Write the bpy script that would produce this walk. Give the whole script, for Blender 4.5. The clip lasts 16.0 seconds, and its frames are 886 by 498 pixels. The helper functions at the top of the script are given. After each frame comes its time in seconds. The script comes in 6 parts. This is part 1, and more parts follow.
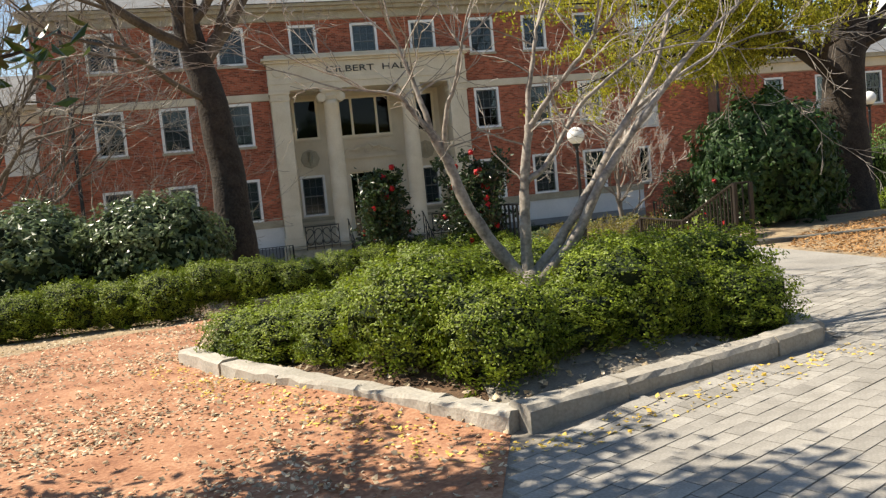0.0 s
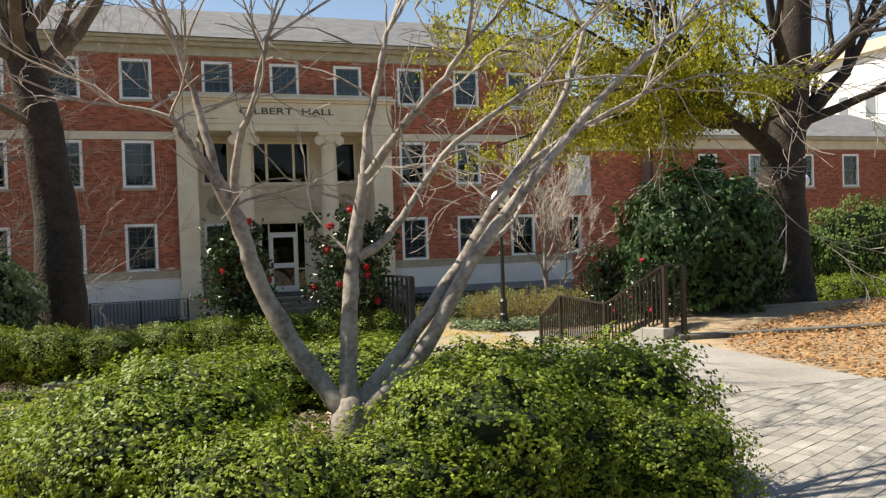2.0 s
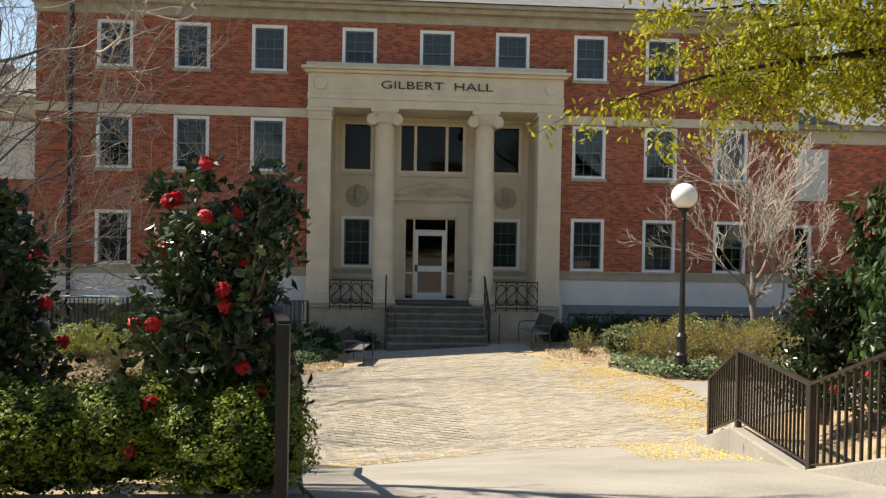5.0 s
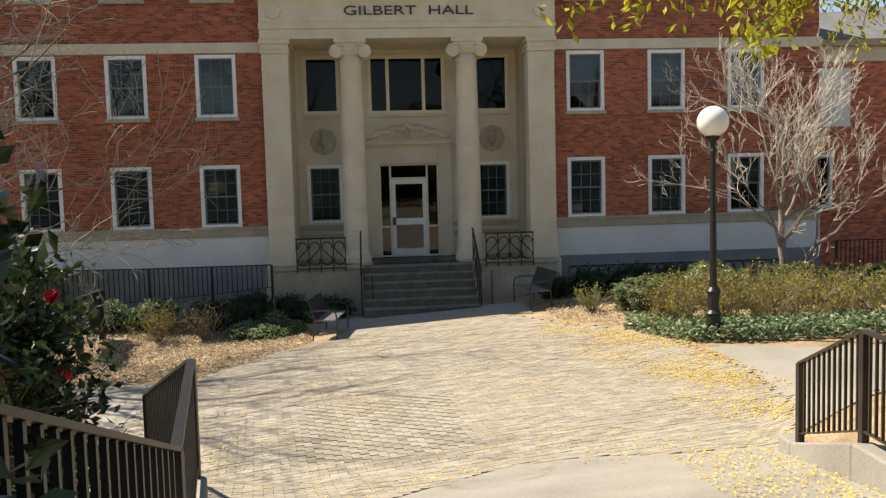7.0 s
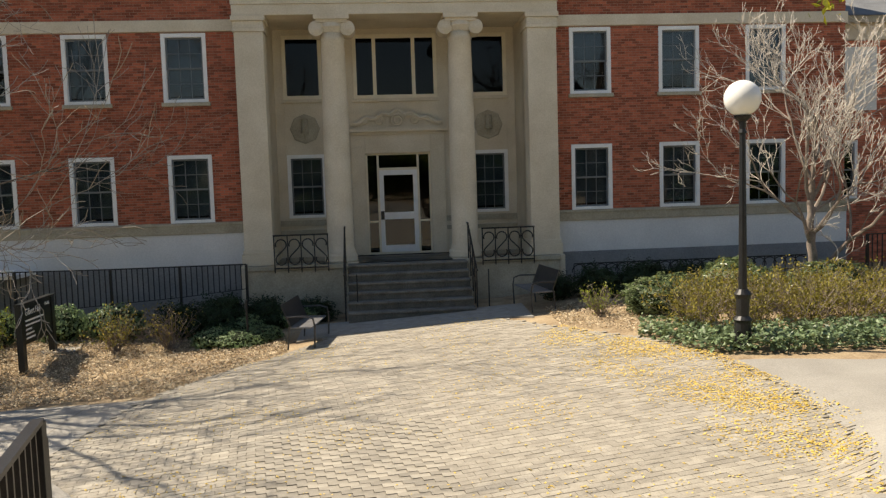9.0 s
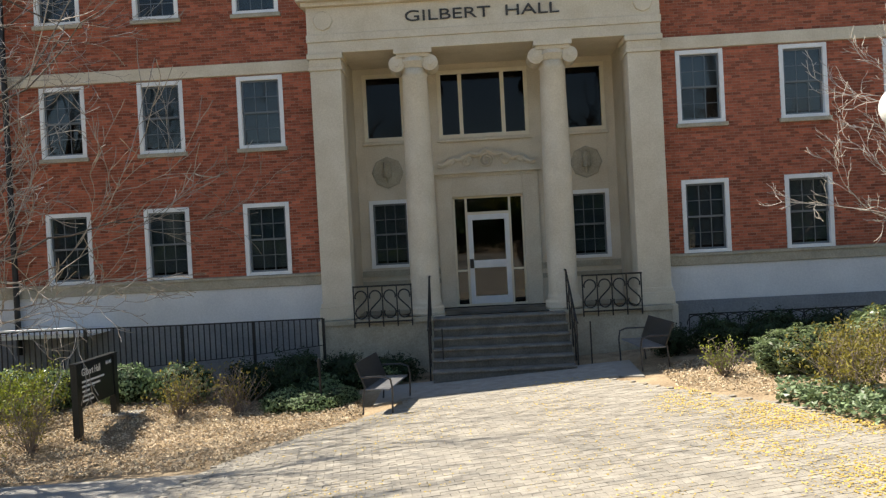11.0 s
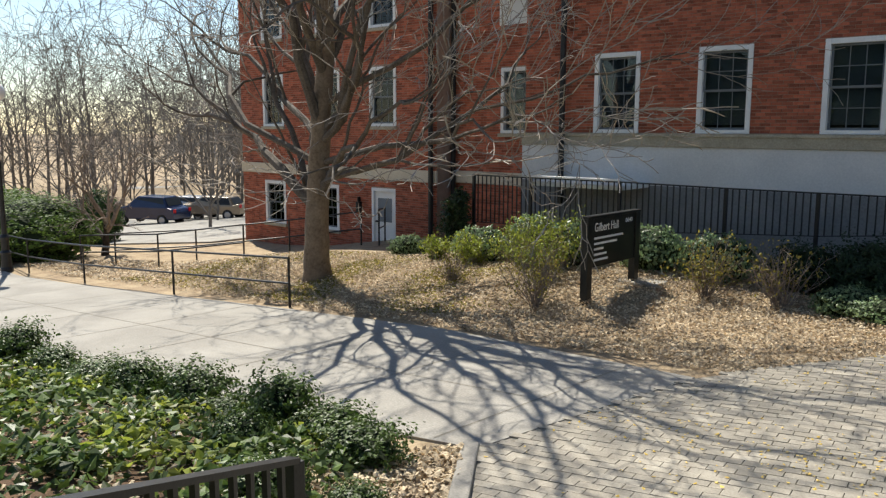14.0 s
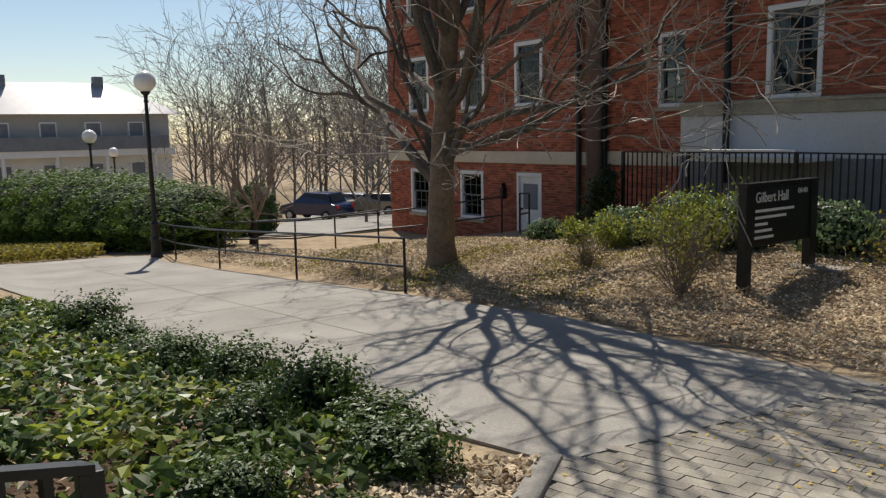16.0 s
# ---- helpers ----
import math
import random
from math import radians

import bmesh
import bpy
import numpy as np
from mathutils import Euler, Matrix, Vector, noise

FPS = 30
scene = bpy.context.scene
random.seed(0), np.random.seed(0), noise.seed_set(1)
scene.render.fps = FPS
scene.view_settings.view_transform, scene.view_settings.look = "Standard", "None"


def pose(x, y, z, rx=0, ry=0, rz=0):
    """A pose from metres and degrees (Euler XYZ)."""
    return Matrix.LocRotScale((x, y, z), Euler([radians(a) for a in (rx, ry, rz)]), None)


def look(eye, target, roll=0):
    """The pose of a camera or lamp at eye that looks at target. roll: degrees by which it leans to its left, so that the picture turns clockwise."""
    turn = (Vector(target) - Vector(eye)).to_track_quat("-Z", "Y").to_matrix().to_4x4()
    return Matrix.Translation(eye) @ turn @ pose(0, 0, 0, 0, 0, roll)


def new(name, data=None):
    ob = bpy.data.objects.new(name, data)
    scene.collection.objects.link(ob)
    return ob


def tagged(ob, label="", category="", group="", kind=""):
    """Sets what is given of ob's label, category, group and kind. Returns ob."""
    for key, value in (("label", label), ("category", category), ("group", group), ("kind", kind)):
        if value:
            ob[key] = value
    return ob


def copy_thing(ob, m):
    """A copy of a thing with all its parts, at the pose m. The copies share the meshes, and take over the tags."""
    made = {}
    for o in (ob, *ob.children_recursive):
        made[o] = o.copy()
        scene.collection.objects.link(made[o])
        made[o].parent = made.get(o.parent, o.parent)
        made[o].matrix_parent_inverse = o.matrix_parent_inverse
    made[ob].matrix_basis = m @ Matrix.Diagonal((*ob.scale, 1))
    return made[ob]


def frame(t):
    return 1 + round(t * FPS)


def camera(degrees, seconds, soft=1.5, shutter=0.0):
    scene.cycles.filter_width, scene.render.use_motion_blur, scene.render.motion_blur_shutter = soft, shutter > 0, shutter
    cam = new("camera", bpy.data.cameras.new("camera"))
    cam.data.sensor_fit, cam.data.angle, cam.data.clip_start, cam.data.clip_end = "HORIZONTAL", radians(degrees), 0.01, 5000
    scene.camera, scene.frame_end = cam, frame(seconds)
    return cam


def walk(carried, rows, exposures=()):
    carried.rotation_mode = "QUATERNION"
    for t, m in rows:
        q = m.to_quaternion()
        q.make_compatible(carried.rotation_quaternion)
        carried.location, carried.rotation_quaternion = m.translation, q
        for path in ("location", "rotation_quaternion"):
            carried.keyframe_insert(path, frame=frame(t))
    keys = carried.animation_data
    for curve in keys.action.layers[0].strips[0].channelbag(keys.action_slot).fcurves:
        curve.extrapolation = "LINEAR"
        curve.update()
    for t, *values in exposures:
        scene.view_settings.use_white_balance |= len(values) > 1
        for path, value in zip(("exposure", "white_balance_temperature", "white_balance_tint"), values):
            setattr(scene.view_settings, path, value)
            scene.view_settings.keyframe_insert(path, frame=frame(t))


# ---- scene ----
cam = camera(57.1, 16.0, soft=1.3)
PATH = [
    (0, (0.69, 0.494, 1.575), (1.186, 2.425, 1.412), -5.5),
    (0.5, (1.023, 1.126, 1.61), (1.479, 3.06, 1.382), -5.4),
    (1, (1.357, 1.619, 1.629), (1.992, 3.511, 1.492), -2.0),
    (1.5, (1.713, 2.078, 1.617), (2.355, 3.973, 1.617), -2.0),
    (2, (2.125, 2.57, 1.631), (2.781, 4.459, 1.597), -1.9),
    (2.5, (2.526, 3.031, 1.656), (3.145, 4.932, 1.603), -1.7),
    (3, (3.432, 3.988, 1.604), (3.778, 5.958, 1.596), 3.2),
    (3.5, (4.504, 4.963, 1.565), (4.723, 6.949, 1.473), 3.7),
    (4, (5.338, 5.954, 1.529), (5.468, 7.95, 1.561), 3.2),
    (6.5, (5.613, 10.306, 1.623), (5.799, 12.293, 1.487), -1.3),
    (7, (5.747, 11.048, 1.565), (5.919, 13.035, 1.419), -1.5),
    (7.5, (5.91, 11.723, 1.504), (6.075, 13.711, 1.357), -2.0),
    (8, (5.966, 12.218, 1.503), (6.191, 14.199, 1.343), -3.2),
    (8.5, (6.023, 12.654, 1.49), (6.22, 14.637, 1.315), -2.4),
    (11, (6.41, 15.037, 1.258), (6.344, 17.036, 1.238), -3.0),
    (11.5, (6.304, 15.704, 1.067), (5.904, 17.664, 1.064), -2.8),
    (12, (6.297, 16.314, 0.951), (5.795, 18.25, 0.948), -2.9),
    (12.5, (6.176, 16.853, 0.915), (5.674, 18.788, 0.858), 0.5),
    (13, (6.046, 17.456, 0.807), (5.308, 19.304, 0.608), 1.7),
    (13.5, (5.884, 17.939, 0.816), (4.811, 19.61, 0.579), 0.7),
    (14, (5.867, 18.419, 0.765), (4.559, 19.903, 0.47), 0.1),
    (14.5, (5.722, 18.8, 0.568), (4.316, 20.19, 0.267), -0.7),
    (15, (5.6, 19.235, 0.399), (4.127, 20.555, 0.104), -1.3),
    (15.5, (5.46, 19.683, 0.278), (3.942, 20.953, -0.009), -1.3),
    (16, (5.252, 20.141, 0.133), (3.655, 21.312, -0.15), -1.2),
]
walk(cam, [(t, look(eye, target, roll)) for t, eye, target, roll in PATH], [(0.0, 0.92, 7100, 10), (2.5, 0.95, 7100, 10), (3.5, 1.03, 7100, 10), (4.2, 1.0, 7200, 10), (7.0, 0.90, 7450, 10), (8.7, 0.80, 7450, 11), (10.8, 1.10, 6800, 10), (12.5, 1.18, 6600, 8), (13.6, 1.02, 6550, 8), (14.5, 0.52, 6600, 8), (16.0, 0.18, 6650, 11)])

# ---- light ----
SHADE = Vector((0.91, -0.41, -1.30)).normalized()      # the way the sunlight goes
ELEV = math.asin(-SHADE.z)
world = bpy.data.worlds.new("sky")
scene.world = world
world.use_nodes = True
sky = world.node_tree.nodes.new("ShaderNodeTexSky")
sky.sky_type, sky.sun_disc, sky.sun_elevation = "NISHITA", False, ELEV
sky.dust_density = 0.15
sky.sun_rotation = math.atan2(-SHADE.x, -SHADE.y)
back = world.node_tree.nodes["Background"]
back.inputs["Strength"].default_value = 0.084
world.node_tree.links.new(sky.outputs[0], back.inputs[0])
sun = new("sun", bpy.data.lights.new("sun", "SUN"))
sun.data.energy, sun.data.angle, sun.data.color = 4.7, radians(0.5), (1.0, 0.94, 0.84)
sun.matrix_world = look((0, 0, 40), Vector((0, 0, 40)) + SHADE)


# ---- materials ----
def material(name, a, b, scale=4.0, rough=0.8, bump=0.2, fine=60.0, c=None, metal=0.0, spec=0.4, mix=(0.35, 0.65), vary=0.0, island=0.0, bend=0.02):
    """Two colours mixed by noise at two scales, with bump; vary: brightness by object; island: by piece."""
    m = bpy.data.materials.new(name)
    m.use_nodes = True
    n, l = m.node_tree.nodes, m.node_tree.links
    p = n["Principled BSDF"]
    co = n.new("ShaderNodeTexCoord")
    big, small = n.new("ShaderNodeTexNoise"), n.new("ShaderNodeTexNoise")
    for t, s in ((big, scale), (small, fine)):
        t.inputs["Scale"].default_value, t.inputs["Detail"].default_value = s, 5
        l.new(co.outputs["Object"], t.inputs["Vector"])
    add = n.new("ShaderNodeMath")
    add.operation = "MULTIPLY_ADD"
    l.new(small.outputs["Fac"], add.inputs[0])
    add.inputs[1].default_value = 0.5
    half = n.new("ShaderNodeMath")
    half.operation = "MULTIPLY"
    half.inputs[1].default_value = 0.5
    l.new(big.outputs["Fac"], half.inputs[0])
    l.new(half.outputs[0], add.inputs[2])
    ramp = n.new("ShaderNodeValToRGB")
    e = ramp.color_ramp.elements
    e[0].position, e[0].color = mix[0], (*a, 1)
    e[1].position, e[1].color = mix[1], (*b, 1)
    if c:
        mid = ramp.color_ramp.elements.new((mix[0] + mix[1]) / 2)
        mid.color = (*c, 1)
    l.new(add.outputs[0], ramp.inputs[0])
    out = ramp.outputs[0]
    for amount, node, socket in ((vary, "ShaderNodeObjectInfo", "Random"), (island, "ShaderNodeNewGeometry", "Random Per Island")):
        if amount:
            src = n.new(node)
            rng = n.new("ShaderNodeMapRange")
            rng.inputs["To Min"].default_value, rng.inputs["To Max"].default_value = 1 - amount, 1 + amount
            l.new(src.outputs[socket], rng.inputs["Value"])
            hsv = n.new("ShaderNodeHueSaturation")
            l.new(rng.outputs[0], hsv.inputs["Value"])
            l.new(out, hsv.inputs["Color"])
            out = hsv.outputs[0]
    l.new(out, p.inputs["Base Color"])
    p.inputs["Roughness"].default_value, p.inputs["Metallic"].default_value = rough, metal
    p.inputs["Specular IOR Level"].default_value = spec
    if bump:
        bm_ = n.new("ShaderNodeBump")
        bm_.inputs["Strength"].default_value, bm_.inputs["Distance"].default_value = bump, bend
        l.new(add.outputs[0], bm_.inputs["Height"])
        l.new(bm_.outputs[0], p.inputs["Normal"])
    return m


def leafy(name, a, b, rough=0.45, thru=0.35, island=0.45):
    """A leaf: varied by piece, with light coming through."""
    m = material(name, a, b, 3.0, rough, 0.0, 40.0, island=island)
    n, l = m.node_tree.nodes, m.node_tree.links
    p = n["Principled BSDF"]
    col = p.inputs["Base Color"].links[0].from_socket
    tr, mx = n.new("ShaderNodeBsdfTranslucent"), n.new("ShaderNodeMixShader")
    l.new(col, tr.inputs["Color"])
    mx.inputs[0].default_value = thru
    l.new(p.outputs[0], mx.inputs[1])
    l.new(tr.outputs[0], mx.inputs[2])
    l.new(mx.outputs[0], n["Material Output"].inputs["Surface"])
    return m


BRICK = material("brick", (0.34, 0.090, 0.049), (0.51, 0.162, 0.090), 9.0, 0.85, 0.25, 90, vary=0.3, island=0.42, bend=0.004)
BRICK_PIECE = material("brick_piece", (0.34, 0.090, 0.049), (0.51, 0.162, 0.090), 9.0, 0.85, 0.25, 90, vary=0.42, bend=0.004)
MORTAR = material("mortar", (0.30, 0.20, 0.15), (0.42, 0.30, 0.23), 5, 0.95, 0.2)
STONE = material("limestone", (0.54, 0.465, 0.34), (0.70, 0.625, 0.495), 1.6, 0.85, 0.15, 30, bend=0.01)
# Dark stone for risers and low walls, with their shade put into the colour.
SHADED_STONE = material("shaded_worn_stone", (0.07, 0.068, 0.058), (0.17, 0.16, 0.135), 3.5, 0.9, 0.3, 30, bend=0.008)
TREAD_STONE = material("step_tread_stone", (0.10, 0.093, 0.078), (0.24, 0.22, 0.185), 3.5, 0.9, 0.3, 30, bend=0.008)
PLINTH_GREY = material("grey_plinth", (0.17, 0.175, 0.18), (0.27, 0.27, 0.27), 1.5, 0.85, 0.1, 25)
STONE_OLD = material("weathered_limestone", (0.30, 0.27, 0.20), (0.47, 0.42, 0.32), 2.5, 0.9, 0.25, 30, bend=0.01)
WHITEWASH = material("painted_base", (0.60, 0.60, 0.59), (0.74, 0.73, 0.71), 1.2, 0.7, 0.08, 25)
TRIM = material("white_paint", (0.72, 0.72, 0.71), (0.84, 0.84, 0.82), 3, 0.45, 0.05, 50)
CREAM = material("cream_paint", (0.68, 0.60, 0.44), (0.80, 0.72, 0.56), 3, 0.5, 0.05, 50)
SLATE = material("slate_roof", (0.12, 0.125, 0.13), (0.21, 0.215, 0.22), 2, 0.9, 0.3, 30, spec=0.2)
IRON = material("black_iron", (0.008, 0.008, 0.009), (0.022, 0.022, 0.022), 8, 0.42, 0.1, 60, spec=0.4)
BROWN_IRON = material("brown_iron", (0.018, 0.013, 0.010), (0.038, 0.028, 0.021), 8, 0.42, 0.1, 60, spec=0.5)
# Room walls coloured nearly black to give the lack of light indoors.
DARK = material("unlit_room", (0.03, 0.03, 0.03), (0.06, 0.055, 0.05), 2, 0.9, 0.0)
# Grey for sashes and bars: their shadow in the window put into the colour.
BAR_GREY = material("shadowed_sash_grey", (0.10, 0.115, 0.125), (0.16, 0.175, 0.185), 3, 0.5, 0.05, 50)
BLIND = material("window_blind", (0.16, 0.18, 0.20), (0.24, 0.26, 0.28), 2, 0.9, 0.0)
CONCRETE = material("concrete", (0.215, 0.20, 0.176), (0.35, 0.332, 0.296), 0.9, 0.9, 0.25, 45, bend=0.006)
KERBSTONE = material("kerb_stone", (0.26, 0.235, 0.195), (0.42, 0.39, 0.335), 3.0, 0.9, 0.5, 40, bend=0.02, vary=0.12)
PAVER = material("grey_paver", (0.23, 0.205, 0.167), (0.37, 0.338, 0.28), 5.0, 0.9, 0.3, 60, island=0.13, bend=0.004)
PAVER_PIECE = material("grey_paver_piece", (0.23, 0.205, 0.167), (0.37, 0.338, 0.28), 5.0, 0.9, 0.3, 60, vary=0.2, bend=0.004)
PAVER_BED = material("paver_joint", (0.17, 0.15, 0.12), (0.28, 0.25, 0.205), 5.0, 0.95, 0.3)
SOIL = material("leaf_litter_soil", (0.18, 0.125, 0.075), (0.42, 0.33, 0.21), 2.2, 0.95, 0.7, 26, c=(0.31, 0.23, 0.14), bend=0.03)
BARKMULCH = material("bark_mulch", (0.22, 0.095, 0.05), (0.46, 0.26, 0.155), 3.0, 0.95, 0.8, 38, c=(0.34, 0.165, 0.09), bend=0.02)
TERRACE = material("terrace_paver", (0.22, 0.205, 0.178), (0.36, 0.338, 0.30), 5.0, 0.9, 0.3, 60, island=0.16, bend=0.004)
TERRACE_PIECE = material("terrace_paver_piece", (0.22, 0.205, 0.178), (0.36, 0.338, 0.30), 5.0, 0.9, 0.3, 60, vary=0.16, bend=0.004)
PALE_LEAF = leafy("pale_glossy_leaf", (0.06, 0.095, 0.03), (0.19, 0.24, 0.11), 0.3, 0.25)
MID_LEAF = leafy("mid_leaf", (0.045, 0.095, 0.014), (0.13, 0.20, 0.035), 0.62, 0.3)
BARK_WHITE = material("whitish_twig", (0.38, 0.33, 0.28), (0.62, 0.57, 0.50), 5.0, 0.85, 0.1, 30)
BARK_PALE = material("pale_smooth_bark", (0.13, 0.11, 0.09), (0.42, 0.38, 0.33), 5.0, 0.8, 0.25, 30, c=(0.29, 0.255, 0.215), bend=0.01)
BARK_DARK = material("dark_rough_bark", (0.022, 0.017, 0.013), (0.065, 0.05, 0.038), 5.0, 0.95, 0.9, 24, bend=0.05)
BARK_BROWN = material("brown_bark", (0.13, 0.09, 0.055), (0.27, 0.20, 0.135), 4.0, 0.9, 0.5, 22, bend=0.02)
BARK_LIMB = material("grey_brown_limb", (0.060, 0.047, 0.036), (0.16, 0.13, 0.10), 4.0, 0.85, 0.3, 26, bend=0.01)
# Outer twigs paler than the limbs: sunlight on them put into the colour.
BARK_TWIG = material("sunlit_twig", (0.20, 0.165, 0.13), (0.42, 0.37, 0.31), 4.0, 0.7, 0.2, 30)
FAR_BARK = material("far_grey_bark", (0.10, 0.09, 0.08), (0.21, 0.19, 0.17), 3.0, 0.9, 0.2, 20)
TWIG = material("grey_twig", (0.16, 0.125, 0.10), (0.30, 0.25, 0.21), 4.0, 0.9, 0.2, 30)
BOX_LEAF = leafy("box_leaf", (0.075, 0.125, 0.008), (0.25, 0.31, 0.024), 0.5, 0.35, 0.55)
# Near-black bush core: the shade between the leaves put into its colour.
BOX_CORE = material("hedge_inner_shade", (0.010, 0.018, 0.005), (0.022, 0.034, 0.010), 9, 1.0, 0.5)
GLOSS_LEAF = leafy("glossy_leaf", (0.028, 0.062, 0.012), (0.075, 0.130, 0.026), 0.32, 0.25)
CAMELLIA_LEAF = leafy("camellia_leaf", (0.014, 0.030, 0.010), (0.046, 0.075, 0.022), 0.3, 0.2, 0.5)
YELLOW_LEAF = leafy("yellow_leaf", (0.17, 0.21, 0.016), (0.50, 0.44, 0.035), 0.5, 0.5, 0.5)
OLIVE_LEAF = leafy("olive_leaf", (0.17, 0.15, 0.025), (0.34, 0.29, 0.06), 0.6, 0.4)
IVY_LEAF = leafy("ivy_leaf", (0.034, 0.075, 0.014), (0.135, 0.19, 0.042), 0.45, 0.3, 0.6)
RED = leafy("red_petal", (0.50, 0.012, 0.018), (0.72, 0.04, 0.04), 0.5, 0.3, 0.2)
GOLD = leafy("fallen_yellow_leaf", (0.55, 0.36, 0.05), (0.80, 0.60, 0.16), 0.7, 0.2, 0.25)
TAN = leafy("fallen_tan_leaf", (0.25, 0.175, 0.10), (0.72, 0.60, 0.42), 0.75, 0.15, 0.5)
GLOBE = material("white_globe", (0.80, 0.79, 0.75), (0.86, 0.85, 0.81), 2, 0.25, 0.0)
RUBBER = material("tyre_rubber", (0.012, 0.012, 0.012), (0.025, 0.025, 0.025), 6, 0.8, 0.1)
CAR_BLUE = material("blue_car_paint", (0.012, 0.02, 0.06), (0.018, 0.03, 0.08), 2, 0.2, 0.0, spec=0.6)
CAR_SILVER = material("silver_car_paint", (0.35, 0.35, 0.36), (0.42, 0.42, 0.43), 2, 0.25, 0.0, metal=0.5)
CAR_TAN = material("tan_car_paint", (0.30, 0.24, 0.17), (0.36, 0.29, 0.21), 2, 0.25, 0.0, metal=0.3)
PALE_WALL = material("pale_wall", (0.66, 0.66, 0.63), (0.78, 0.78, 0.74), 0.6, 0.8, 0.05)
LIME_LEAF = leafy("lime_leaf", (0.16, 0.21, 0.025), (0.33, 0.36, 0.06), 0.5, 0.45)
BENCH = material("bench_enamel", (0.020, 0.020, 0.022), (0.045, 0.045, 0.048), 6, 0.3, 0.1, 70, spec=0.6)
# Darker copy of the pale wall, for the house's side turned from the sun.
SHADED_WALL = material("shaded_pale_wall", (0.36, 0.37, 0.36), (0.48, 0.48, 0.46), 0.6, 0.85, 0.05)
# Seat lighter than the bench frame: sun glare put into its grey.
BENCH_SEAT = material("sun_glare_bench_seat", (0.11, 0.11, 0.115), (0.22, 0.22, 0.225), 6, 0.35, 0.1, 70, spec=0.6)
# Mulch brown darkened to hold the shadow under hedge and ivy.
SHADED_MULCH = material("shaded_mulch", (0.05, 0.028, 0.016), (0.17, 0.10, 0.055), 4.0, 0.95, 0.8, 40, c=(0.095, 0.056, 0.031), bend=0.02)
SIGN_WHITE = material("sign_lettering", (0.70, 0.70, 0.68), (0.80, 0.80, 0.78), 6, 0.5, 0.0)
SIGN_BLACK = material("sign_black", (0.010, 0.011, 0.010), (0.022, 0.023, 0.021), 4, 0.35, 0.05)
LETTER = material("dark_bronze_letter", (0.03, 0.028, 0.026), (0.06, 0.055, 0.05), 5, 0.5, 0.0)

GLASS = bpy.data.materials.new("window_glass")
GLASS.use_nodes = True
_n, _l = GLASS.node_tree.nodes, GLASS.node_tree.links
_tr, _gl, _mx, _lw = (_n.new("ShaderNode" + k) for k in ("BsdfTransparent", "BsdfGlossy", "MixShader", "Fresnel"))
_tr.inputs["Color"].default_value = (0.6, 0.65, 0.66, 1)
_gl.inputs["Roughness"].default_value = 0.03
_lw.inputs["IOR"].default_value = 1.5
_l.new(_lw.outputs[0], _mx.inputs[0])
_l.new(_tr.outputs[0], _mx.inputs[1])
_l.new(_gl.outputs[0], _mx.inputs[2])
_l.new(_mx.outputs[0], _n["Material Output"].inputs["Surface"])


DOOR_GLASS = GLASS.copy()
DOOR_GLASS.name = "door_glass"
DOOR_GLASS.node_tree.nodes["Fresnel"].inputs["IOR"].default_value = 1.6
DOOR_GLASS.node_tree.nodes["Transparent BSDF"].inputs["Color"].default_value = (0.3, 0.28, 0.24, 1)
DARK_GLASS = GLASS.copy()
DARK_GLASS.name = "dark_tinted_glass"
DARK_GLASS.node_tree.nodes["Transparent BSDF"].inputs["Color"].default_value = (0.15, 0.15, 0.15, 1)
DARK_GLASS.node_tree.nodes["Fresnel"].inputs["IOR"].default_value = 1.3


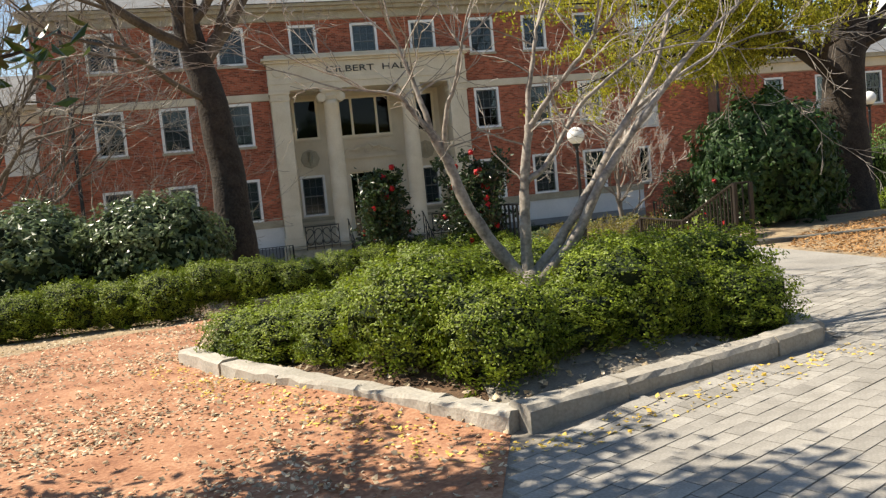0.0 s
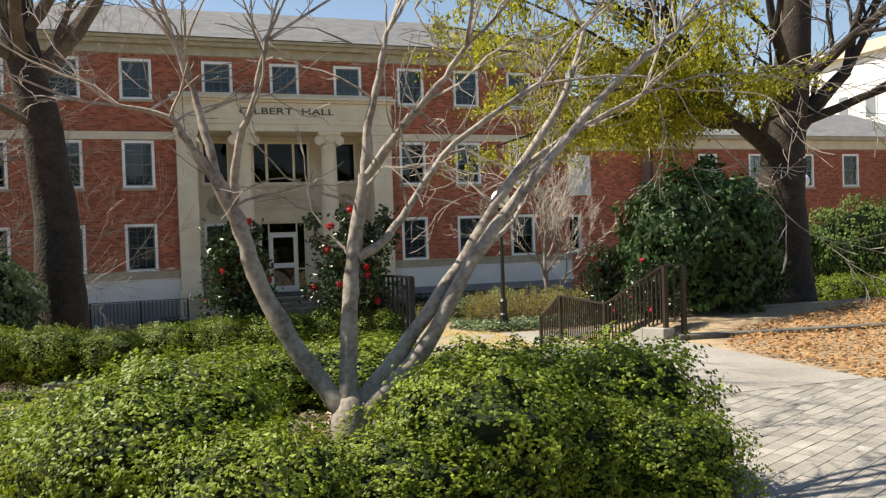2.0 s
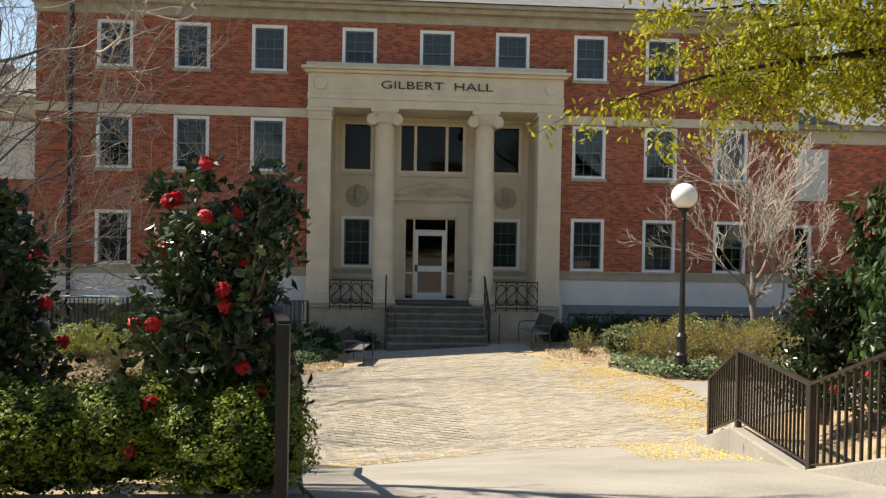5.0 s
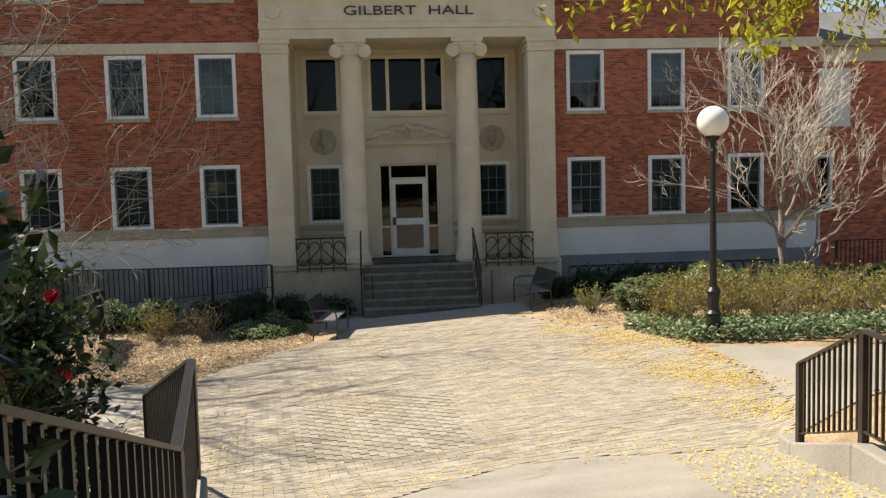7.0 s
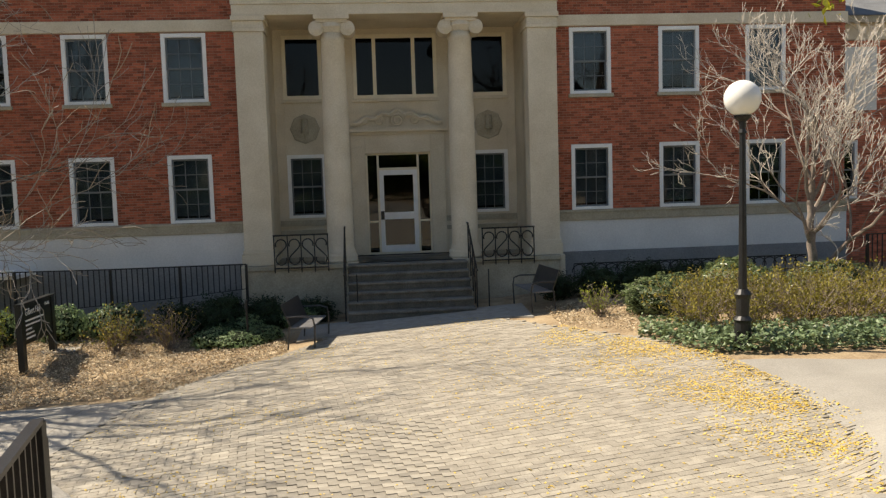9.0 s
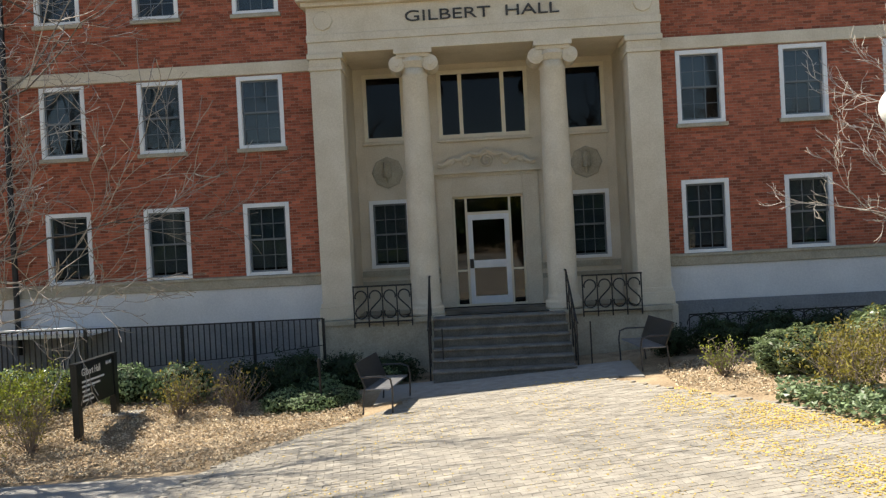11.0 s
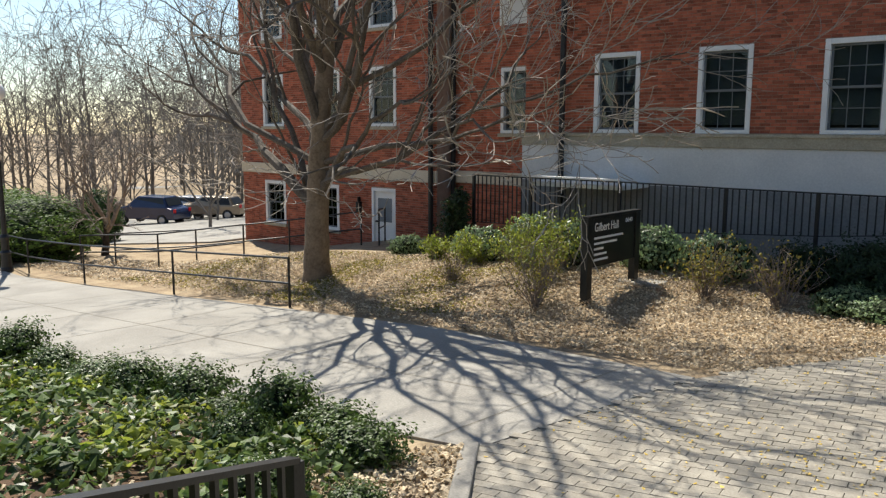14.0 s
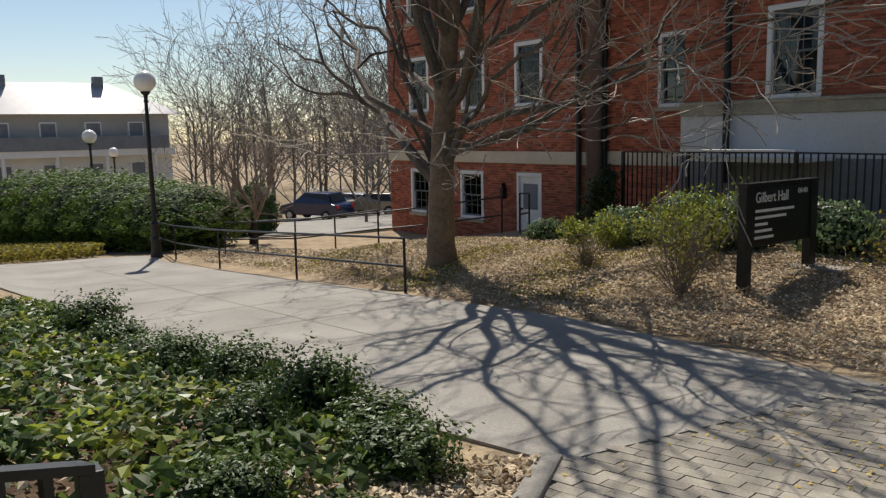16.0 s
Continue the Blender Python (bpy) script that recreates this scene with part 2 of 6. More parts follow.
# ---- mesh tools ----
class Geo:
    """Vertices and faces gathered for one mesh."""

    def __init__(self):
        self.v, self.f = [], []

    def box(self, x0, x1, y0, y1, z0, z1, m=None):
        n = len(self.v)
        for z in (z0, z1):
            for x, y in ((x0, y0), (x1, y0), (x1, y1), (x0, y1)):
                self.v.append(tuple(m @ Vector((x, y, z))) if m else (x, y, z))
        for q in ((3, 2, 1, 0), (4, 5, 6, 7), (0, 1, 5, 4), (1, 2, 6, 5), (2, 3, 7, 6), (3, 0, 4, 7)):
            self.f.append(tuple(n + i for i in q))
        return self

    def tube(self, pts, radii, sides=8, cap=True):
        pts = [Vector(p) for p in pts]
        n, ring = len(self.v), []
        ref = None
        for i, p in enumerate(pts):
            d = (pts[min(i + 1, len(pts) - 1)] - pts[max(i - 1, 0)])
            d = d.normalized() if d.length > 1e-6 else Vector((0, 0, 1))
            if ref is None:
                ref = Vector((1, 0, 0)) if abs(d.x) < 0.8 else Vector((0, 1, 0))
            u = (ref - d * ref.dot(d)).normalized()
            ref = u
            w = d.cross(u)
            r = radii[i] if hasattr(radii, "__len__") else radii
            for k in range(sides):
                a = 2 * math.pi * k / sides
                self.v.append(tuple(p + (u * math.cos(a) + w * math.sin(a)) * r))
        for i in range(len(pts) - 1):
            for k in range(sides):
                a, b = n + i * sides + k, n + i * sides + (k + 1) % sides
                self.f.append((a, b, b + sides, a + sides))
        if cap:
            self.f.append(tuple(n + k for k in reversed(range(sides))))
            m = n + (len(pts) - 1) * sides
            self.f.append(tuple(m + k for k in range(sides)))
        return self

    def lathe(self, profile, sides=20, at=(0, 0, 0)):
        return self.tube([(at[0], at[1], at[2] + z) for r, z in profile], [max(r, 0.001) for r, z in profile], sides)

    def leaf(self, p, n, up, w, h):
        """One folded leaf."""
        n = Vector(n)
        s = n.cross(Vector(up))
        s = s.normalized() if s.length > 1e-4 else Vector((1, 0, 0))
        t = s.cross(n).normalized()
        p, k = Vector(p), len(self.v)
        for a, b, c in ((0, -0.5, 0), (0.5, 0.05, -0.12), (0, 0.5, 0.05), (-0.5, 0.05, -0.12)):
            self.v.append(tuple(p + s * a * w + t * b * h + n * c * w))
        self.f += [(k, k + 1, k + 2), (k, k + 2, k + 3)]

    def mesh(self, name, mat, smooth=False):
        me = bpy.data.meshes.new(name)
        me.from_pydata(self.v, [], self.f)
        me.materials.append(mat)
        if smooth:
            me.polygons.foreach_set("use_smooth", [True] * len(me.polygons))
        me.update()
        return me


def part(name, geo, mat, parent=None, label="", smooth=False, bevel=0.0):
    """One mesh object, under a thing or part if one is given."""
    ob = new(name, geo.mesh(name, mat, smooth) if isinstance(geo, Geo) else geo)
    if parent:
        ob.parent = parent
    if label:
        ob["label"] = label
    if bevel:
        b = ob.modifiers.new("bevel", "BEVEL")
        b.width, b.segments, b.limit_method = bevel, 2, "ANGLE"
    return ob


def thing(name, label, category, at=(0, 0, 0), turn=0.0, group="", kind=""):
    ob = new(name)
    ob.matrix_world = pose(*at, 0, 0, turn)
    ob.empty_display_size = 0.1
    return tagged(ob, label, category, group, kind)


def ease(a, b, v):
    t = min(1.0, max(0.0, (v - a) / (b - a)))
    return t * t * (3 - 2 * t)


def land(x, y):
    """Height of the ground: a level terrace, a slope down to the forecourt, which falls to the west."""
    low = min(-1.38, max(-3.15, -1.7 + 0.062 * (x - 7)))
    end = 20.4 + 3.0 * (1 - ease(0.5, 5.0, x))
    start = 12.6 + 3.5 * ease(9.6, 11.5, x)
    end += 1.6 * ease(10.0, 12.0, x)
    s = min(1.0, max(0.0, (y - start) / (end - start)))
    s = s * 0.85 + 0.15 * s * s * (3 - 2 * s)
    z = low * s
    z += 0.42 * ease(27.6, 30.0, y) * ease(-15.0, -9.0, x) * (1 - ease(-1.5, 2.5, x))
    z -= 0.09 * max(0.0, -18.0 - max(x, -60.0)) * ease(10.0, 24.0, y)
    z += 0.50 * ease(0.0, 1.0, 1 - math.hypot((x - 3.0) / 2.6, (y - 7.6) / 3.0))
    return z


def inside(x, y, poly):
    ok = False
    for (ax, ay), (bx, by) in zip(poly, poly[1:] + poly[:1]):
        if (ay > y) != (by > y) and x < (bx - ax) * (y - ay) / (by - ay) + ax:
            ok = not ok
    return ok


def drape(name, poly, lift, mat, step=0.5, deep=0.12, label="", category="", parent=None):
    """A sheet with an edge, laid over the land."""
    bm = bmesh.new()
    bmesh.ops.triangulate(bm, faces=[bm.faces.new([bm.verts.new((x, y, 0)) for x, y in poly])])
    xs, ys = [p[0] for p in poly], [p[1] for p in poly]
    for axis, lo, hi in ((0, min(xs), max(xs)), (1, min(ys), max(ys))):
        c = lo + step
        while c < hi:
            co, no = [0, 0, 0], [0, 0, 0]
            co[axis], no[axis] = c, 1
            bmesh.ops.bisect_plane(bm, geom=bm.verts[:] + bm.edges[:] + bm.faces[:], plane_co=co, plane_no=no)
            c += step
    edge = [e for e in bm.edges if e.is_boundary]
    top = set(bm.verts)
    made = bmesh.ops.extrude_edge_only(bm, edges=edge)["geom"]
    for v in bm.verts:
        v.co.z = land(v.co.x, v.co.y) + (lift if v in top else lift - deep)
    bmesh.ops.recalc_face_normals(bm, faces=bm.faces[:])
    me = bpy.data.meshes.new(name)
    bm.to_mesh(me)
    bm.free()
    me.materials.append(mat)
    ob = new(name, me)
    if parent:
        ob.parent = parent
    else:
        tagged(ob, label, category, kind="structure")
    return ob

# ---- ground ----
def spread(lo, hi, step, far):
    core = [lo + step * i for i in range(int((hi - lo) / step) + 1)]
    return [-far, -far / 3, lo - 60, lo - 20] + core + [hi + 20, hi + 60, far / 3, far]


def ground_sheet():
    g, xs, ys = Geo(), spread(-34, 30, 0.5, 900), spread(-14, 46, 0.5, 900)
    for y in ys:
        for x in xs:
            g.v.append((x, y, land(x, y) + 0.02 * noise.noise((x * 0.7, y * 0.7, 0))))
    w = len(xs)
    for j in range(len(ys) - 1):
        for i in range(w - 1):
            a = j * w + i
            g.f.append((a, a + 1, a + 1 + w, a + w))
    return tagged(part("ground", g, SOIL, smooth=True), "brown soil covered with dry leaf litter", "ground", kind="structure")


ground_sheet()
drape("mulch_bed", [(-14, -8), (0.3, -8), (1.0, 2.2), (2.16, 5.02), (1.45, 6.5), (0.12, 8.9), (0.3, 11.9), (-2.1, 10.9), (-14, 9.6)], 0.035, BARKMULCH, label="reddish bark mulch scattered with fallen leaves", category="ground")
drape("terrace_paving", [(0.3, -8), (9.2, -8), (8.8, 4.0), (8.9, 9.0), (2.6, 9.0), (2.16, 5.02), (1.0, 2.2)], 0.03, PAVER_BED, label="joint bed under grey brick pavers", category="paving")
drape("ramp_concrete", [(5.0, 9.0), (8.9, 9.0), (9.0, 12.0), (9.25, 14.6), (10.0, 18.4), (10.3, 19.3), (9.0, 19.5), (8.2, 19.9), (7.3, 20.0), (6.4, 19.2), (5.4, 18.1), (4.4, 16.4), (5.1, 12.7), (5.1, 11.98)], 0.034, CONCRETE, label="worn pale concrete walk sloping down to forecourt", category="pavement")
FORECOURT = [(1.6, 23.7), (2.2, 26.8), (3.3, 28.4), (4.5, 29.7), (5.4, 31.2), (8.7, 31.2), (9.8, 29.2), (11.0, 27.2), (11.5, 25.1), (11.6, 23.2), (11.3, 21.4), (10.3, 19.3), (9.0, 19.5), (8.2, 19.9), (7.3, 20.0), (6.4, 19.2), (5.4, 18.1), (4.5, 16.4), (4.3, 17.5), (3.15, 20.6), (2.6, 22.0)]
drape("forecourt_paving", FORECOURT, 0.02, PAVER_BED, label="joint bed under grey-tan brick forecourt", category="paving")
drape("path_west", [(1.6, 23.7), (2.2, 26.8), (-2.1, 27.4), (-5.9, 27.3), (-9.6, 27.1), (-13.5, 26.9), (-17.6, 26.9), (-19.6, 26.0), (-20.2, 24.6), (-21.8, 23.4), (-26, 20.5), (-24, 17), (-17, 20.4), (-12.4, 22.3), (-8.2, 22.8), (0.1, 23.5)], 0.03, CONCRETE, label="sunlit pale concrete footpath with slab joints", category="footpath")
drape("bed_mulch", [(0.2, 8.9), (1.5, 6.35), (2.26, 5.12), (3.75, 5.55), (5.0, 5.96), (4.95, 7.0), (4.3, 8.45), (3.4, 8.95)], 0.02, SHADED_MULCH, step=0.25, label="bark mulch under the box bushes, darkened for hedge shadow", category="ground")


def path_joints(parent_name, poly, lines):
    """Narrow tooled joints across a concrete path."""
    parent = bpy.data.objects[parent_name]
    for (ax, ay), (bx, by) in lines:
        g, n = Geo(), 24
        d = Vector((bx - ax, by - ay, 0)).normalized()
        s = Vector((-d.y, d.x, 0)) * 0.009
        run = [Vector((ax + (bx - ax) * i / n, ay + (by - ay) * i / n, 0)) for i in range(n + 1)]
        for p, q in zip(run, run[1:]):
            if inside(p.x, p.y, poly) and inside(q.x, q.y, poly):
                k = len(g.v)
                for e in (p - s, p + s, q + s, q - s):
                    g.v.append((e.x, e.y, land(e.x, e.y) + 0.0335))
                g.f.append((k, k + 1, k + 2, k + 3))
        if g.f:
            part("path_joint", g, PAVER_BED, parent)


PATHW = [(1.6, 23.7), (2.2, 26.8), (-2.1, 27.4), (-5.9, 27.3), (-9.6, 27.1), (-13.5, 26.9), (-17.6, 26.9), (-19.6, 26.0), (-20.2, 24.6), (-12.4, 22.3), (-8.2, 22.8), (0.1, 23.5)]
path_joints("path_west", PATHW, [((1.0 - 2.0 * i, 22.0), (1.4 - 2.0 * i, 27.8)) for i in range(10)] + [((1.9, 25.2), (-19.0, 25.0))])
drape("path_east", [(11.5, 25.1), (11.6, 23.2), (11.3, 21.4), (10.4, 19.6), (13.0, 20.5), (28, 22.0), (28, 25.0), (13.5, 24.5)], 0.026, CONCRETE, label="pale concrete side path", category="footpath")
drape("step_apron", [(4.4, 30.6), (5.4, 31.2), (8.7, 31.2), (9.6, 30.6), (9.7, 32.6), (4.4, 32.6)], 0.035, CONCRETE, label="concrete apron at the foot of steps", category="pavement")
drape("apron_panel", [(5.1, 30.85), (9.15, 30.85), (9.3, 32.3), (5.0, 32.3)], 0.044, TERRACE, label="dark exposed-aggregate panel before the steps", category="pavement")
drape("parking_lot", [(-24, 33), (-18.5, 34), (-17.8, 46), (-20, 60), (-75, 95), (-95, 70)], 0.06, CONCRETE, step=3.0, label="sun-bleached pale car park surface", category="car park")

# ---- main building ----
FRONT = 34.8


def wall_with_openings(g, x0, x1, z0, z1, y0, y1, holes):
    xs = sorted({x0, x1, *(h[0] for h in holes), *(h[1] for h in holes)})
    zs = sorted({z0, z1, *(h[2] for h in holes), *(h[3] for h in holes)})
    for a, b in zip(xs, xs[1:]):
        run = None
        for c, d in zip(zs, zs[1:]):
            mx, mz = (a + b) / 2, (c + d) / 2
            if any(h[0] < mx < h[1] and h[2] < mz < h[3] for h in holes):
                if run:
                    g.box(a, b, y0, y1, *run)
                run = None
            else:
                run = (run[0], d) if run else (c, d)
        if run:
            g.box(a, b, y0, y1, *run)


BW, BH, JOINT = 0.2032, 0.0677, 0.011
pieces_made = []


def lay_bricks(x0, x1, z0, z1, face, holes, pick, parent):
    """Courses of brick 8 mm proud of the mortar; those inside pick are parts of their own."""
    g, h = Geo(), (BH - JOINT) / 2
    shared = None
    for k in range(int((z1 - z0) / BH)):
        zc = z0 + (k + 0.5) * BH
        x = x0 - (BW / 2 if k % 2 else 0)
        while x < x1:
            a, b = max(x0, x + JOINT / 2), min(x1, x + BW - JOINT / 2)
            parts_ = [(a, b)]
            for hx0, hx1, hz0, hz1 in holes:
                if hz0 - h < zc < hz1 + h:
                    cut = []
                    for p, q in parts_:
                        if q <= hx0 or p >= hx1:
                            cut.append((p, q))
                        else:
                            cut += [(p, hx0)] * (p < hx0 - 0.03) + [(hx1, q)] * (q > hx1 + 0.03)
                    parts_ = cut
            for p, q in parts_:
                if q - p < 0.03:
                    continue
                if pick and pick[0] < p and q < pick[1] and pick[2] < zc < pick[3] and abs(q - p - (BW - JOINT)) < 1e-6:
                    pieces_made.append((((p + q) / 2, face, zc), parent))
                    continue
                n, j = len(g.v), 0.002 * ((k * 7 + int(x * 13)) % 3)
                y, yb = face - 0.008 - j, face + 0.002
                g.v += [(p, y, zc - h), (q, y, zc - h), (q, y, zc + h), (p, y, zc + h), (p, yb, zc - h), (q, yb, zc - h), (q, yb, zc + h), (p, yb, zc + h)]
                g.f += [(n, n + 1, n + 2, n + 3), (n + 4, n, n + 3, n + 7), (n + 1, n + 5, n + 6, n + 2), (n + 3, n + 2, n + 6, n + 7), (n + 4, n + 5, n + 1, n)]
            x += BW
    return tagged(part("brickwork", g, BRICK, parent), kind="stuff")


LOWZ, UPZ, TOPZ = (0.65, 2.41), (3.76, 5.51), (7.03, 8.53)
COLS = [(-3.99, -2.86), (-1.54, -0.41), (0.925, 2.055), (11.555, 12.685), (14.005, 15.135), (16.45, 17.58)]
MID = [(3.85, 4.98), (6.4, 7.53), (8.92, 10.05)]
main_holes = [(a, b, *z) for a, b in COLS for z in (LOWZ, UPZ, TOPZ)] + [(a, b, *TOPZ) for a, b in MID]
RECESS = (3.5, 10.4, -0.5, 5.86)


def building():
    wall = tagged(part("wall_main", Geo(), MORTAR), "red brick front wall with pale stone bands", "wall", kind="structure")
    g = Geo()
    wall_with_openings(g, -5.9, 19.3, -3.2, 8.75, FRONT, FRONT + 0.35, main_holes + [RECESS])
    g.box(-5.9, -5.55, FRONT + 0.35, 46, -3.2, 8.75)
    g.box(18.95, 19.3, FRONT + 0.35, 46, -3.2, 8.75)
    g.box(-5.9, 19.3, 46, 46.3, -3.2, 8.75)
    wall.data = g.mesh("wall_main", MORTAR)
    pick = (2.06, 2.8, 0.66, 2.6)
    for x0, x1 in ((-5.9, 2.8), (11.15, 19.3)):
        lay_bricks(x0, x1, 0.66, 5.54, FRONT, main_holes, pick, wall)
    lay_bricks(-5.9, 19.3, 5.85, 8.72, FRONT, main_holes, None, wall)
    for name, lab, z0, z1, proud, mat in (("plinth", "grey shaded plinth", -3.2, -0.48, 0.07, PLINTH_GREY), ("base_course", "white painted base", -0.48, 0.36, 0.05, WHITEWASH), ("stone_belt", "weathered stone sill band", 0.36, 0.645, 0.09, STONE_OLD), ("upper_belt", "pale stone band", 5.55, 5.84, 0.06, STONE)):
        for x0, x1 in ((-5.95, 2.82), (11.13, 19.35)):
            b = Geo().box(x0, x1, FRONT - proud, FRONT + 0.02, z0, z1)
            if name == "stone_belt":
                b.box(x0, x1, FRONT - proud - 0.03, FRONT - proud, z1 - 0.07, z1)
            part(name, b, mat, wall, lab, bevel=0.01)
    # frieze, eaves and the slate roof
    fr = Geo().box(-5.95, 19.35, FRONT - 0.08, FRONT + 0.3, 8.72, 9.05).box(-6.1, 19.5, FRONT - 0.35, FRONT + 0.3, 9.05, 9.2).box(-6.2, 19.6, FRONT - 0.5, FRONT + 0.3, 9.2, 9.32)
    part("cornice", fr, STONE_OLD, wall, "grey stone cornice", bevel=0.01)
    r = Geo()
    r.v += [(-6.3, 34.2, 9.33), (19.7, 34.2, 9.33), (19.7, 46.8, 9.33), (-6.3, 46.8, 9.33), (-2, 39, 11.6), (15.4, 39, 11.6), (15.4, 42, 11.6), (-2, 42, 11.6)]
    r.f += [(0, 1, 5, 4), (1, 2, 6, 5), (2, 3, 7, 6), (3, 0, 4, 7), (4, 5, 6, 7), (3, 2, 1, 0)]
    tagged(part("roof", r, SLATE), "low hipped grey slate roof", "roof", kind="structure")
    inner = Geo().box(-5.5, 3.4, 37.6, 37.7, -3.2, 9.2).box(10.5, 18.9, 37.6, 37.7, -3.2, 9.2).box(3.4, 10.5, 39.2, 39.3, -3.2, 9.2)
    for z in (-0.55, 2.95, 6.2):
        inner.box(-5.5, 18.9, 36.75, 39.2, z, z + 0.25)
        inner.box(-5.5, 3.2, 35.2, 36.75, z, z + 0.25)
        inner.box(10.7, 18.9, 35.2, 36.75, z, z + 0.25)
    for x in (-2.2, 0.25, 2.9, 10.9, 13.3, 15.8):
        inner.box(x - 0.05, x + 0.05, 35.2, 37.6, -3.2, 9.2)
    tagged(part("inner_wall", inner, DARK), "plain rooms behind the windows, coloured dark as unlit", "wall", kind="structure")
    return wall


def window_unit(w, h, frame_mat=TRIM, sill=True, blind=0.0, bars=True):
    """A double-hung sash window with six panes over six; origin at its bottom left, at the wall's face."""
    top = thing("window_1", "white-painted double-hung sash window with dark panes", "window", kind="structure")
    fr, t = Geo(), 0.10
    fr.box(0, t, -0.03, 0.12, 0, h).box(w - t, w, -0.03, 0.12, 0, h).box(t, w - t, -0.03, 0.12, h - t, h).box(t, w - t, -0.03, 0.12, 0, t * 0.8)
    part("window_frame", fr, frame_mat, top, bevel=0.006)
    if sill:
        part("window_sill", Geo().box(-0.05, w + 0.05, -0.09, 0.1, -0.10, -0.002), STONE_OLD, top, "weathered stone sill", bevel=0.01)
    mid = t * 0.8 + (h - 1.8 * t) * 0.5
    for name, z0, z1, y in (("lower_sash", t * 0.8, mid + 0.02, 0.075), ("upper_sash", mid - 0.02, h - t, 0.035)):
        s, b = Geo(), 0.045
        s.box(t, t + b, y, y + 0.035, z0, z1).box(w - t - b, w - t, y, y + 0.035, z0, z1)
        s.box(t + b, w - t - b, y, y + 0.035, z0, z0 + b).box(t + b, w - t - b, y, y + 0.035, z1 - b, z1)
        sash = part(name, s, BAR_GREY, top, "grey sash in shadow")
        if bars:
            m = Geo()
            for i in (1, 2):
                x = t + b + (w - 2 * t - 2 * b) * i / 3
                m.box(x - 0.009, x + 0.009, y + 0.008, y + 0.027, z0 + b, z1 - b)
            zc = (z0 + z1) / 2
            m.box(t + b, w - t - b, y + 0.009, y + 0.026, zc - 0.009, zc + 0.009)
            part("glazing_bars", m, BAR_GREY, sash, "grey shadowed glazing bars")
        pane = part("pane", Geo().box(t + b - 0.005, w - t - b + 0.005, y + 0.015, y + 0.019, z0 + b - 0.005, z1 - b + 0.005), GLASS, sash, "dark reflecting glass")
        pane.visible_shadow = False
    if blind:
        part("blind", Geo().box(t, w - t, 0.16, 0.165, h - t - (h - 2 * t) * blind, h - t), BLIND, top, "lowered grey blind")
    return top


def place_windows():
    proto = {}
    for key, args in (("low", (1.13, 1.76)), ("up", (1.13, 1.75)), ("top", (1.13, 1.5))):
        proto[key] = [window_unit(*args, sill=key != "low", blind=b) for b in (0.95, 0.5, 0.95)]
    used = {}
    spots = [(a, z, k, (i * 2 + j) % 3) for i, (a, b) in enumerate(COLS) for j, (z, k) in enumerate(((LOWZ[0], "low"), (UPZ[0], "up"), (TOPZ[0], "top")))]
    spots += [(a, TOPZ[0], "top", (i + 1) % 3) for i, (a, b) in enumerate(MID)]
    spots = [(a, z, k, 2 if (abs(a - 0.925) < 0.01 and k == "low") else (s if s < 2 else 0)) for a, z, k, s in spots]
    for x, z, k, s in spots:
        ob = proto[k][s]
        m = pose(x, FRONT, z)
        if used.get((k, s)):
            copy_thing(ob, m)
        else:
            ob.matrix_world = m
            used[(k, s)] = True
    for k in proto:
        for s in range(3):
            if not used.get((k, s)):
                for o in (*proto[k][s].children_recursive, proto[k][s]):
                    bpy.data.objects.remove(o)


MAIN_WALL = building()
place_windows()

# ---- portico ----
PF, PB = 34.36, 36.4      # front face of the piers, face of the back wall
back_holes = [(3.80, 4.89, 3.94, 5.70), (5.76, 8.12, 3.92, 5.70), (9.02, 10.11, 3.94, 5.70), (3.82, 4.9, 0.62, 2.40), (9.02, 10.10, 0.62, 2.40), (6.02, 7.86, -0.5, 2.38)]


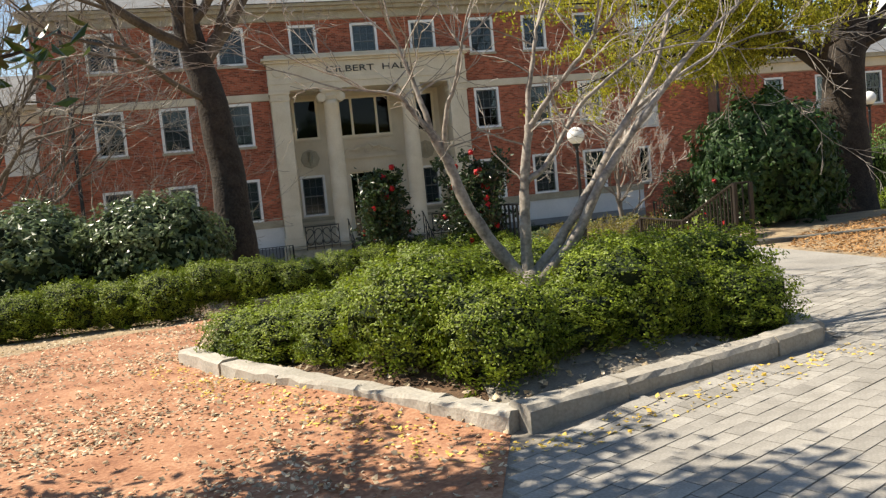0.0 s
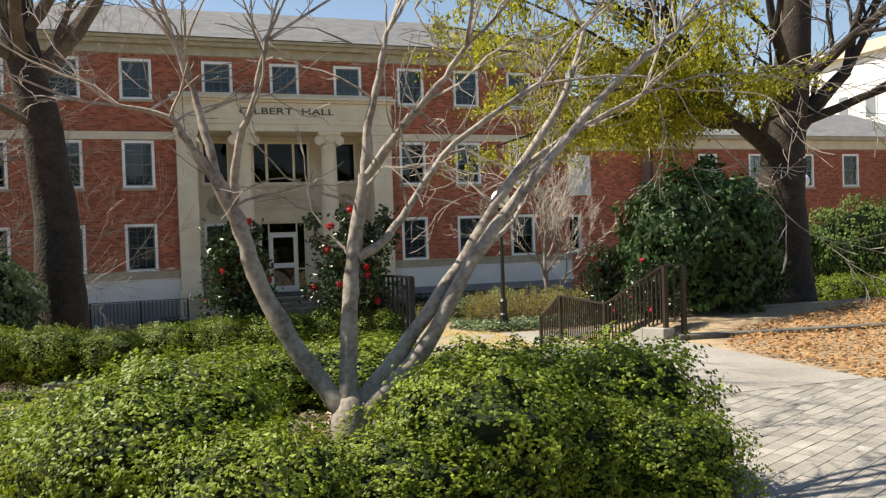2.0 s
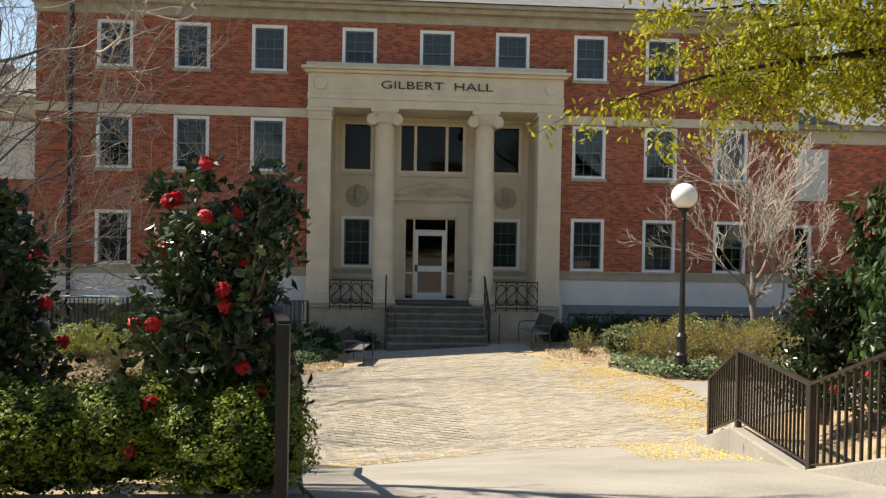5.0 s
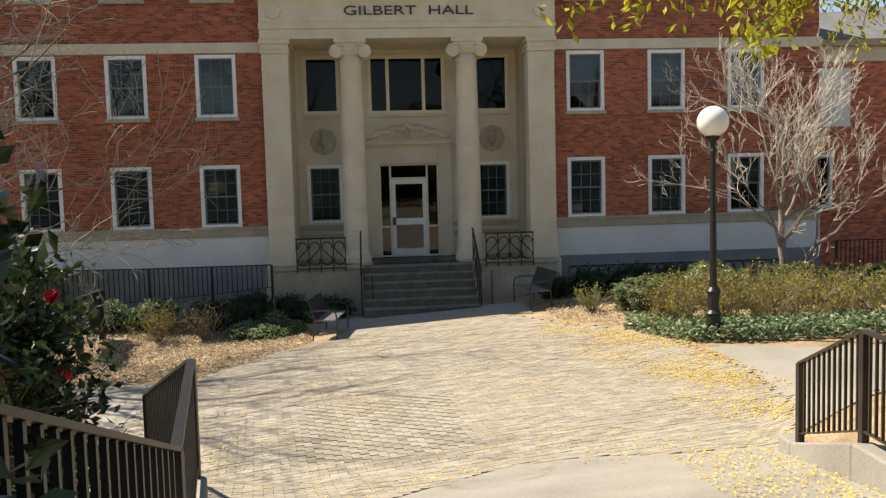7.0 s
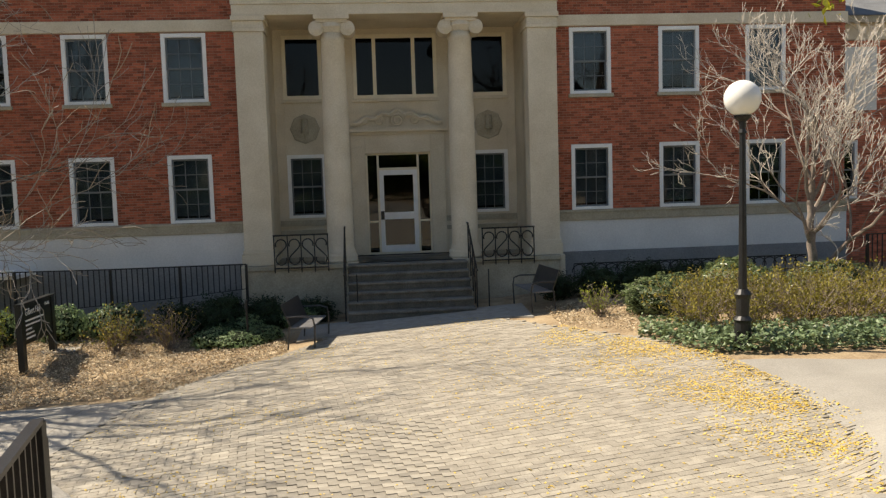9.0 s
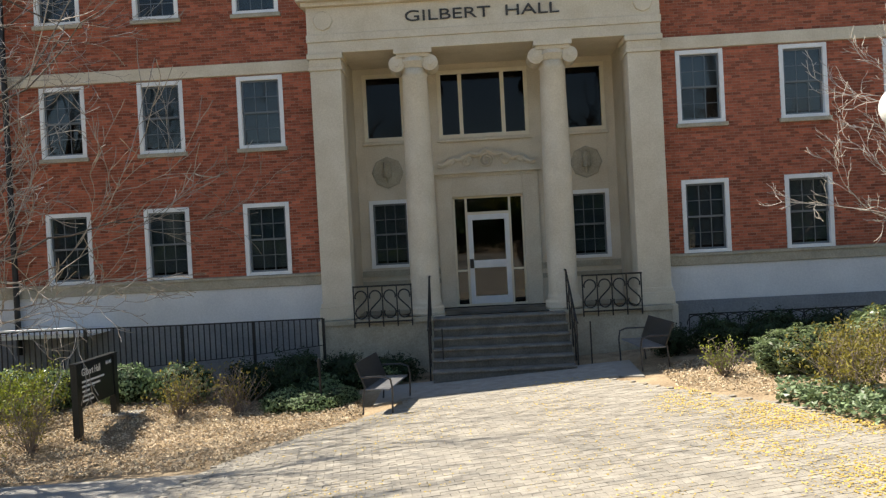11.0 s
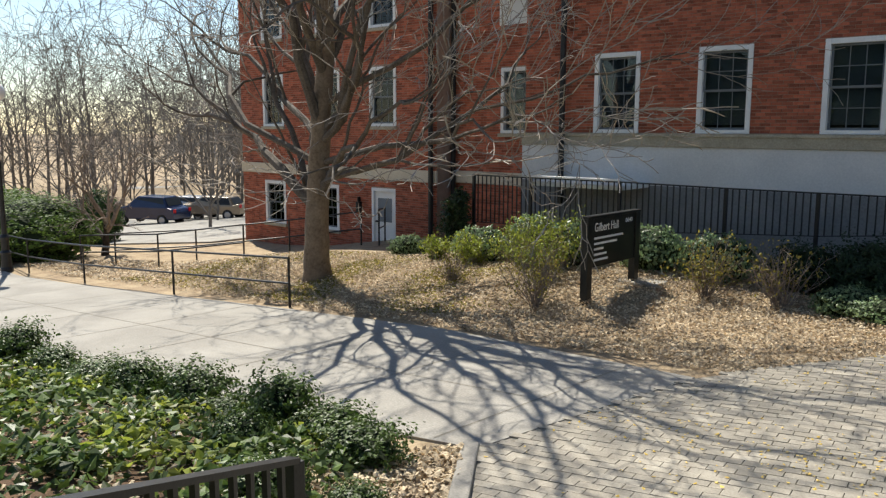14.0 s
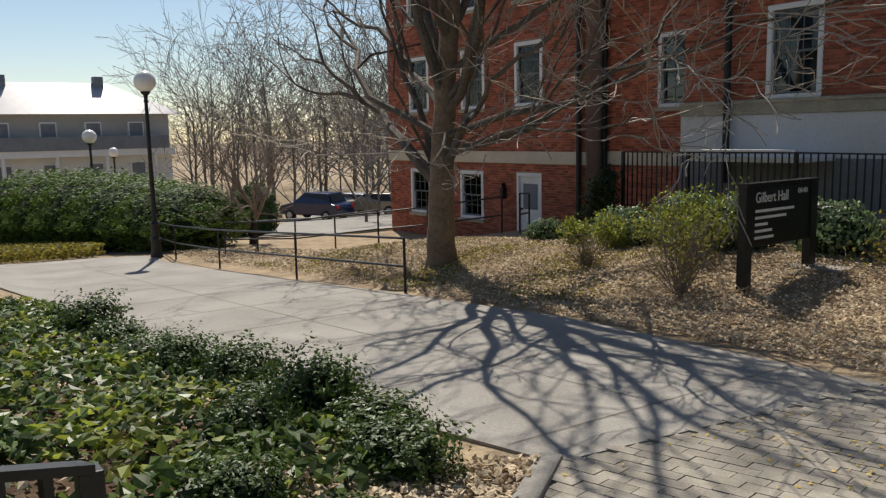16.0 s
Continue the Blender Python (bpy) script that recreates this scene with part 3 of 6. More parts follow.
def portico():
    port = thing("portico", "pale limestone entrance portico with two ionic columns", "portico", (0, 0, 0), kind="structure")
    g = Geo()
    wall_with_openings(g, 3.4, 10.5, -0.5, 5.9, PB, PB + 0.35, back_holes)
    g.box(3.38, 3.56, FRONT + 0.3, PB, -0.5, 5.9).box(10.34, 10.52, FRONT + 0.3, PB, -0.5, 5.9)
    part("recess_wall", g, STONE, port, bevel=0.004)
    part("soffit", Geo().box(3.4, 10.5, FRONT + 0.1, PB + 0.02, 5.86, 5.92), STONE, port)
    for x0, x1 in ((2.83, 3.56), (10.34, 11.11)):
        p = Geo().box(x0, x1, PF, FRONT + 0.4, -0.38, 5.45)
        p.box(x0 - 0.06, x1 + 0.06, PF - 0.06, FRONT + 0.4, -0.5, -0.20).box(x0 - 0.03, x1 + 0.03, PF - 0.03, FRONT + 0.4, -0.20, -0.10)
        p.box(x0 - 0.04, x1 + 0.04, PF - 0.04, FRONT + 0.4, 5.45, 5.55).box(x0 - 0.015, x1 + 0.015, PF - 0.015, FRONT + 0.4, 5.55, 5.72).box(x0 - 0.06, x1 + 0.06, PF - 0.06, FRONT + 0.4, 5.72, 5.85)
        p.box(x0 - 0.1, x1 + 0.1, PF - 0.12, FRONT + 0.4, -3.0, -0.5)
        part("pier", p, STONE, port, bevel=0.012)
    e = Geo().box(2.80, 11.14, PF - 0.02, FRONT + 0.4, 5.85, 6.12).box(2.78, 11.16, PF - 0.05, FRONT + 0.4, 6.12, 6.30)
    e.box(2.80, 11.14, PF - 0.02, FRONT + 0.4, 6.30, 6.95).box(2.70, 11.24, PF - 0.14, FRONT + 0.4, 6.95, 7.05).box(2.60, 11.34, PF - 0.26, FRONT + 0.4, 7.05, 7.14).box(2.74, 11.2, PF - 0.1, FRONT + 0.3, 7.14, 7.28)
    part("entablature", e, STONE, port, bevel=0.012)
    for x in (3.2, 10.74):
        d = Geo().tube([(x, PF - 0.02, 6.62), (x, PF - 0.06, 6.62)], [0.24, 0.22], 8)
        part("corner_boss", d, STONE, port)
    for cx in (5.29, 8.60):
        cy = PF + 0.36
        shaft = [(0.44, -0.5), (0.44, -0.42), (0.42, -0.40), (0.45, -0.35), (0.42, -0.30), (0.38, -0.27), (0.40, -0.23), (0.37, -0.2), (0.352, -0.1), (0.352, 1.6), (0.335, 3.4), (0.30, 5.22), (0.33, 5.26), (0.30, 5.30), (0.32, 5.42)]
        col = part("column", Geo().lathe(shaft, 32, (cx, cy, 0)), STONE, port, smooth=True)
        part("plinth", Geo().box(cx - 0.46, cx + 0.46, cy - 0.46, cy + 0.46, -0.62, -0.5), STONE, col, bevel=0.01)
        cap = Geo().box(cx - 0.40, cx + 0.40, cy - 0.34, cy + 0.34, 5.66, 5.74).box(cx - 0.45, cx + 0.45, cy - 0.4, cy + 0.4, 5.74, 5.85)
        for sx in (-1, 1):
            for r0, dy in ((0.19, 0.30), (0.13, 0.33), (0.07, 0.36)):
                cap.tube([(cx + sx * 0.40, cy - dy, 5.52), (cx + sx * 0.40, cy + dy, 5.52)], r0, 18)
        cap.lathe([(0.33, 5.42), (0.40, 5.56), (0.36, 5.66)], 24, (cx, cy, 0))
        part("capital", cap, STONE, col, "scrolled ionic capital")
    # carved panel over the door, the door case and round plaques
    orn = Geo().box(5.55, 8.35, PB - 0.20, PB + 0.01, 2.98, 3.06).box(5.62, 8.28, PB - 0.13, PB + 0.01, 3.06, 3.12).box(5.66, 8.24, PB - 0.10, PB + 0.01, 2.90, 2.98)
    prev = None
    for i in range(25):
        u = i / 24 * 2 - 1
        z = 3.20 + 0.34 * (1 - abs(u)) ** 0.8 + 0.05 * math.cos(u * 18)
        p = (6.95 + u * 1.26, PB - 0.10, z)
        if prev:
            orn.tube([prev, p], 0.065, 6)
        prev = p
    for i in range(22):
        u = (i / 21 * 2 - 1) * 0.95
        h = 0.32 * (1 - abs(u)) ** 0.8
        orn.box(6.95 + u * 1.2 - 0.06, 6.95 + u * 1.2 + 0.06, PB - 0.07, PB + 0.01, 3.1, 3.18 + h)
    for cx, r in ((6.95, 0.2), (6.45, 0.13), (7.45, 0.13), (6.05, 0.08), (7.85, 0.08)):
        pts = [(cx + r * (1 - k / 40) * math.cos(k * 0.42), PB - 0.11, 3.30 + r * (1 - k / 40) * math.sin(k * 0.42)) for k in range(34)]
        orn.tube(pts, 0.026, 6)
    part("carved_panel", orn, STONE, port, "carved scroll panel over the door")
    case = Geo().box(5.62, 6.02, PB - 0.06, PB + 0.01, -0.5, 2.95).box(7.86, 8.28, PB - 0.06, PB + 0.01, -0.5, 2.95).box(6.02, 7.86, PB - 0.06, PB + 0.01, 2.38, 2.95)
    part("door_case", case, STONE, port, bevel=0.01)
    for x0, x1 in ((3.57, 5.62), (8.28, 10.33)):
        part("dado", Geo().box(x0, x1, PB - 0.07, PB + 0.01, 0.16, 0.28).box(x0, x1, PB - 0.05, PB + 0.01, 0.40, 0.56), STONE_OLD, port)
    for cx in (4.36, 9.55):
        d = Geo().tube([(cx, PB + 0.01, 3.12), (cx, PB - 0.03, 3.12), (cx, PB - 0.04, 3.12)], [0.42, 0.42, 0.38], 8)
        d.tube([(cx, PB - 0.05, 2.85), (cx, PB - 0.06, 3.4)], [0.03, 0.05], 6).box(cx - 0.13, cx + 0.13, PB - 0.06, PB - 0.03, 3.18, 3.26)
        d.tube([(cx, PB - 0.05, 3.0), (cx, PB - 0.05, 3.38)], [0.12, 0.10], 8)
        part("round_plaque", d, STONE_OLD, port, "eight-sided carved stone plaque")
    return port


portico()


def casement(x0, x1, z0, z1, splits, name, label):
    """A fixed cream-framed window split by mullions, in the recess."""
    top = thing(name, label, "window", (0, PB, 0), kind="structure")
    f, t = Geo(), 0.10
    f.box(x0, x1, -0.04, 0.12, z1 - t, z1).box(x0, x1, -0.04, 0.12, z0, z0 + t)
    for x in [x0 + t / 2] + splits + [x1 - t / 2]:
        f.box(x - t / 2, x + t / 2, -0.038, 0.12, z0 + t, z1 - t)
    part("window_frame", f, CREAM, top, bevel=0.006)
    part("window_sill", Geo().box(x0 - 0.06, x1 + 0.06, -0.08, 0.05, z0 - 0.09, z0 - 0.002), STONE, top, bevel=0.008)
    xs = [x0] + splits + [x1]
    for a, b in zip(xs, xs[1:]):
        p = part("pane", Geo().box(a + 0.03, b - 0.03, 0.05, 0.054, z0 + 0.04, z1 - 0.04), DARK_GLASS, top, "dark reflecting glass")
        p.visible_shadow = False
        bars = Geo()
        if b - a < 1.09:
            for i in (1, 2):
                bars.box(a + (b - a) * i / 3 - 0.008, a + (b - a) * i / 3 + 0.008, 0.06, 0.075, z0 + 0.05, z1 - 0.05)
            for i in (1, 2, 3):
                z = z0 + (z1 - z0) * i / 4
                bars.box(a + 0.04, b - 0.04, 0.061, 0.074, z - 0.008, z + 0.008)
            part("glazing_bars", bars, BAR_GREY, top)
    return top


casement(3.80, 4.89, 3.94, 5.70, [], "window_2", "cream-framed upper window in the portico")
casement(9.02, 10.11, 3.94, 5.70, [], "window_2", "cream-framed upper window in the portico")
casement(5.76, 8.12, 3.92, 5.70, [6.36, 7.46], "window_3", "wide cream-framed window of three lights over the door")
_w = window_unit(1.08, 1.78, sill=False, blind=0.95)
_w.matrix_world = pose(3.82, PB, 0.62)
copy_thing(_w, pose(9.02, PB, 0.62))


def entrance_door():
    d = thing("door_1", "cream metal-framed glazed entrance door with sidelights", "door", (0, PB + 0.05, 0), kind="structure")
    x0, x1, z0, z1 = 6.02, 7.86, -0.44, 2.38
    f = Geo().box(x0, x0 + 0.05, 0, 0.08, z0, z1).box(x1 - 0.05, x1, 0, 0.08, z0, z1).box(x0, x1, 0, 0.08, z1 - 0.05, z1).box(x0, x1, -0.02, 0.1, z0 - 0.06, z0)
    for x in (6.36, 7.50):
        f.box(x - 0.03, x + 0.03, 0.001, 0.08, z0, z1 - 0.05)
    f.box(6.36, 7.5, 0.001, 0.08, 1.90, 1.97)
    for a, b in ((x0 + 0.05, 6.33), (7.53, x1 - 0.05)):
        f.box(a, b, 0.002, 0.08, 0.42, 0.47)
    part("door_frame", f, CREAM, d, bevel=0.005)
    leaf = Geo().box(6.39, 6.51, -0.03, 0.05, z0, 1.90).box(7.35, 7.47, -0.03, 0.05, z0, 1.90).box(6.51, 7.35, -0.03, 0.05, 1.76, 1.90).box(6.51, 7.35, -0.03, 0.05, z0, z0 + 0.20).box(6.51, 7.35, -0.03, 0.05, 0.50, 0.70)
    lf = part("door_leaf", leaf, TRIM, d, "white-painted door leaf", bevel=0.005)
    part("door_handle", Geo().box(6.40, 6.50, -0.09, -0.03, 0.50, 0.74), IRON, lf, "black handle box", bevel=0.01)
    for a, b, c, e in ((6.50, 7.36, 0.69, 1.77), (6.50, 7.36, z0 + 0.19, 0.51), (6.06, 6.34, z0, 2.34), (7.52, 7.82, z0, 2.34), (6.39, 7.47, 1.96, 2.34)):
        p = part("pane", Geo().box(a, b, 0.03, 0.034, c, e), DOOR_GLASS, d, "mirror-like dark glass")
        p.visible_shadow = False
    return d


entrance_door()


def steps_and_landing():
    st = thing("entrance_steps", "worn grey stone entrance steps with dark treads", "steps", kind="structure")
    n, rise = 6, (1.70 - 0.52) / 6
    for i in range(n):
        z1 = -0.52 - rise * i
        y0 = 34.05 - 0.30 * i
        part("step", Geo().box(5.5, 8.52, y0 - 0.32, 36.4 if i == 0 else y0 + 0.02, z1 - (rise + 0.5 if i == n - 1 else rise) - 0.02, z1 - 0.05), SHADED_STONE, st, "worn stone step, darkened for the shaded riser", bevel=0.006)
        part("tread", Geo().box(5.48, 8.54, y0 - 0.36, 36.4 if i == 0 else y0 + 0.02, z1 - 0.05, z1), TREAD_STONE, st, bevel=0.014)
    part("door_mat", Geo().box(5.75, 8.2, 34.2, 35.2, -0.515, -0.495), SIGN_BLACK, st, "black rubber mat")
    for x0, x1 in ((2.9, 5.47), (8.55, 11.05)):
        part("platform", Geo().box(x0, x1, 34.15, 36.4, -2.6, -0.62).box(x0 - 0.03, x1 + 0.02, 34.10, 36.4, -0.62, -0.5), STONE_OLD, st, bevel=0.012)


steps_and_landing()


def letters(text, size, at, turn=(90, 0, 0), mat=LETTER, depth=0.02, name="lettering", label="", parent=None, align="LEFT", fit_width=None):
    cu = bpy.data.curves.new(name, "FONT")
    cu.body, cu.size, cu.extrude, cu.align_x = text, size, depth, align
    ob = new(name, cu)
    dg = bpy.context.evaluated_depsgraph_get()
    me = bpy.data.meshes.new_from_object(ob.evaluated_get(dg))
    bpy.data.objects.remove(ob)
    if fit_width:
        w = max(v.co.x for v in me.vertices) - min(v.co.x for v in me.vertices)
        for v in me.vertices:
            v.co.x *= fit_width / w
    me.materials.clear()
    me.materials.append(mat)
    ob = new(name, me)
    ob.matrix_world = pose(*at, *turn)
    if parent:
        ob.parent = parent
    return ob


tagged(letters("GILBERT  HALL", 0.36, (5.13, PF - 0.035, 6.49), fit_width=3.64), "dark bronze letters over the portico reading GILBERT HALL", "lettering", kind="structure")

# ---- wings ----
def simple_wing(name, label, x0, x1, face, z1, holes, belts, windows):
    wall = tagged(part(name, Geo(), MORTAR), label, "wall", kind="structure")
    g = Geo()
    wall_with_openings(g, x0, x1, -4.5, z1, face, face + 0.3, holes)
    g.box(x0, x0 + 0.3, face + 0.3, face + 8, -4.5, z1).box(x1 - 0.3, x1, face + 0.3, face + 8, -4.5, z1).box(x0, x1, face + 8, face + 8.3, -4.5, z1)
    wall.data = g.mesh(name, MORTAR)
    lay_bricks(x0, x1, -3.2, z1, face, holes + [(x0, x1, a, b) for a, b in belts], None, wall)
    for a, b in belts:
        part("stone_belt", Geo().box(x0 - 0.02, x1 + 0.02, face - 0.06, face + 0.02, a, b), STONE, wall, bevel=0.01)
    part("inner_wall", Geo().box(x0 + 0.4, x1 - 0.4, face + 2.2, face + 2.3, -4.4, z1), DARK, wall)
    part("eaves", Geo().box(x0 - 0.05, x1 + 0.05, face - 0.3, face + 8.4, z1, z1 + 0.2), STONE_OLD, wall)
    ro = Geo()
    ro.v += [(x0 - 0.1, face - 0.35, z1 + 0.2), (x1 + 0.1, face - 0.35, z1 + 0.2), (x1 + 0.1, face + 5, z1 + 2.2), (x0 - 0.1, face + 5, z1 + 2.2), (x1 + 0.1, face + 8.4, z1 + 0.2), (x0 - 0.1, face + 8.4, z1 + 0.2)]
    ro.f += [(0, 1, 2, 3), (2, 4, 5, 3), (1, 4, 2), (0, 3, 5)]
    part("roof", ro, SLATE, wall, "pale grey sloping roof")
    return wall


WY, CY = 35.2, 35.85
wing_w = [(-11.8, -10.7, 0.8, 2.5), (-14.2, -13.1, 0.8, 2.5), (-16.95, -15.85, 0.8, 2.5)]
wing_d = [(-14.3, -13.2, -2.42, -1.0), (-16.95, -15.85, -2.42, -1.0)]
wing_u = [(a, b, 3.6, 5.2) for a, b, *_ in wing_w]
side_door = (-11.75, -10.75, -2.95, -1.0)
simple_wing("wall_wing_west", "red brick side wing with stone band", -18.2, -9.15, WY, 5.9, wing_w + wing_d + wing_u + [side_door], [(-0.75, -0.42), (5.42, 5.9)], [])
link_w = [(-7.45, -6.33, 0.62, 2.32)]
simple_wing("wall_link_west", "red brick link wall beside the main block", -9.15, -5.9, CY, 5.9, link_w, [(-0.75, -0.42), (5.42, 5.9)], [])
_p = window_unit(1.1, 1.7, blind=0.95)
_q = window_unit(1.12, 1.7, blind=0.95)
_r = window_unit(1.1, 1.42, blind=0.4)
for i, (a, b, c, d) in enumerate(wing_w + wing_u):
    (copy_thing(_p, pose(a, WY, c)) if i else None)
_p.matrix_world = pose(wing_w[0][0], WY, wing_w[0][2])
for i, (a, b, c, d) in enumerate(wing_d):
    (copy_thing(_r, pose(a, WY, c)) if i else None)
_r.matrix_world = pose(wing_d[0][0], WY, wing_d[0][2])
for i, (a, b, c, d) in enumerate(link_w):
    (copy_thing(_q, pose(a, CY, c)) if i else None)
_q.matrix_world = pose(link_w[0][0], CY, link_w[0][2])
tagged(part("blank_panel", Geo().box(-7.5, -6.3, CY - 0.05, CY - 0.012, 3.4, 4.9).box(-7.5, -6.3, CY - 0.06, CY - 0.012, 4.9, 5.3), PALE_WALL), "pale boarded window panel on the link wall", "panel", kind="structure")

# ---- fences, rails and low walls ----
def picket_fence(name, label, pts, gap, mat, thick=0.011, rail=0.03, drop=0.08, group=""):
    """pts: (x, y, foot, top) along the run; pickets between an upper and a lower rail."""
    f = thing(name, label, "fence", (pts[0][0], pts[0][1], pts[0][2]), group=group)
    o = Vector(f.location)
    pk = Geo().box(-thick, thick, -thick, thick, 0, 1).mesh("picket", mat)
    for a, b in zip(pts, pts[1:]):
        n = max(1, round(math.hypot(b[0] - a[0], b[1] - a[1]) / gap))
        yaw = math.degrees(math.atan2(b[1] - a[1], b[0] - a[0]))
        for nm, e, up, wd in (("top_rail", 3, 0.0, rail), ("bottom_rail", 2, drop, rail * 0.6)):
            g, d = Geo(), Vector((b[0] - a[0], b[1] - a[1], 0)).normalized()
            s = Vector((-d.y, d.x, 0)) * wd
            p0, p1 = Vector((a[0], a[1], a[e] + up)) - o, Vector((b[0], b[1], b[e] + up)) - o
            k = 0
            for p in (p0, p1):
                g.v += [tuple(p - s), tuple(p + s), tuple(p + s + Vector((0, 0, wd * 0.9))), tuple(p - s + Vector((0, 0, wd * 0.9)))]
            g.f += [(0, 1, 5, 4), (1, 2, 6, 5), (2, 3, 7, 6), (3, 0, 4, 7), (3, 2, 1, 0), (4, 5, 6, 7)]
            part(nm, g, mat, f)
        for i in range(1, n):
            t = i / n
            x, y, z0, z1 = (a[k] + (b[k] - a[k]) * t for k in range(4))
            p = new("picket", pk)
            p.parent = f
            p.matrix_local = pose(x - o.x, y - o.y, z0 + drop - o.z, 0, 0, yaw) @ Matrix.Diagonal((1, 1, z1 - z0 - drop, 1))
    for x, y, z0, z1 in pts:
        part("post", Geo().box(x - o.x - 0.032, x - o.x + 0.032, y - o.y - 0.032, y - o.y + 0.032, z0 - o.z - 0.25, z1 - o.z + 0.01), mat, f, bevel=0.004)
    return f


picket_fence("picket_fence", "dark brown iron picket fence beside the sloping walk", [(4.98, 12.0, 0.2, 1.12), (4.82, 12.88, 0.18, 1.12), (4.72, 15.2, -0.62, 0.27), (4.30, 17.50, -0.66, 0.27), (3.08, 20.58, -1.60, -0.72)], 0.12, IRON, thick=0.013)
picket_fence("picket_fence", "dark brown iron picket fence on a low concrete wall", [(9.28, 12.6, 0.18, 1.07), (9.04, 12.7, 0.18, 1.07), (9.17, 14.63, -0.40, 0.37), (9.66, 17.2, -0.56, 0.33), (9.89, 18.6, -1.02, -0.24)], 0.12, BROWN_IRON)
picket_fence("picket_fence", "black iron picket fence round the basement area", [(-6.4, 33.45, -1.55, -0.36), (-4.76, 33.45, -1.5, -0.36), (-2.5, 33.42, -1.45, -0.35), (-0.25, 33.4, -1.3, -0.37), (1.4, 33.4, -1.2, -0.37), (3.0, 33.4, -1.05, -0.37)], 0.13, IRON)
tagged(part("parapet_strip", Geo().box(-4.9, -2.5, 33.37, 33.47, -0.325, -0.285), TRIM, bevel=0.006), "pale painted metal strip along the area fence", "rail cap", kind="structure")
picket_fence("picket_fence", "black iron picket fence far along the front", [(18.6, 32.6, -1.2, -0.15), (21.0, 32.6, -1.2, -0.15), (23.5, 32.6, -1.2, -0.15)], 0.13, IRON)


def wall_run(name, label, pts, width, mat, cat="low wall"):
    """pts: (x, y, foot, top)."""
    w = Geo()
    for a, b in zip(pts, pts[1:]):
        d = Vector((b[0] - a[0], b[1] - a[1], 0)).normalized()
        s = Vector((-d.y, d.x, 0)) * width / 2
        k = len(w.v)
        for p in (a, b):
            for e in (2, 3):
                w.v += [tuple(Vector((p[0], p[1], p[e])) - s), tuple(Vector((p[0], p[1], p[e])) + s)]
        w.f += [(k, k + 4, k + 6, k + 2), (k + 1, k + 3, k + 7, k + 5), (k + 2, k + 6, k + 7, k + 3), (k, k + 2, k + 3, k + 1), (k + 4, k + 5, k + 7, k + 6)]
    return tagged(part(name, w, mat, bevel=0.02), label, cat, kind="structure")


# The wall's shaded face is coloured in by the darker stone.
wall_run("wall_planter", "low grey concrete planter wall in shade", [(0.9, 12.12, -0.1, 0.2), (2.4, 12.12, -0.1, 0.2), (5.1, 12.12, -0.1, 0.2)], 0.24, SHADED_STONE)
wall_run("wall_ramp_west", "low concrete kerb wall under the fence", [(4.98, 12.24, -0.3, 0.2), (4.82, 12.88, -0.5, 0.17), (4.72, 15.2, -1.2, -0.62), (4.30, 17.50, -1.7, -0.66), (3.08, 20.58, -2.3, -1.6)], 0.16, CONCRETE)
wall_run("wall_ramp_east", "low pale concrete wall under the fence", [(9.04, 12.62, -0.15, 0.18), (9.06, 13.2, -0.25, 0.14), (9.17, 14.63, -0.9, -0.36), (9.66, 17.2, -1.5, -0.57), (9.89, 18.6, -1.7, -1.02), (9.95, 18.95, -1.75, -1.04)], 0.2, CONCRETE)

# Tree shade on this edging comes from the dark stone colour.
wall_run("wall_terrace_east", "low grey concrete edging wall in tree shade", [(9.17, 12.62, -0.15, 0.08), (10.6, 12.3, -0.15, 0.08), (13.5, 11.9, -0.15, 0.07)], 0.2, SHADED_STONE)


def kerb_stones():
    top = tagged(thing("bed_kerb", "rough pale granite kerb stones round the bed", "kerb", (0, 0, 0), kind="structure"))
    line = [(0.14, 8.95), (0.55, 8.0), (1.0, 7.15), (1.5, 6.3), (1.9, 5.62), (2.24, 5.06), (3.0, 5.28), (3.75, 5.5), (4.45, 5.72), (5.0, 5.92), (5.12, 6.35), (4.98, 7.0), (4.75, 7.8), (4.3, 8.5), (3.4, 9.0)]
    rnd = random.Random(4)
    for i, (a, b) in enumerate(zip(line, line[1:])):
        d = Vector((b[0] - a[0], b[1] - a[1], 0))
        ln = d.length - 0.012
        g, n = Geo(), 7
        hw, h = (0.11, 0.205) if i > 4 else (0.10, 0.17)
        prof = [(-hw, -0.08), (-hw, h * 0.86), (-hw * 0.72, h), (hw * 0.72, h), (hw, h * 0.86), (hw, -0.08)]
        for k in range(n):
            for u, z in prof:
                r = (0.014 if i <= 4 else 0.007)
                g.v.append((ln * k / (n - 1), u + rnd.uniform(-r, r), z + rnd.uniform(-r, r)))
        m = len(prof)
        for k in range(n - 1):
            for j in range(m - 1):
                q = k * m + j
                g.f.append((q, q + 1, q + 1 + m, q + m))
        g.f += [tuple(range(m)), tuple(reversed(range((n - 1) * m, n * m)))]
        ob = part("kerb_stone", g, KERBSTONE, top)
        ob.matrix_local = pose(a[0], a[1], 0.0, 0, 0, math.degrees(math.atan2(d.y, d.x)))


kerb_stones()
wall_run("forecourt_kerb", "narrow flush concrete edging by the ivy bed", [(3.3, 20.9, -2.2, -1.66), (2.6, 22.2, -2.4, -1.86), (1.5, 23.75, -2.4, -1.98)], 0.16, CONCRETE, "kerb")


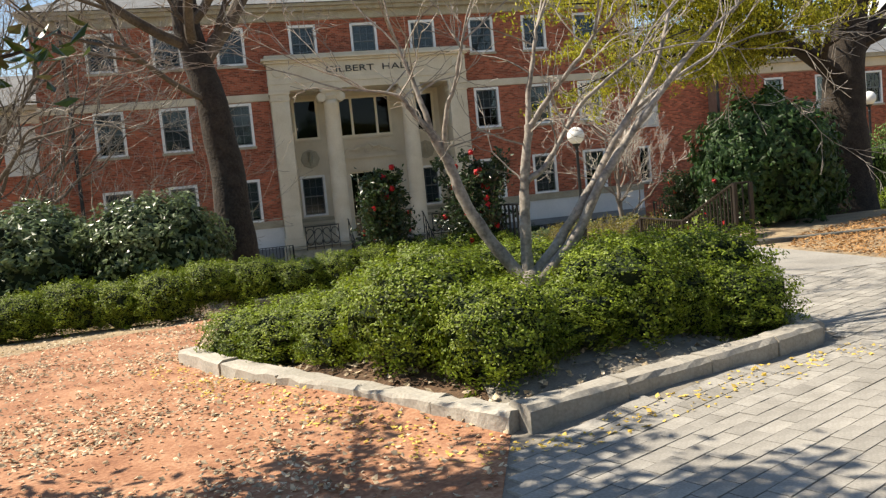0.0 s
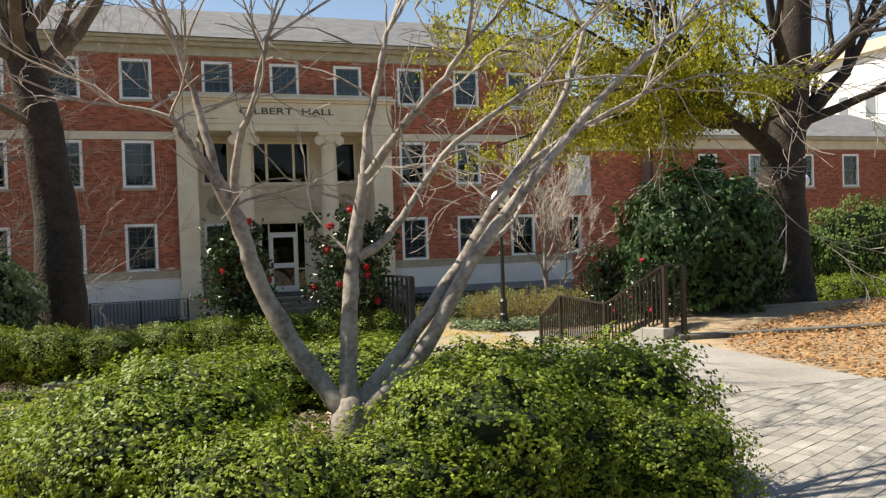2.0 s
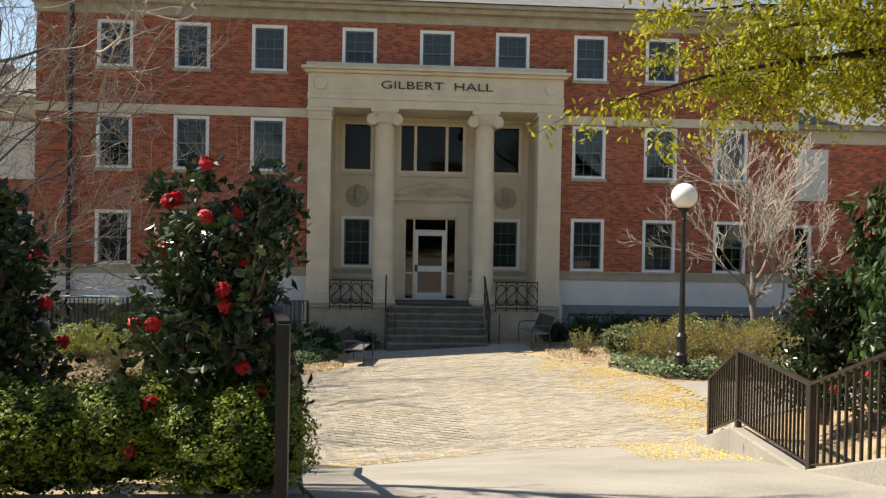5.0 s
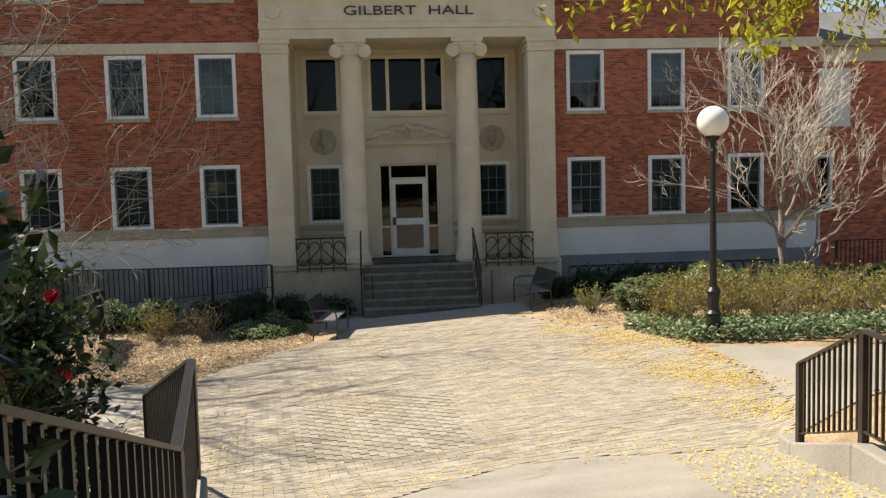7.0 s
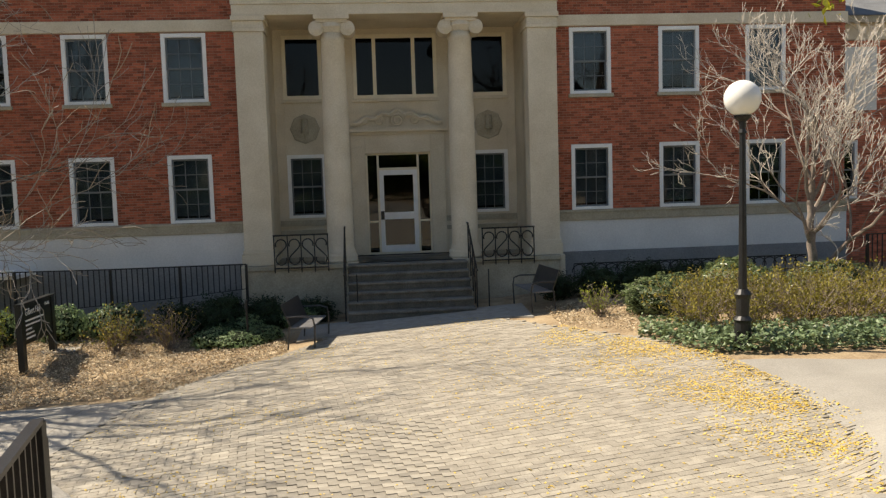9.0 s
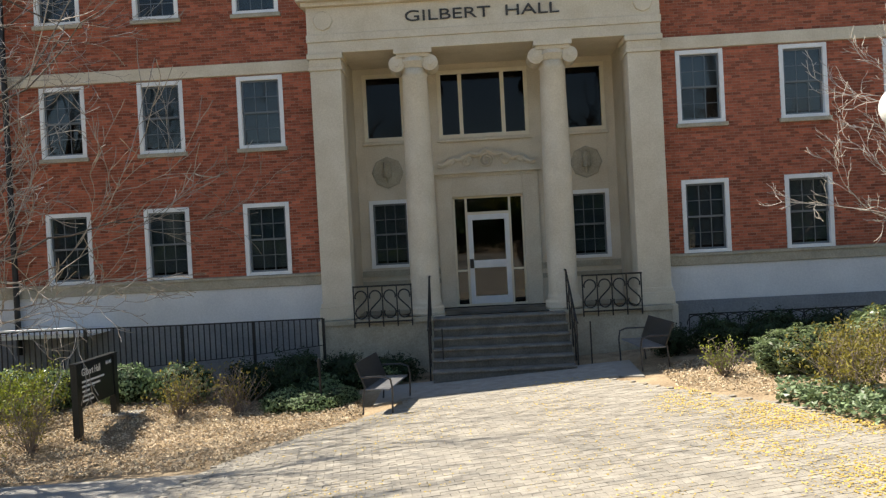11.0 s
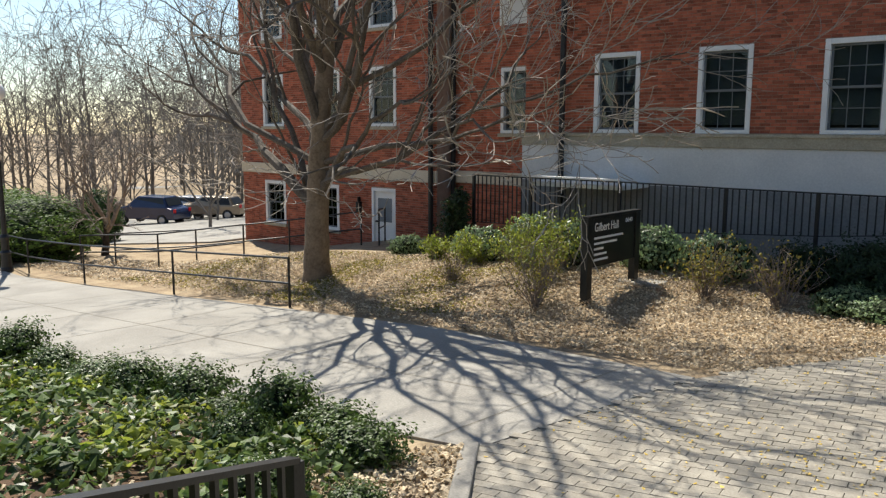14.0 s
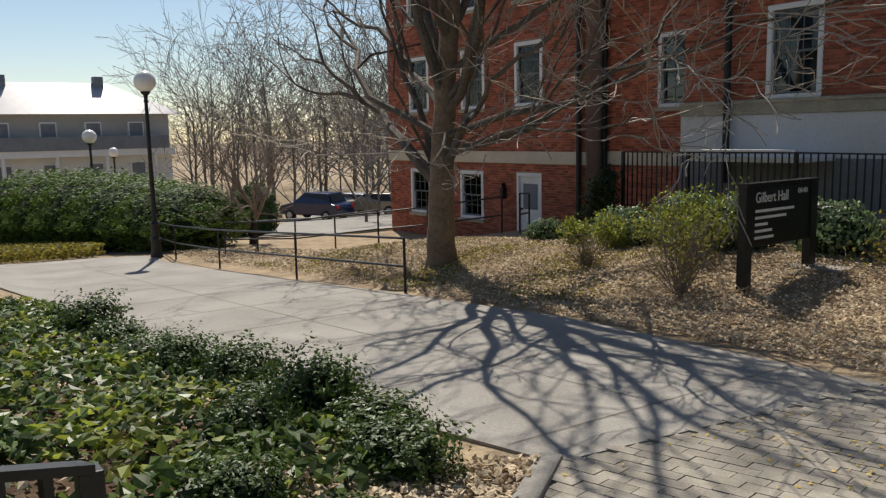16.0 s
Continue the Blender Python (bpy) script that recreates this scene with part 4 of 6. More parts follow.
def pipe_rail(name, label, posts, heights, cat="railing"):
    f = thing(name, label, cat, (posts[0][0], posts[0][1], land(*posts[0])))
    o = Vector(f.location)
    for p in posts:
        z = land(*p)
        part("post", Geo().tube([(p[0] - o.x, p[1] - o.y, z - o.z - 0.1), (p[0] - o.x, p[1] - o.y, z - o.z + heights[-1])], 0.024, 8), IRON, f)
    for h in heights:
        part("rail", Geo().tube([(p[0] - o.x, p[1] - o.y, land(*p) - o.z + h) for p in posts], 0.021, 8), IRON, f)


pipe_rail("pipe_railing", "black two-rail pipe railing along the footpath", [(-5.87, 27.5), (-9.6, 27.35), (-13.4, 27.2), (-16.9, 27.3), (-19.2, 27.6)], (0.45, 0.92))
pipe_rail("pipe_railing", "black pipe railing along the ramp to the side door", [(-10.3, 33.4), (-12.4, 32.6), (-14.6, 31.0), (-16.2, 29.4)], (0.45, 0.92))
pipe_rail("pipe_railing", "black pipe railing beside the side door", [(-9.4, 33.2), (-10.6, 34.6)], (0.45, 0.95))
pipe_rail("pipe_railing", "black pipe railing on the far side of ramp", [(-12.0, 30.8), (-14.2, 29.6), (-16.6, 28.6)], (0.45, 0.92))


def balustrade(x0, x1):
    b = thing("iron_balustrade", "black wrought-iron balustrade with scrolled panels", "balustrade", (x0, 34.08, -0.68), group="portico balustrades")
    w, h = x1 - x0, 0.98
    part("top_rail", Geo().box(-0.02, w + 0.02, -0.024, 0.024, h - 0.04, h), IRON, b)
    part("bottom_rail", Geo().box(0, w, -0.015, 0.015, 0.10, 0.135), IRON, b)
    n = 4
    for i in range(n + 1):
        x = w * i / n
        part("bar", Geo().box(x - 0.015, x + 0.015, -0.015, 0.015, 0.0, h), IRON, b)
    for i in range(n):
        c, s = w * (i + 0.5) / n, 1 if i < 2 else -1
        r = w / n * 0.40
        up = [(c + s * r * math.cos(math.radians(a)), 0, 0.72 + r * math.sin(math.radians(a))) for a in range(-40, 220, 20)]
        down = [(c + s * r * math.cos(math.radians(a)), 0, 0.34 + r * math.sin(math.radians(a))) for a in range(140, 400, 20)]
        part("scroll", Geo().tube(up, 0.017, 6), IRON, b)
        part("scroll", Geo().tube(down, 0.017, 6), IRON, b)
        part("scroll", Geo().tube([(c + s * r * math.cos(math.radians(-40)), 0, 0.72 + r * math.sin(math.radians(-40))), (c, 0, 0.53), (c - s * r * 0.77, 0, 0.34 + r * 0.64)], 0.017, 6), IRON, b)
    return b


balustrade(3.62, 4.98)
balustrade(8.98, 10.34)


def step_rail(x):
    f = thing("step_handrail", "black iron handrail beside the entrance steps", "handrail", (x, 34.2, -0.52), group="step handrails")
    part("rail", Geo().tube([(0, 0.25, 0.95), (0, 0.0, 0.95), (0, -1.55, -0.10), (0, -1.72, -0.12)], 0.024, 8), IRON, f)
    part("rail", Geo().tube([(0, 0.0, 0.45), (0, -1.55, -0.62)], 0.014, 6), IRON, f)
    for y, z0, z1 in ((0.0, -0.3, 0.95), (-0.4, -0.4, 0.68), (-0.8, -0.75, 0.40), (-1.2, -1.0, 0.13), (-1.55, -1.3, -0.10)):
        part("post", Geo().box(-0.016, 0.016, y - 0.016, y + 0.016, z0, z1), IRON, f)
    part("post", Geo().box(0.28, 0.31, -1.55, -1.52, -1.3, -0.12), IRON, f)


step_rail(5.42)
step_rail(8.62)


def hoop_fence():
    f = thing("hoop_fence", "low black hoop-topped iron fence under the wall", "fence", (11.2, 33.3, -1.55))
    n = 22
    part("rail", Geo().box(0, n * 0.28, -0.018, 0.018, 0.87, 0.90), IRON, f)
    part("rail", Geo().box(0, n * 0.28, -0.018, 0.018, 0.52, 0.55), IRON, f)
    for i in range(n):
        c = 0.14 + i * 0.28
        part("hoop", Geo().tube([(c + 0.19 * math.cos(math.radians(a)), 0, 0.66 + 0.20 * math.sin(math.radians(a))) for a in range(0, 181, 20)], 0.013, 6), IRON, f)
        part("bar", Geo().box(c - 0.15, c - 0.13, -0.011, 0.011, -0.4, 0.88), IRON, f)


hoop_fence()


# ---- lamps, sign, benches ----
def globe_lamp(x, y, z, top, label, yellow=False):
    l = thing("globe_lamp", label, "street lamp", (x, y, z), group="globe lamps")
    h = top - z
    part("base", Geo().lathe([(0.17, -0.1), (0.17, 0.05), (0.14, 0.1), (0.13, 0.45), (0.16, 0.5), (0.10, 0.56), (0.11, 0.85), (0.14, 0.92), (0.085, 1.0)], 14), IRON, l, smooth=False)
    part("pole", Geo().lathe([(0.07, 1.0), (0.048, h - 0.3), (0.07, h - 0.28), (0.05, h - 0.22), (0.06, h - 0.1), (0.13, h - 0.04), (0.14, h)], 12), IRON, l)
    r = 0.29
    prof = [(r * math.sin(math.radians(a)), h + r * 0.93 - r * math.cos(math.radians(a))) for a in range(18, 181, 9)]
    part("globe", Geo().lathe(prof, 28), GLOBE, l, "milky white glass globe", smooth=True)
    return l


globe_lamp(12.13, 25.83, -1.40, 2.42, "black cast-iron lamp post with white globe in a shrub bed")
globe_lamp(-17.6, 27.0, -3.12, 1.40, "black cast-iron lamp post with white globe by the footpath")
globe_lamp(-31.0, 28.6, land(-31, 28.6), 0.0, "distant lamp post with yellowed globe behind the hedge")
globe_lamp(-46.0, 33.4, land(-46, 33.4), -0.9, "small distant lamp post with yellowed globe")
globe_lamp(27.1, 29.3, -1.4, 3.1, "distant lamp post by the dark hedge")


def building_sign():
    z = land(-0.65, 29.9) - 0.05
    s = thing("building_sign", "black two-post sign board with white lettering in dry leaf bed", "sign", (-0.65, 29.9, z))
    h = -0.60 - z
    for y in (-0.75, 0.75):
        part("post", Geo().box(-0.06, 0.06, y - 0.075, y + 0.075, -0.15, h - 0.01), SIGN_BLACK, s, "weathered black timber post", bevel=0.008)
    board = part("board", Geo().box(-0.035, 0.035, -0.675, 0.675, h - 0.78, h - 0.02), SIGN_BLACK, s, bevel=0.006)
    part("cap", Geo().box(-0.07, 0.07, -0.83, 0.83, h - 0.012, h + 0.03), SIGN_BLACK, s, bevel=0.006)
    letters("Gilbert Hall", 0.19, (0.04, -0.60, h - 0.22), (90, 0, 90), SIGN_WHITE, 0.003, "title", parent=board, fit_width=0.72)
    letters("0640", 0.10, (0.04, 0.36, h - 0.15), (90, 0, 90), SIGN_WHITE, 0.003, "number", parent=board, fit_width=0.22)
    for i, w in enumerate((0.88, 0.70, 0.28, 0.38, 0.42)):
        part("text_line", Geo().box(0.036, 0.041, -0.60, -0.60 + w, h - 0.345 - i * 0.085, h - 0.31 - i * 0.085), SIGN_WHITE, board, "line of small white text")
    part("footing", Geo().box(-0.25, 0.5, 0.55, 1.05, 0.02, 0.09), CONCRETE, s, "pale concrete footing", bevel=0.02)


building_sign()


def metal_bench(x, y, turn, label):
    z = land(x, y) + 0.035
    b = thing("metal_bench", label, "bench", (x, y, z), turn, group="benches by the steps")
    w = 1.5
    part("seat", Geo().box(-w / 2, w / 2, -0.22, 0.24, 0.42, 0.45), BENCH_SEAT, b, "perforated metal seat, greyed for sun glare", bevel=0.008)
    g = Geo()
    g.v += [(-w / 2, 0.22, 0.46), (w / 2, 0.22, 0.46), (w / 2, 0.40, 0.92), (-w / 2, 0.40, 0.92), (-w / 2, 0.245, 0.45), (w / 2, 0.245, 0.45), (w / 2, 0.425, 0.91), (-w / 2, 0.425, 0.91)]
    g.f += [(0, 1, 2, 3), (7, 6, 5, 4), (3, 2, 6, 7), (0, 4, 5, 1), (0, 3, 7, 4), (1, 5, 6, 2)]
    part("backrest", g, BENCH, b, "perforated metal back")
    for sx in (-1, 1):
        x0 = sx * w / 2
        part("armrest", Geo().tube([(x0, 0.30, 0.66), (x0, -0.1, 0.67), (x0, -0.24, 0.62), (x0, -0.27, 0.45), (x0, -0.25, -0.02)], 0.018, 8), BENCH, b)
        part("leg", Geo().tube([(x0, 0.26, 0.45), (x0, 0.30, -0.02)], 0.018, 8), BENCH, b)
    return b


metal_bench(4.72, 30.45, 82, "black perforated metal bench at the edge of the forecourt")
metal_bench(9.85, 31.9, -84, "black perforated metal bench in the building's shade")


def path_light():
    p = thing("path_light", "slim black bollard light among low shrubs", "bollard light", (3.36, 30.8, land(3.36, 30.8)))
    part("stake", Geo().tube([(0, 0, -0.1), (0, 0, 0.85)], 0.022, 8), IRON, p)
    part("head", Geo().tube([(0, 0, 0.85), (0, 0, 1.02)], [0.045, 0.03], 8), IRON, p)


path_light()


def bike_hoop():
    x, y = 17.6, 26.4
    f = thing("bike_rack", "grey steel bike hoop at the shrub bed's edge", "bike rack", (x, y, land(x, y)))
    part("hoop", Geo().tube([(-0.28, 0, -0.1), (-0.28, 0, 0.6)] + [(0.28 * -math.cos(math.radians(a)), 0, 0.62 + 0.28 * math.sin(math.radians(a))) for a in range(10, 180, 20)] + [(0.28, 0, 0.6), (0.28, 0, -0.1)], 0.03, 8), CAR_SILVER, f)


bike_hoop()


def downpipe(x, y, z0, z1, label):
    d = tagged(part("downpipe", Geo().tube([(x, y, z0), (x, y, z1)], 0.07, 10), IRON), label, "downpipe", kind="structure")
    return d


downpipe(-4.75, FRONT - 0.16, -1.0, 9.0, "black iron downpipe on the brick front")
downpipe(-9.0, CY - 0.14, -2.4, 5.9, "black iron downpipe in the wall corner")
downpipe(-9.28, WY - 0.12, -2.4, 5.9, "black iron downpipe beside the corner")


def side_entrance():
    x0, x1, z0, z1 = side_door
    d = thing("door_2", "white-painted side door in the brick wing", "door", (0, WY + 0.02, 0), kind="structure")
    part("door_frame", Geo().box(x0, x0 + 0.09, -0.04, 0.1, z0, z1).box(x1 - 0.09, x1, -0.04, 0.1, z0, z1).box(x0 + 0.09, x1 - 0.09, -0.04, 0.1, z1 - 0.1, z1), TRIM, d, bevel=0.006)
    lf = part("door_leaf", Geo().box(x0 + 0.09, x1 - 0.09, 0.03, 0.08, z0, z1 - 0.1), TRIM, d, "white door leaf")
    part("door_panel", Geo().box(x0 + 0.22, x1 - 0.22, 0.015, 0.03, z0 + 0.95, z1 - 0.3), BLIND, lf, "glazed upper panel")
    part("door_handle", Geo().tube([(x0 + 0.17, 0.03, z0 + 0.95), (x0 + 0.17, -0.03, z0 + 0.95)], 0.03, 8), IRON, lf)


side_entrance()
lant = tagged(part("wall_lantern", Geo().box(-12.3, -12.18, WY - 0.16, WY - 0.01, -1.75, -1.45).box(-12.26, -12.22, WY - 0.14, WY - 0.02, -1.45, -1.3), IRON, bevel=0.01), "small black wall lantern beside the side door", "wall lamp")
area = Geo().box(-4.85, -2.5, 33.5, 34.72, -0.52, -0.42)
tagged(part("area_canopy", area, TRIM, bevel=0.01), "flat white-topped cover over the basement area", "canopy")


# ---- plants ----
def squarer(d, p):
    """How far a rounded box reaches beyond the ball in direction d."""
    return (abs(d.x) ** p + abs(d.y) ** p + abs(d.z) ** p) ** (-1 / p)


def blob(g, rx, ry, rz, rnd, n=10, rough=0.12, cz=0.0, p=2.0):
    k, m = len(g.v), n * 2
    for i in range(n + 1):
        th = math.pi * i / n
        for j in range(m):
            ph = 2 * math.pi * j / m
            d = Vector((math.sin(th) * math.cos(ph), math.sin(th) * math.sin(ph), math.cos(th)))
            r = (1 + rough * noise.noise(d * 2.3 + Vector((rnd, 0, 0)))) * squarer(d, p)
            g.v.append((d.x * rx * r, d.y * ry * r, cz + d.z * rz * r))
    for i in range(n):
        for j in range(m):
            a, b = k + i * m + j, k + i * m + (j + 1) % m
            g.f.append((a, a + m, b + m, b))


def leaf_cloud(g, rnd, count, rx, ry, rz, cz, size, long=1.5, lumps=3.0, rough=0.25, inner=0.8, seed=0.0, low=-0.8, p=2.0):
    for _ in range(count):
        d = Vector((rnd.gauss(0, 1), rnd.gauss(0, 1), rnd.gauss(0, 1))).normalized()
        if d.z < low:
            continue
        r = (1 + rough * noise.noise(d * lumps + Vector((seed, 3, 7)))) * (inner + (1 - inner) * rnd.random() ** 0.6) * squarer(d, p)
        n = (d + Vector((rnd.uniform(-1, 1), rnd.uniform(-1, 1), rnd.uniform(-0.6, 1))) * 0.75).normalized()
        up = Vector((rnd.uniform(-1, 1), rnd.uniform(-1, 1), rnd.uniform(-0.2, 1)))
        s = size * rnd.uniform(0.7, 1.35)
        g.leaf((d.x * rx * r, d.y * ry * r, cz + d.z * rz * r), n, up, s, s * long)


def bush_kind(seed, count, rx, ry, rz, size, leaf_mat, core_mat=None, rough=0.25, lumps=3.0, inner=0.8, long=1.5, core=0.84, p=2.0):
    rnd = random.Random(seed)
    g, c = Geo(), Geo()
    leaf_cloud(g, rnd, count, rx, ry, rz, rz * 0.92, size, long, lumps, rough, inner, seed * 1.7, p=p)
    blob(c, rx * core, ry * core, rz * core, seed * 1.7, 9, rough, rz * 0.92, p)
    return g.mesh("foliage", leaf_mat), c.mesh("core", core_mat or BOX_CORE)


def plant(name, label, category, meshes, m, group="", parts=("foliage", "core")):
    ob = new(name)
    tagged(ob, label, category, group)
    ob.matrix_world = m
    ob.empty_display_size = 0.1
    for nm, me in zip(parts, meshes):
        o = new(nm, me)
        o.parent = ob
    return ob


rnd = random.Random(11)
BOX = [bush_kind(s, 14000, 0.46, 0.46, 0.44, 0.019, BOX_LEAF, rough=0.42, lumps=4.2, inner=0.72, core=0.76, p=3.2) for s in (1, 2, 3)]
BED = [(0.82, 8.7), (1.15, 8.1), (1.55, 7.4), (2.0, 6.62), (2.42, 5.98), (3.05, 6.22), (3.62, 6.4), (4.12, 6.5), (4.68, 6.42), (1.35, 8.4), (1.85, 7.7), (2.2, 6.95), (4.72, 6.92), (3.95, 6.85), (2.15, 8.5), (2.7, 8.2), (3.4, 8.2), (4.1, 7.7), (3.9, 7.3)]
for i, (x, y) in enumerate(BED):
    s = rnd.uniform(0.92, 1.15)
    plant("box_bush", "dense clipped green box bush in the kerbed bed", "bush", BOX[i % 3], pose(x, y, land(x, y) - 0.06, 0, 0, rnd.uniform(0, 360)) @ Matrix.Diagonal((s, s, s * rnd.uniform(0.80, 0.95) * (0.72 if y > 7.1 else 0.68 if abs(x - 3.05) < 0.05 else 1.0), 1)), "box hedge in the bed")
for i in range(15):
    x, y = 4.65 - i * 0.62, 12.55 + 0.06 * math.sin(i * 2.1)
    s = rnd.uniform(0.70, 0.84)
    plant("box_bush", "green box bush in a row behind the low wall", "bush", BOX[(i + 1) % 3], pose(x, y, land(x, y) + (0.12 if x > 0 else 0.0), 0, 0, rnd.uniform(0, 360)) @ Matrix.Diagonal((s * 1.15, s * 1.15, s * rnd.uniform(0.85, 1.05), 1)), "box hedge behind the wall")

LAUREL = [bush_kind(s, 8500, 1.15, 0.9, 0.95, 0.05, PALE_LEAF, rough=0.3, lumps=4.0, long=2.0, inner=0.75) for s in (5, 6)]
for i, (x, y, sc, sz) in enumerate(((-0.5, 14.1, 1.0, 1.0), (-2.3, 14.4, 1.1, 1.0), (-4.2, 14.2, 1.15, 1.02), (-6.3, 14.3, 1.2, 1.05), (-8.4, 14.2, 1.2, 1.1), (-10.6, 14.2, 1.2, 1.1))):
    plant("evergreen_bush", "large glossy-leaved evergreen bush with pale sunlit leaves", "bush", LAUREL[i % 2], pose(x, y, 0.0, 0, 0, i * 70) @ Matrix.Diagonal((sc, sc, sz, 1)), "evergreen hedge")
DARK_LEAF = leafy("dark_yew_leaf", (0.010, 0.026, 0.008), (0.030, 0.058, 0.018), 0.6, 0.2)
YEW = bush_kind(19, 7000, 0.75, 0.55, 0.45, 0.032, DARK_LEAF, rough=0.75, lumps=3.2, inner=0.6, core=0.66)
for i, (x, y, s, sz) in enumerate(((1.5, 32.7, 0.9, 1.0), (2.5, 32.6, 1.1, 1.2), (3.5, 33.1, 0.9, 0.95), (4.5, 33.3, 0.9, 0.75), (10.7, 33.0, 0.8, 0.75), (11.6, 32.5, 0.9, 0.95), (12.7, 32.4, 1.0, 1.0), (13.9, 32.5, 1.0, 0.9))):
    plant("evergreen_bush", "dark shaded clipped yew at the foot of the building", "bush", YEW, pose(x, y, land(x, y) - 0.05, 0, 0, i * 63) @ Matrix.Diagonal((s, s, sz, 1)), "yews by the portico")
BIG = bush_kind(8, 11000, 1.9, 1.7, 1.55, 0.085, leafy("laurel_leaf", (0.020, 0.055, 0.013), (0.060, 0.118, 0.024), 0.52, 0.25), rough=0.35, lumps=3.2, long=1.9, inner=0.7, core=0.74)
plant("evergreen_bush", "tall broad evergreen shrub behind the iron fence", "bush", BIG, pose(12.0, 15.9, -0.15) @ Matrix.Diagonal((0.84, 0.84, 1.0, 1)))
plant("evergreen_bush", "tall broad evergreen shrub behind the iron fence", "bush", BIG, pose(13.9, 17.6, -0.4, 0, 0, 120) @ Matrix.Diagonal((0.65, 0.65, 0.75, 1)))
DARKH = bush_kind(9, 14000, 2.6, 1.0, 1.2, 0.05, MID_LEAF, rough=0.3, lumps=4.5, inner=0.8)
for i, (x, y, s) in enumerate(((20.0, 23.6, 1.0), (23.8, 23.0, 1.1), (27.8, 22.4, 1.1), (32.0, 21.6, 1.2), (36.5, 20.5, 1.3))):
    plant("evergreen_bush", "dark clipped evergreen hedge along the far path", "bush", DARKH, pose(x, y, land(x, y) - 0.1, 0, 0, -8) @ Matrix.Diagonal((s, s, 1.5 * s, 1)), "dark far hedge")
for i, (x, y, s) in enumerate(((18.2, 20.6, 0.9), (20.0, 20.2, 1.0), (22.4, 20.5, 1.0))):
    plant("box_bush", "low yellow-green shrub along the far walk", "bush", BOX[i % 3], pose(x, y, land(x, y) - 0.05) @ Matrix.Diagonal((2.0 * s, 1.4 * s, 1.4 * s, 1)), "low shrubs by the walk")
# hedge mound beside the western path
for i, (x, y, s, sz) in enumerate(((-20.6, 28.7, 1.15, 0.95), (-23.7, 28.4, 1.35, 1.12), (-27.0, 28.0, 1.45, 1.3), (-30.5, 27.6, 1.5, 1.4), (-34.5, 27.0, 1.6, 1.5))):
    plant("evergreen_bush", "large rounded dark green hedge with sunlit top", "bush", DARKH, pose(x, y, land(x, y) - 0.1, 0, 0, 8) @ Matrix.Diagonal((s * 0.8, s * 1.6, sz, 1)), "western hedge")


def tube_run(g, p, d, length, r0, r1, rnd, bend, up, steps, sides):
    pts, rad = [Vector(p)], [r0]
    d = Vector(d).normalized()
    for i in range(steps):
        d = (d + Vector((rnd.gauss(0, bend), rnd.gauss(0, bend), rnd.gauss(0, bend) + up))).normalized()
        pts.append(pts[-1] + d * length / steps)
        rad.append(r0 + (r1 - r0) * (i + 1) / steps)
    g.tube(pts, rad, sides, cap=False)
    return pts, d


def grow(g, p, d, length, r, depth, rnd, split=(2, 3), spread=0.6, up=0.05, bend=0.12, shrink=0.68, tips=None, side=2, thin=0.004, tw=None):
    """A limb with side shoots, which forks again until depth is used up."""
    sides = 8 if r > 0.06 else 6 if r > 0.025 else 4 if r > 0.01 else 3
    r1 = max(thin, r * 0.62)
    pts, d1 = tube_run(tw if tw and r < 0.016 else g, p, d, length, r, r1, rnd, bend, up, 4 if depth > 1 else 3, sides)
    if depth <= 0:
        if tips is not None:
            tips.append((pts[-1], d1))
        return
    def child(at, dd, ln, rr, dp):
        a = Vector((rnd.gauss(0, 1), rnd.gauss(0, 1), rnd.gauss(0, 1)))
        a = (a - dd * a.dot(dd)).normalized()
        nd = (dd + a * spread * rnd.uniform(0.6, 1.3)).normalized()
        grow(g, at, nd, ln, rr, dp, rnd, split, spread, up, bend, shrink, tips, side, thin, tw)
    for _ in range(rnd.randint(*split)):
        child(pts[-1], d1, length * shrink * rnd.uniform(0.75, 1.2), max(thin, r1 * rnd.uniform(0.7, 0.95)), depth - 1)
    for _ in range(side):
        i = rnd.randint(1, len(pts) - 2)
        child(pts[i], (pts[i + 1] - pts[i]).normalized(), length * shrink * rnd.uniform(0.5, 0.9), max(thin, r * 0.42), depth - 2 if depth > 1 else 0)


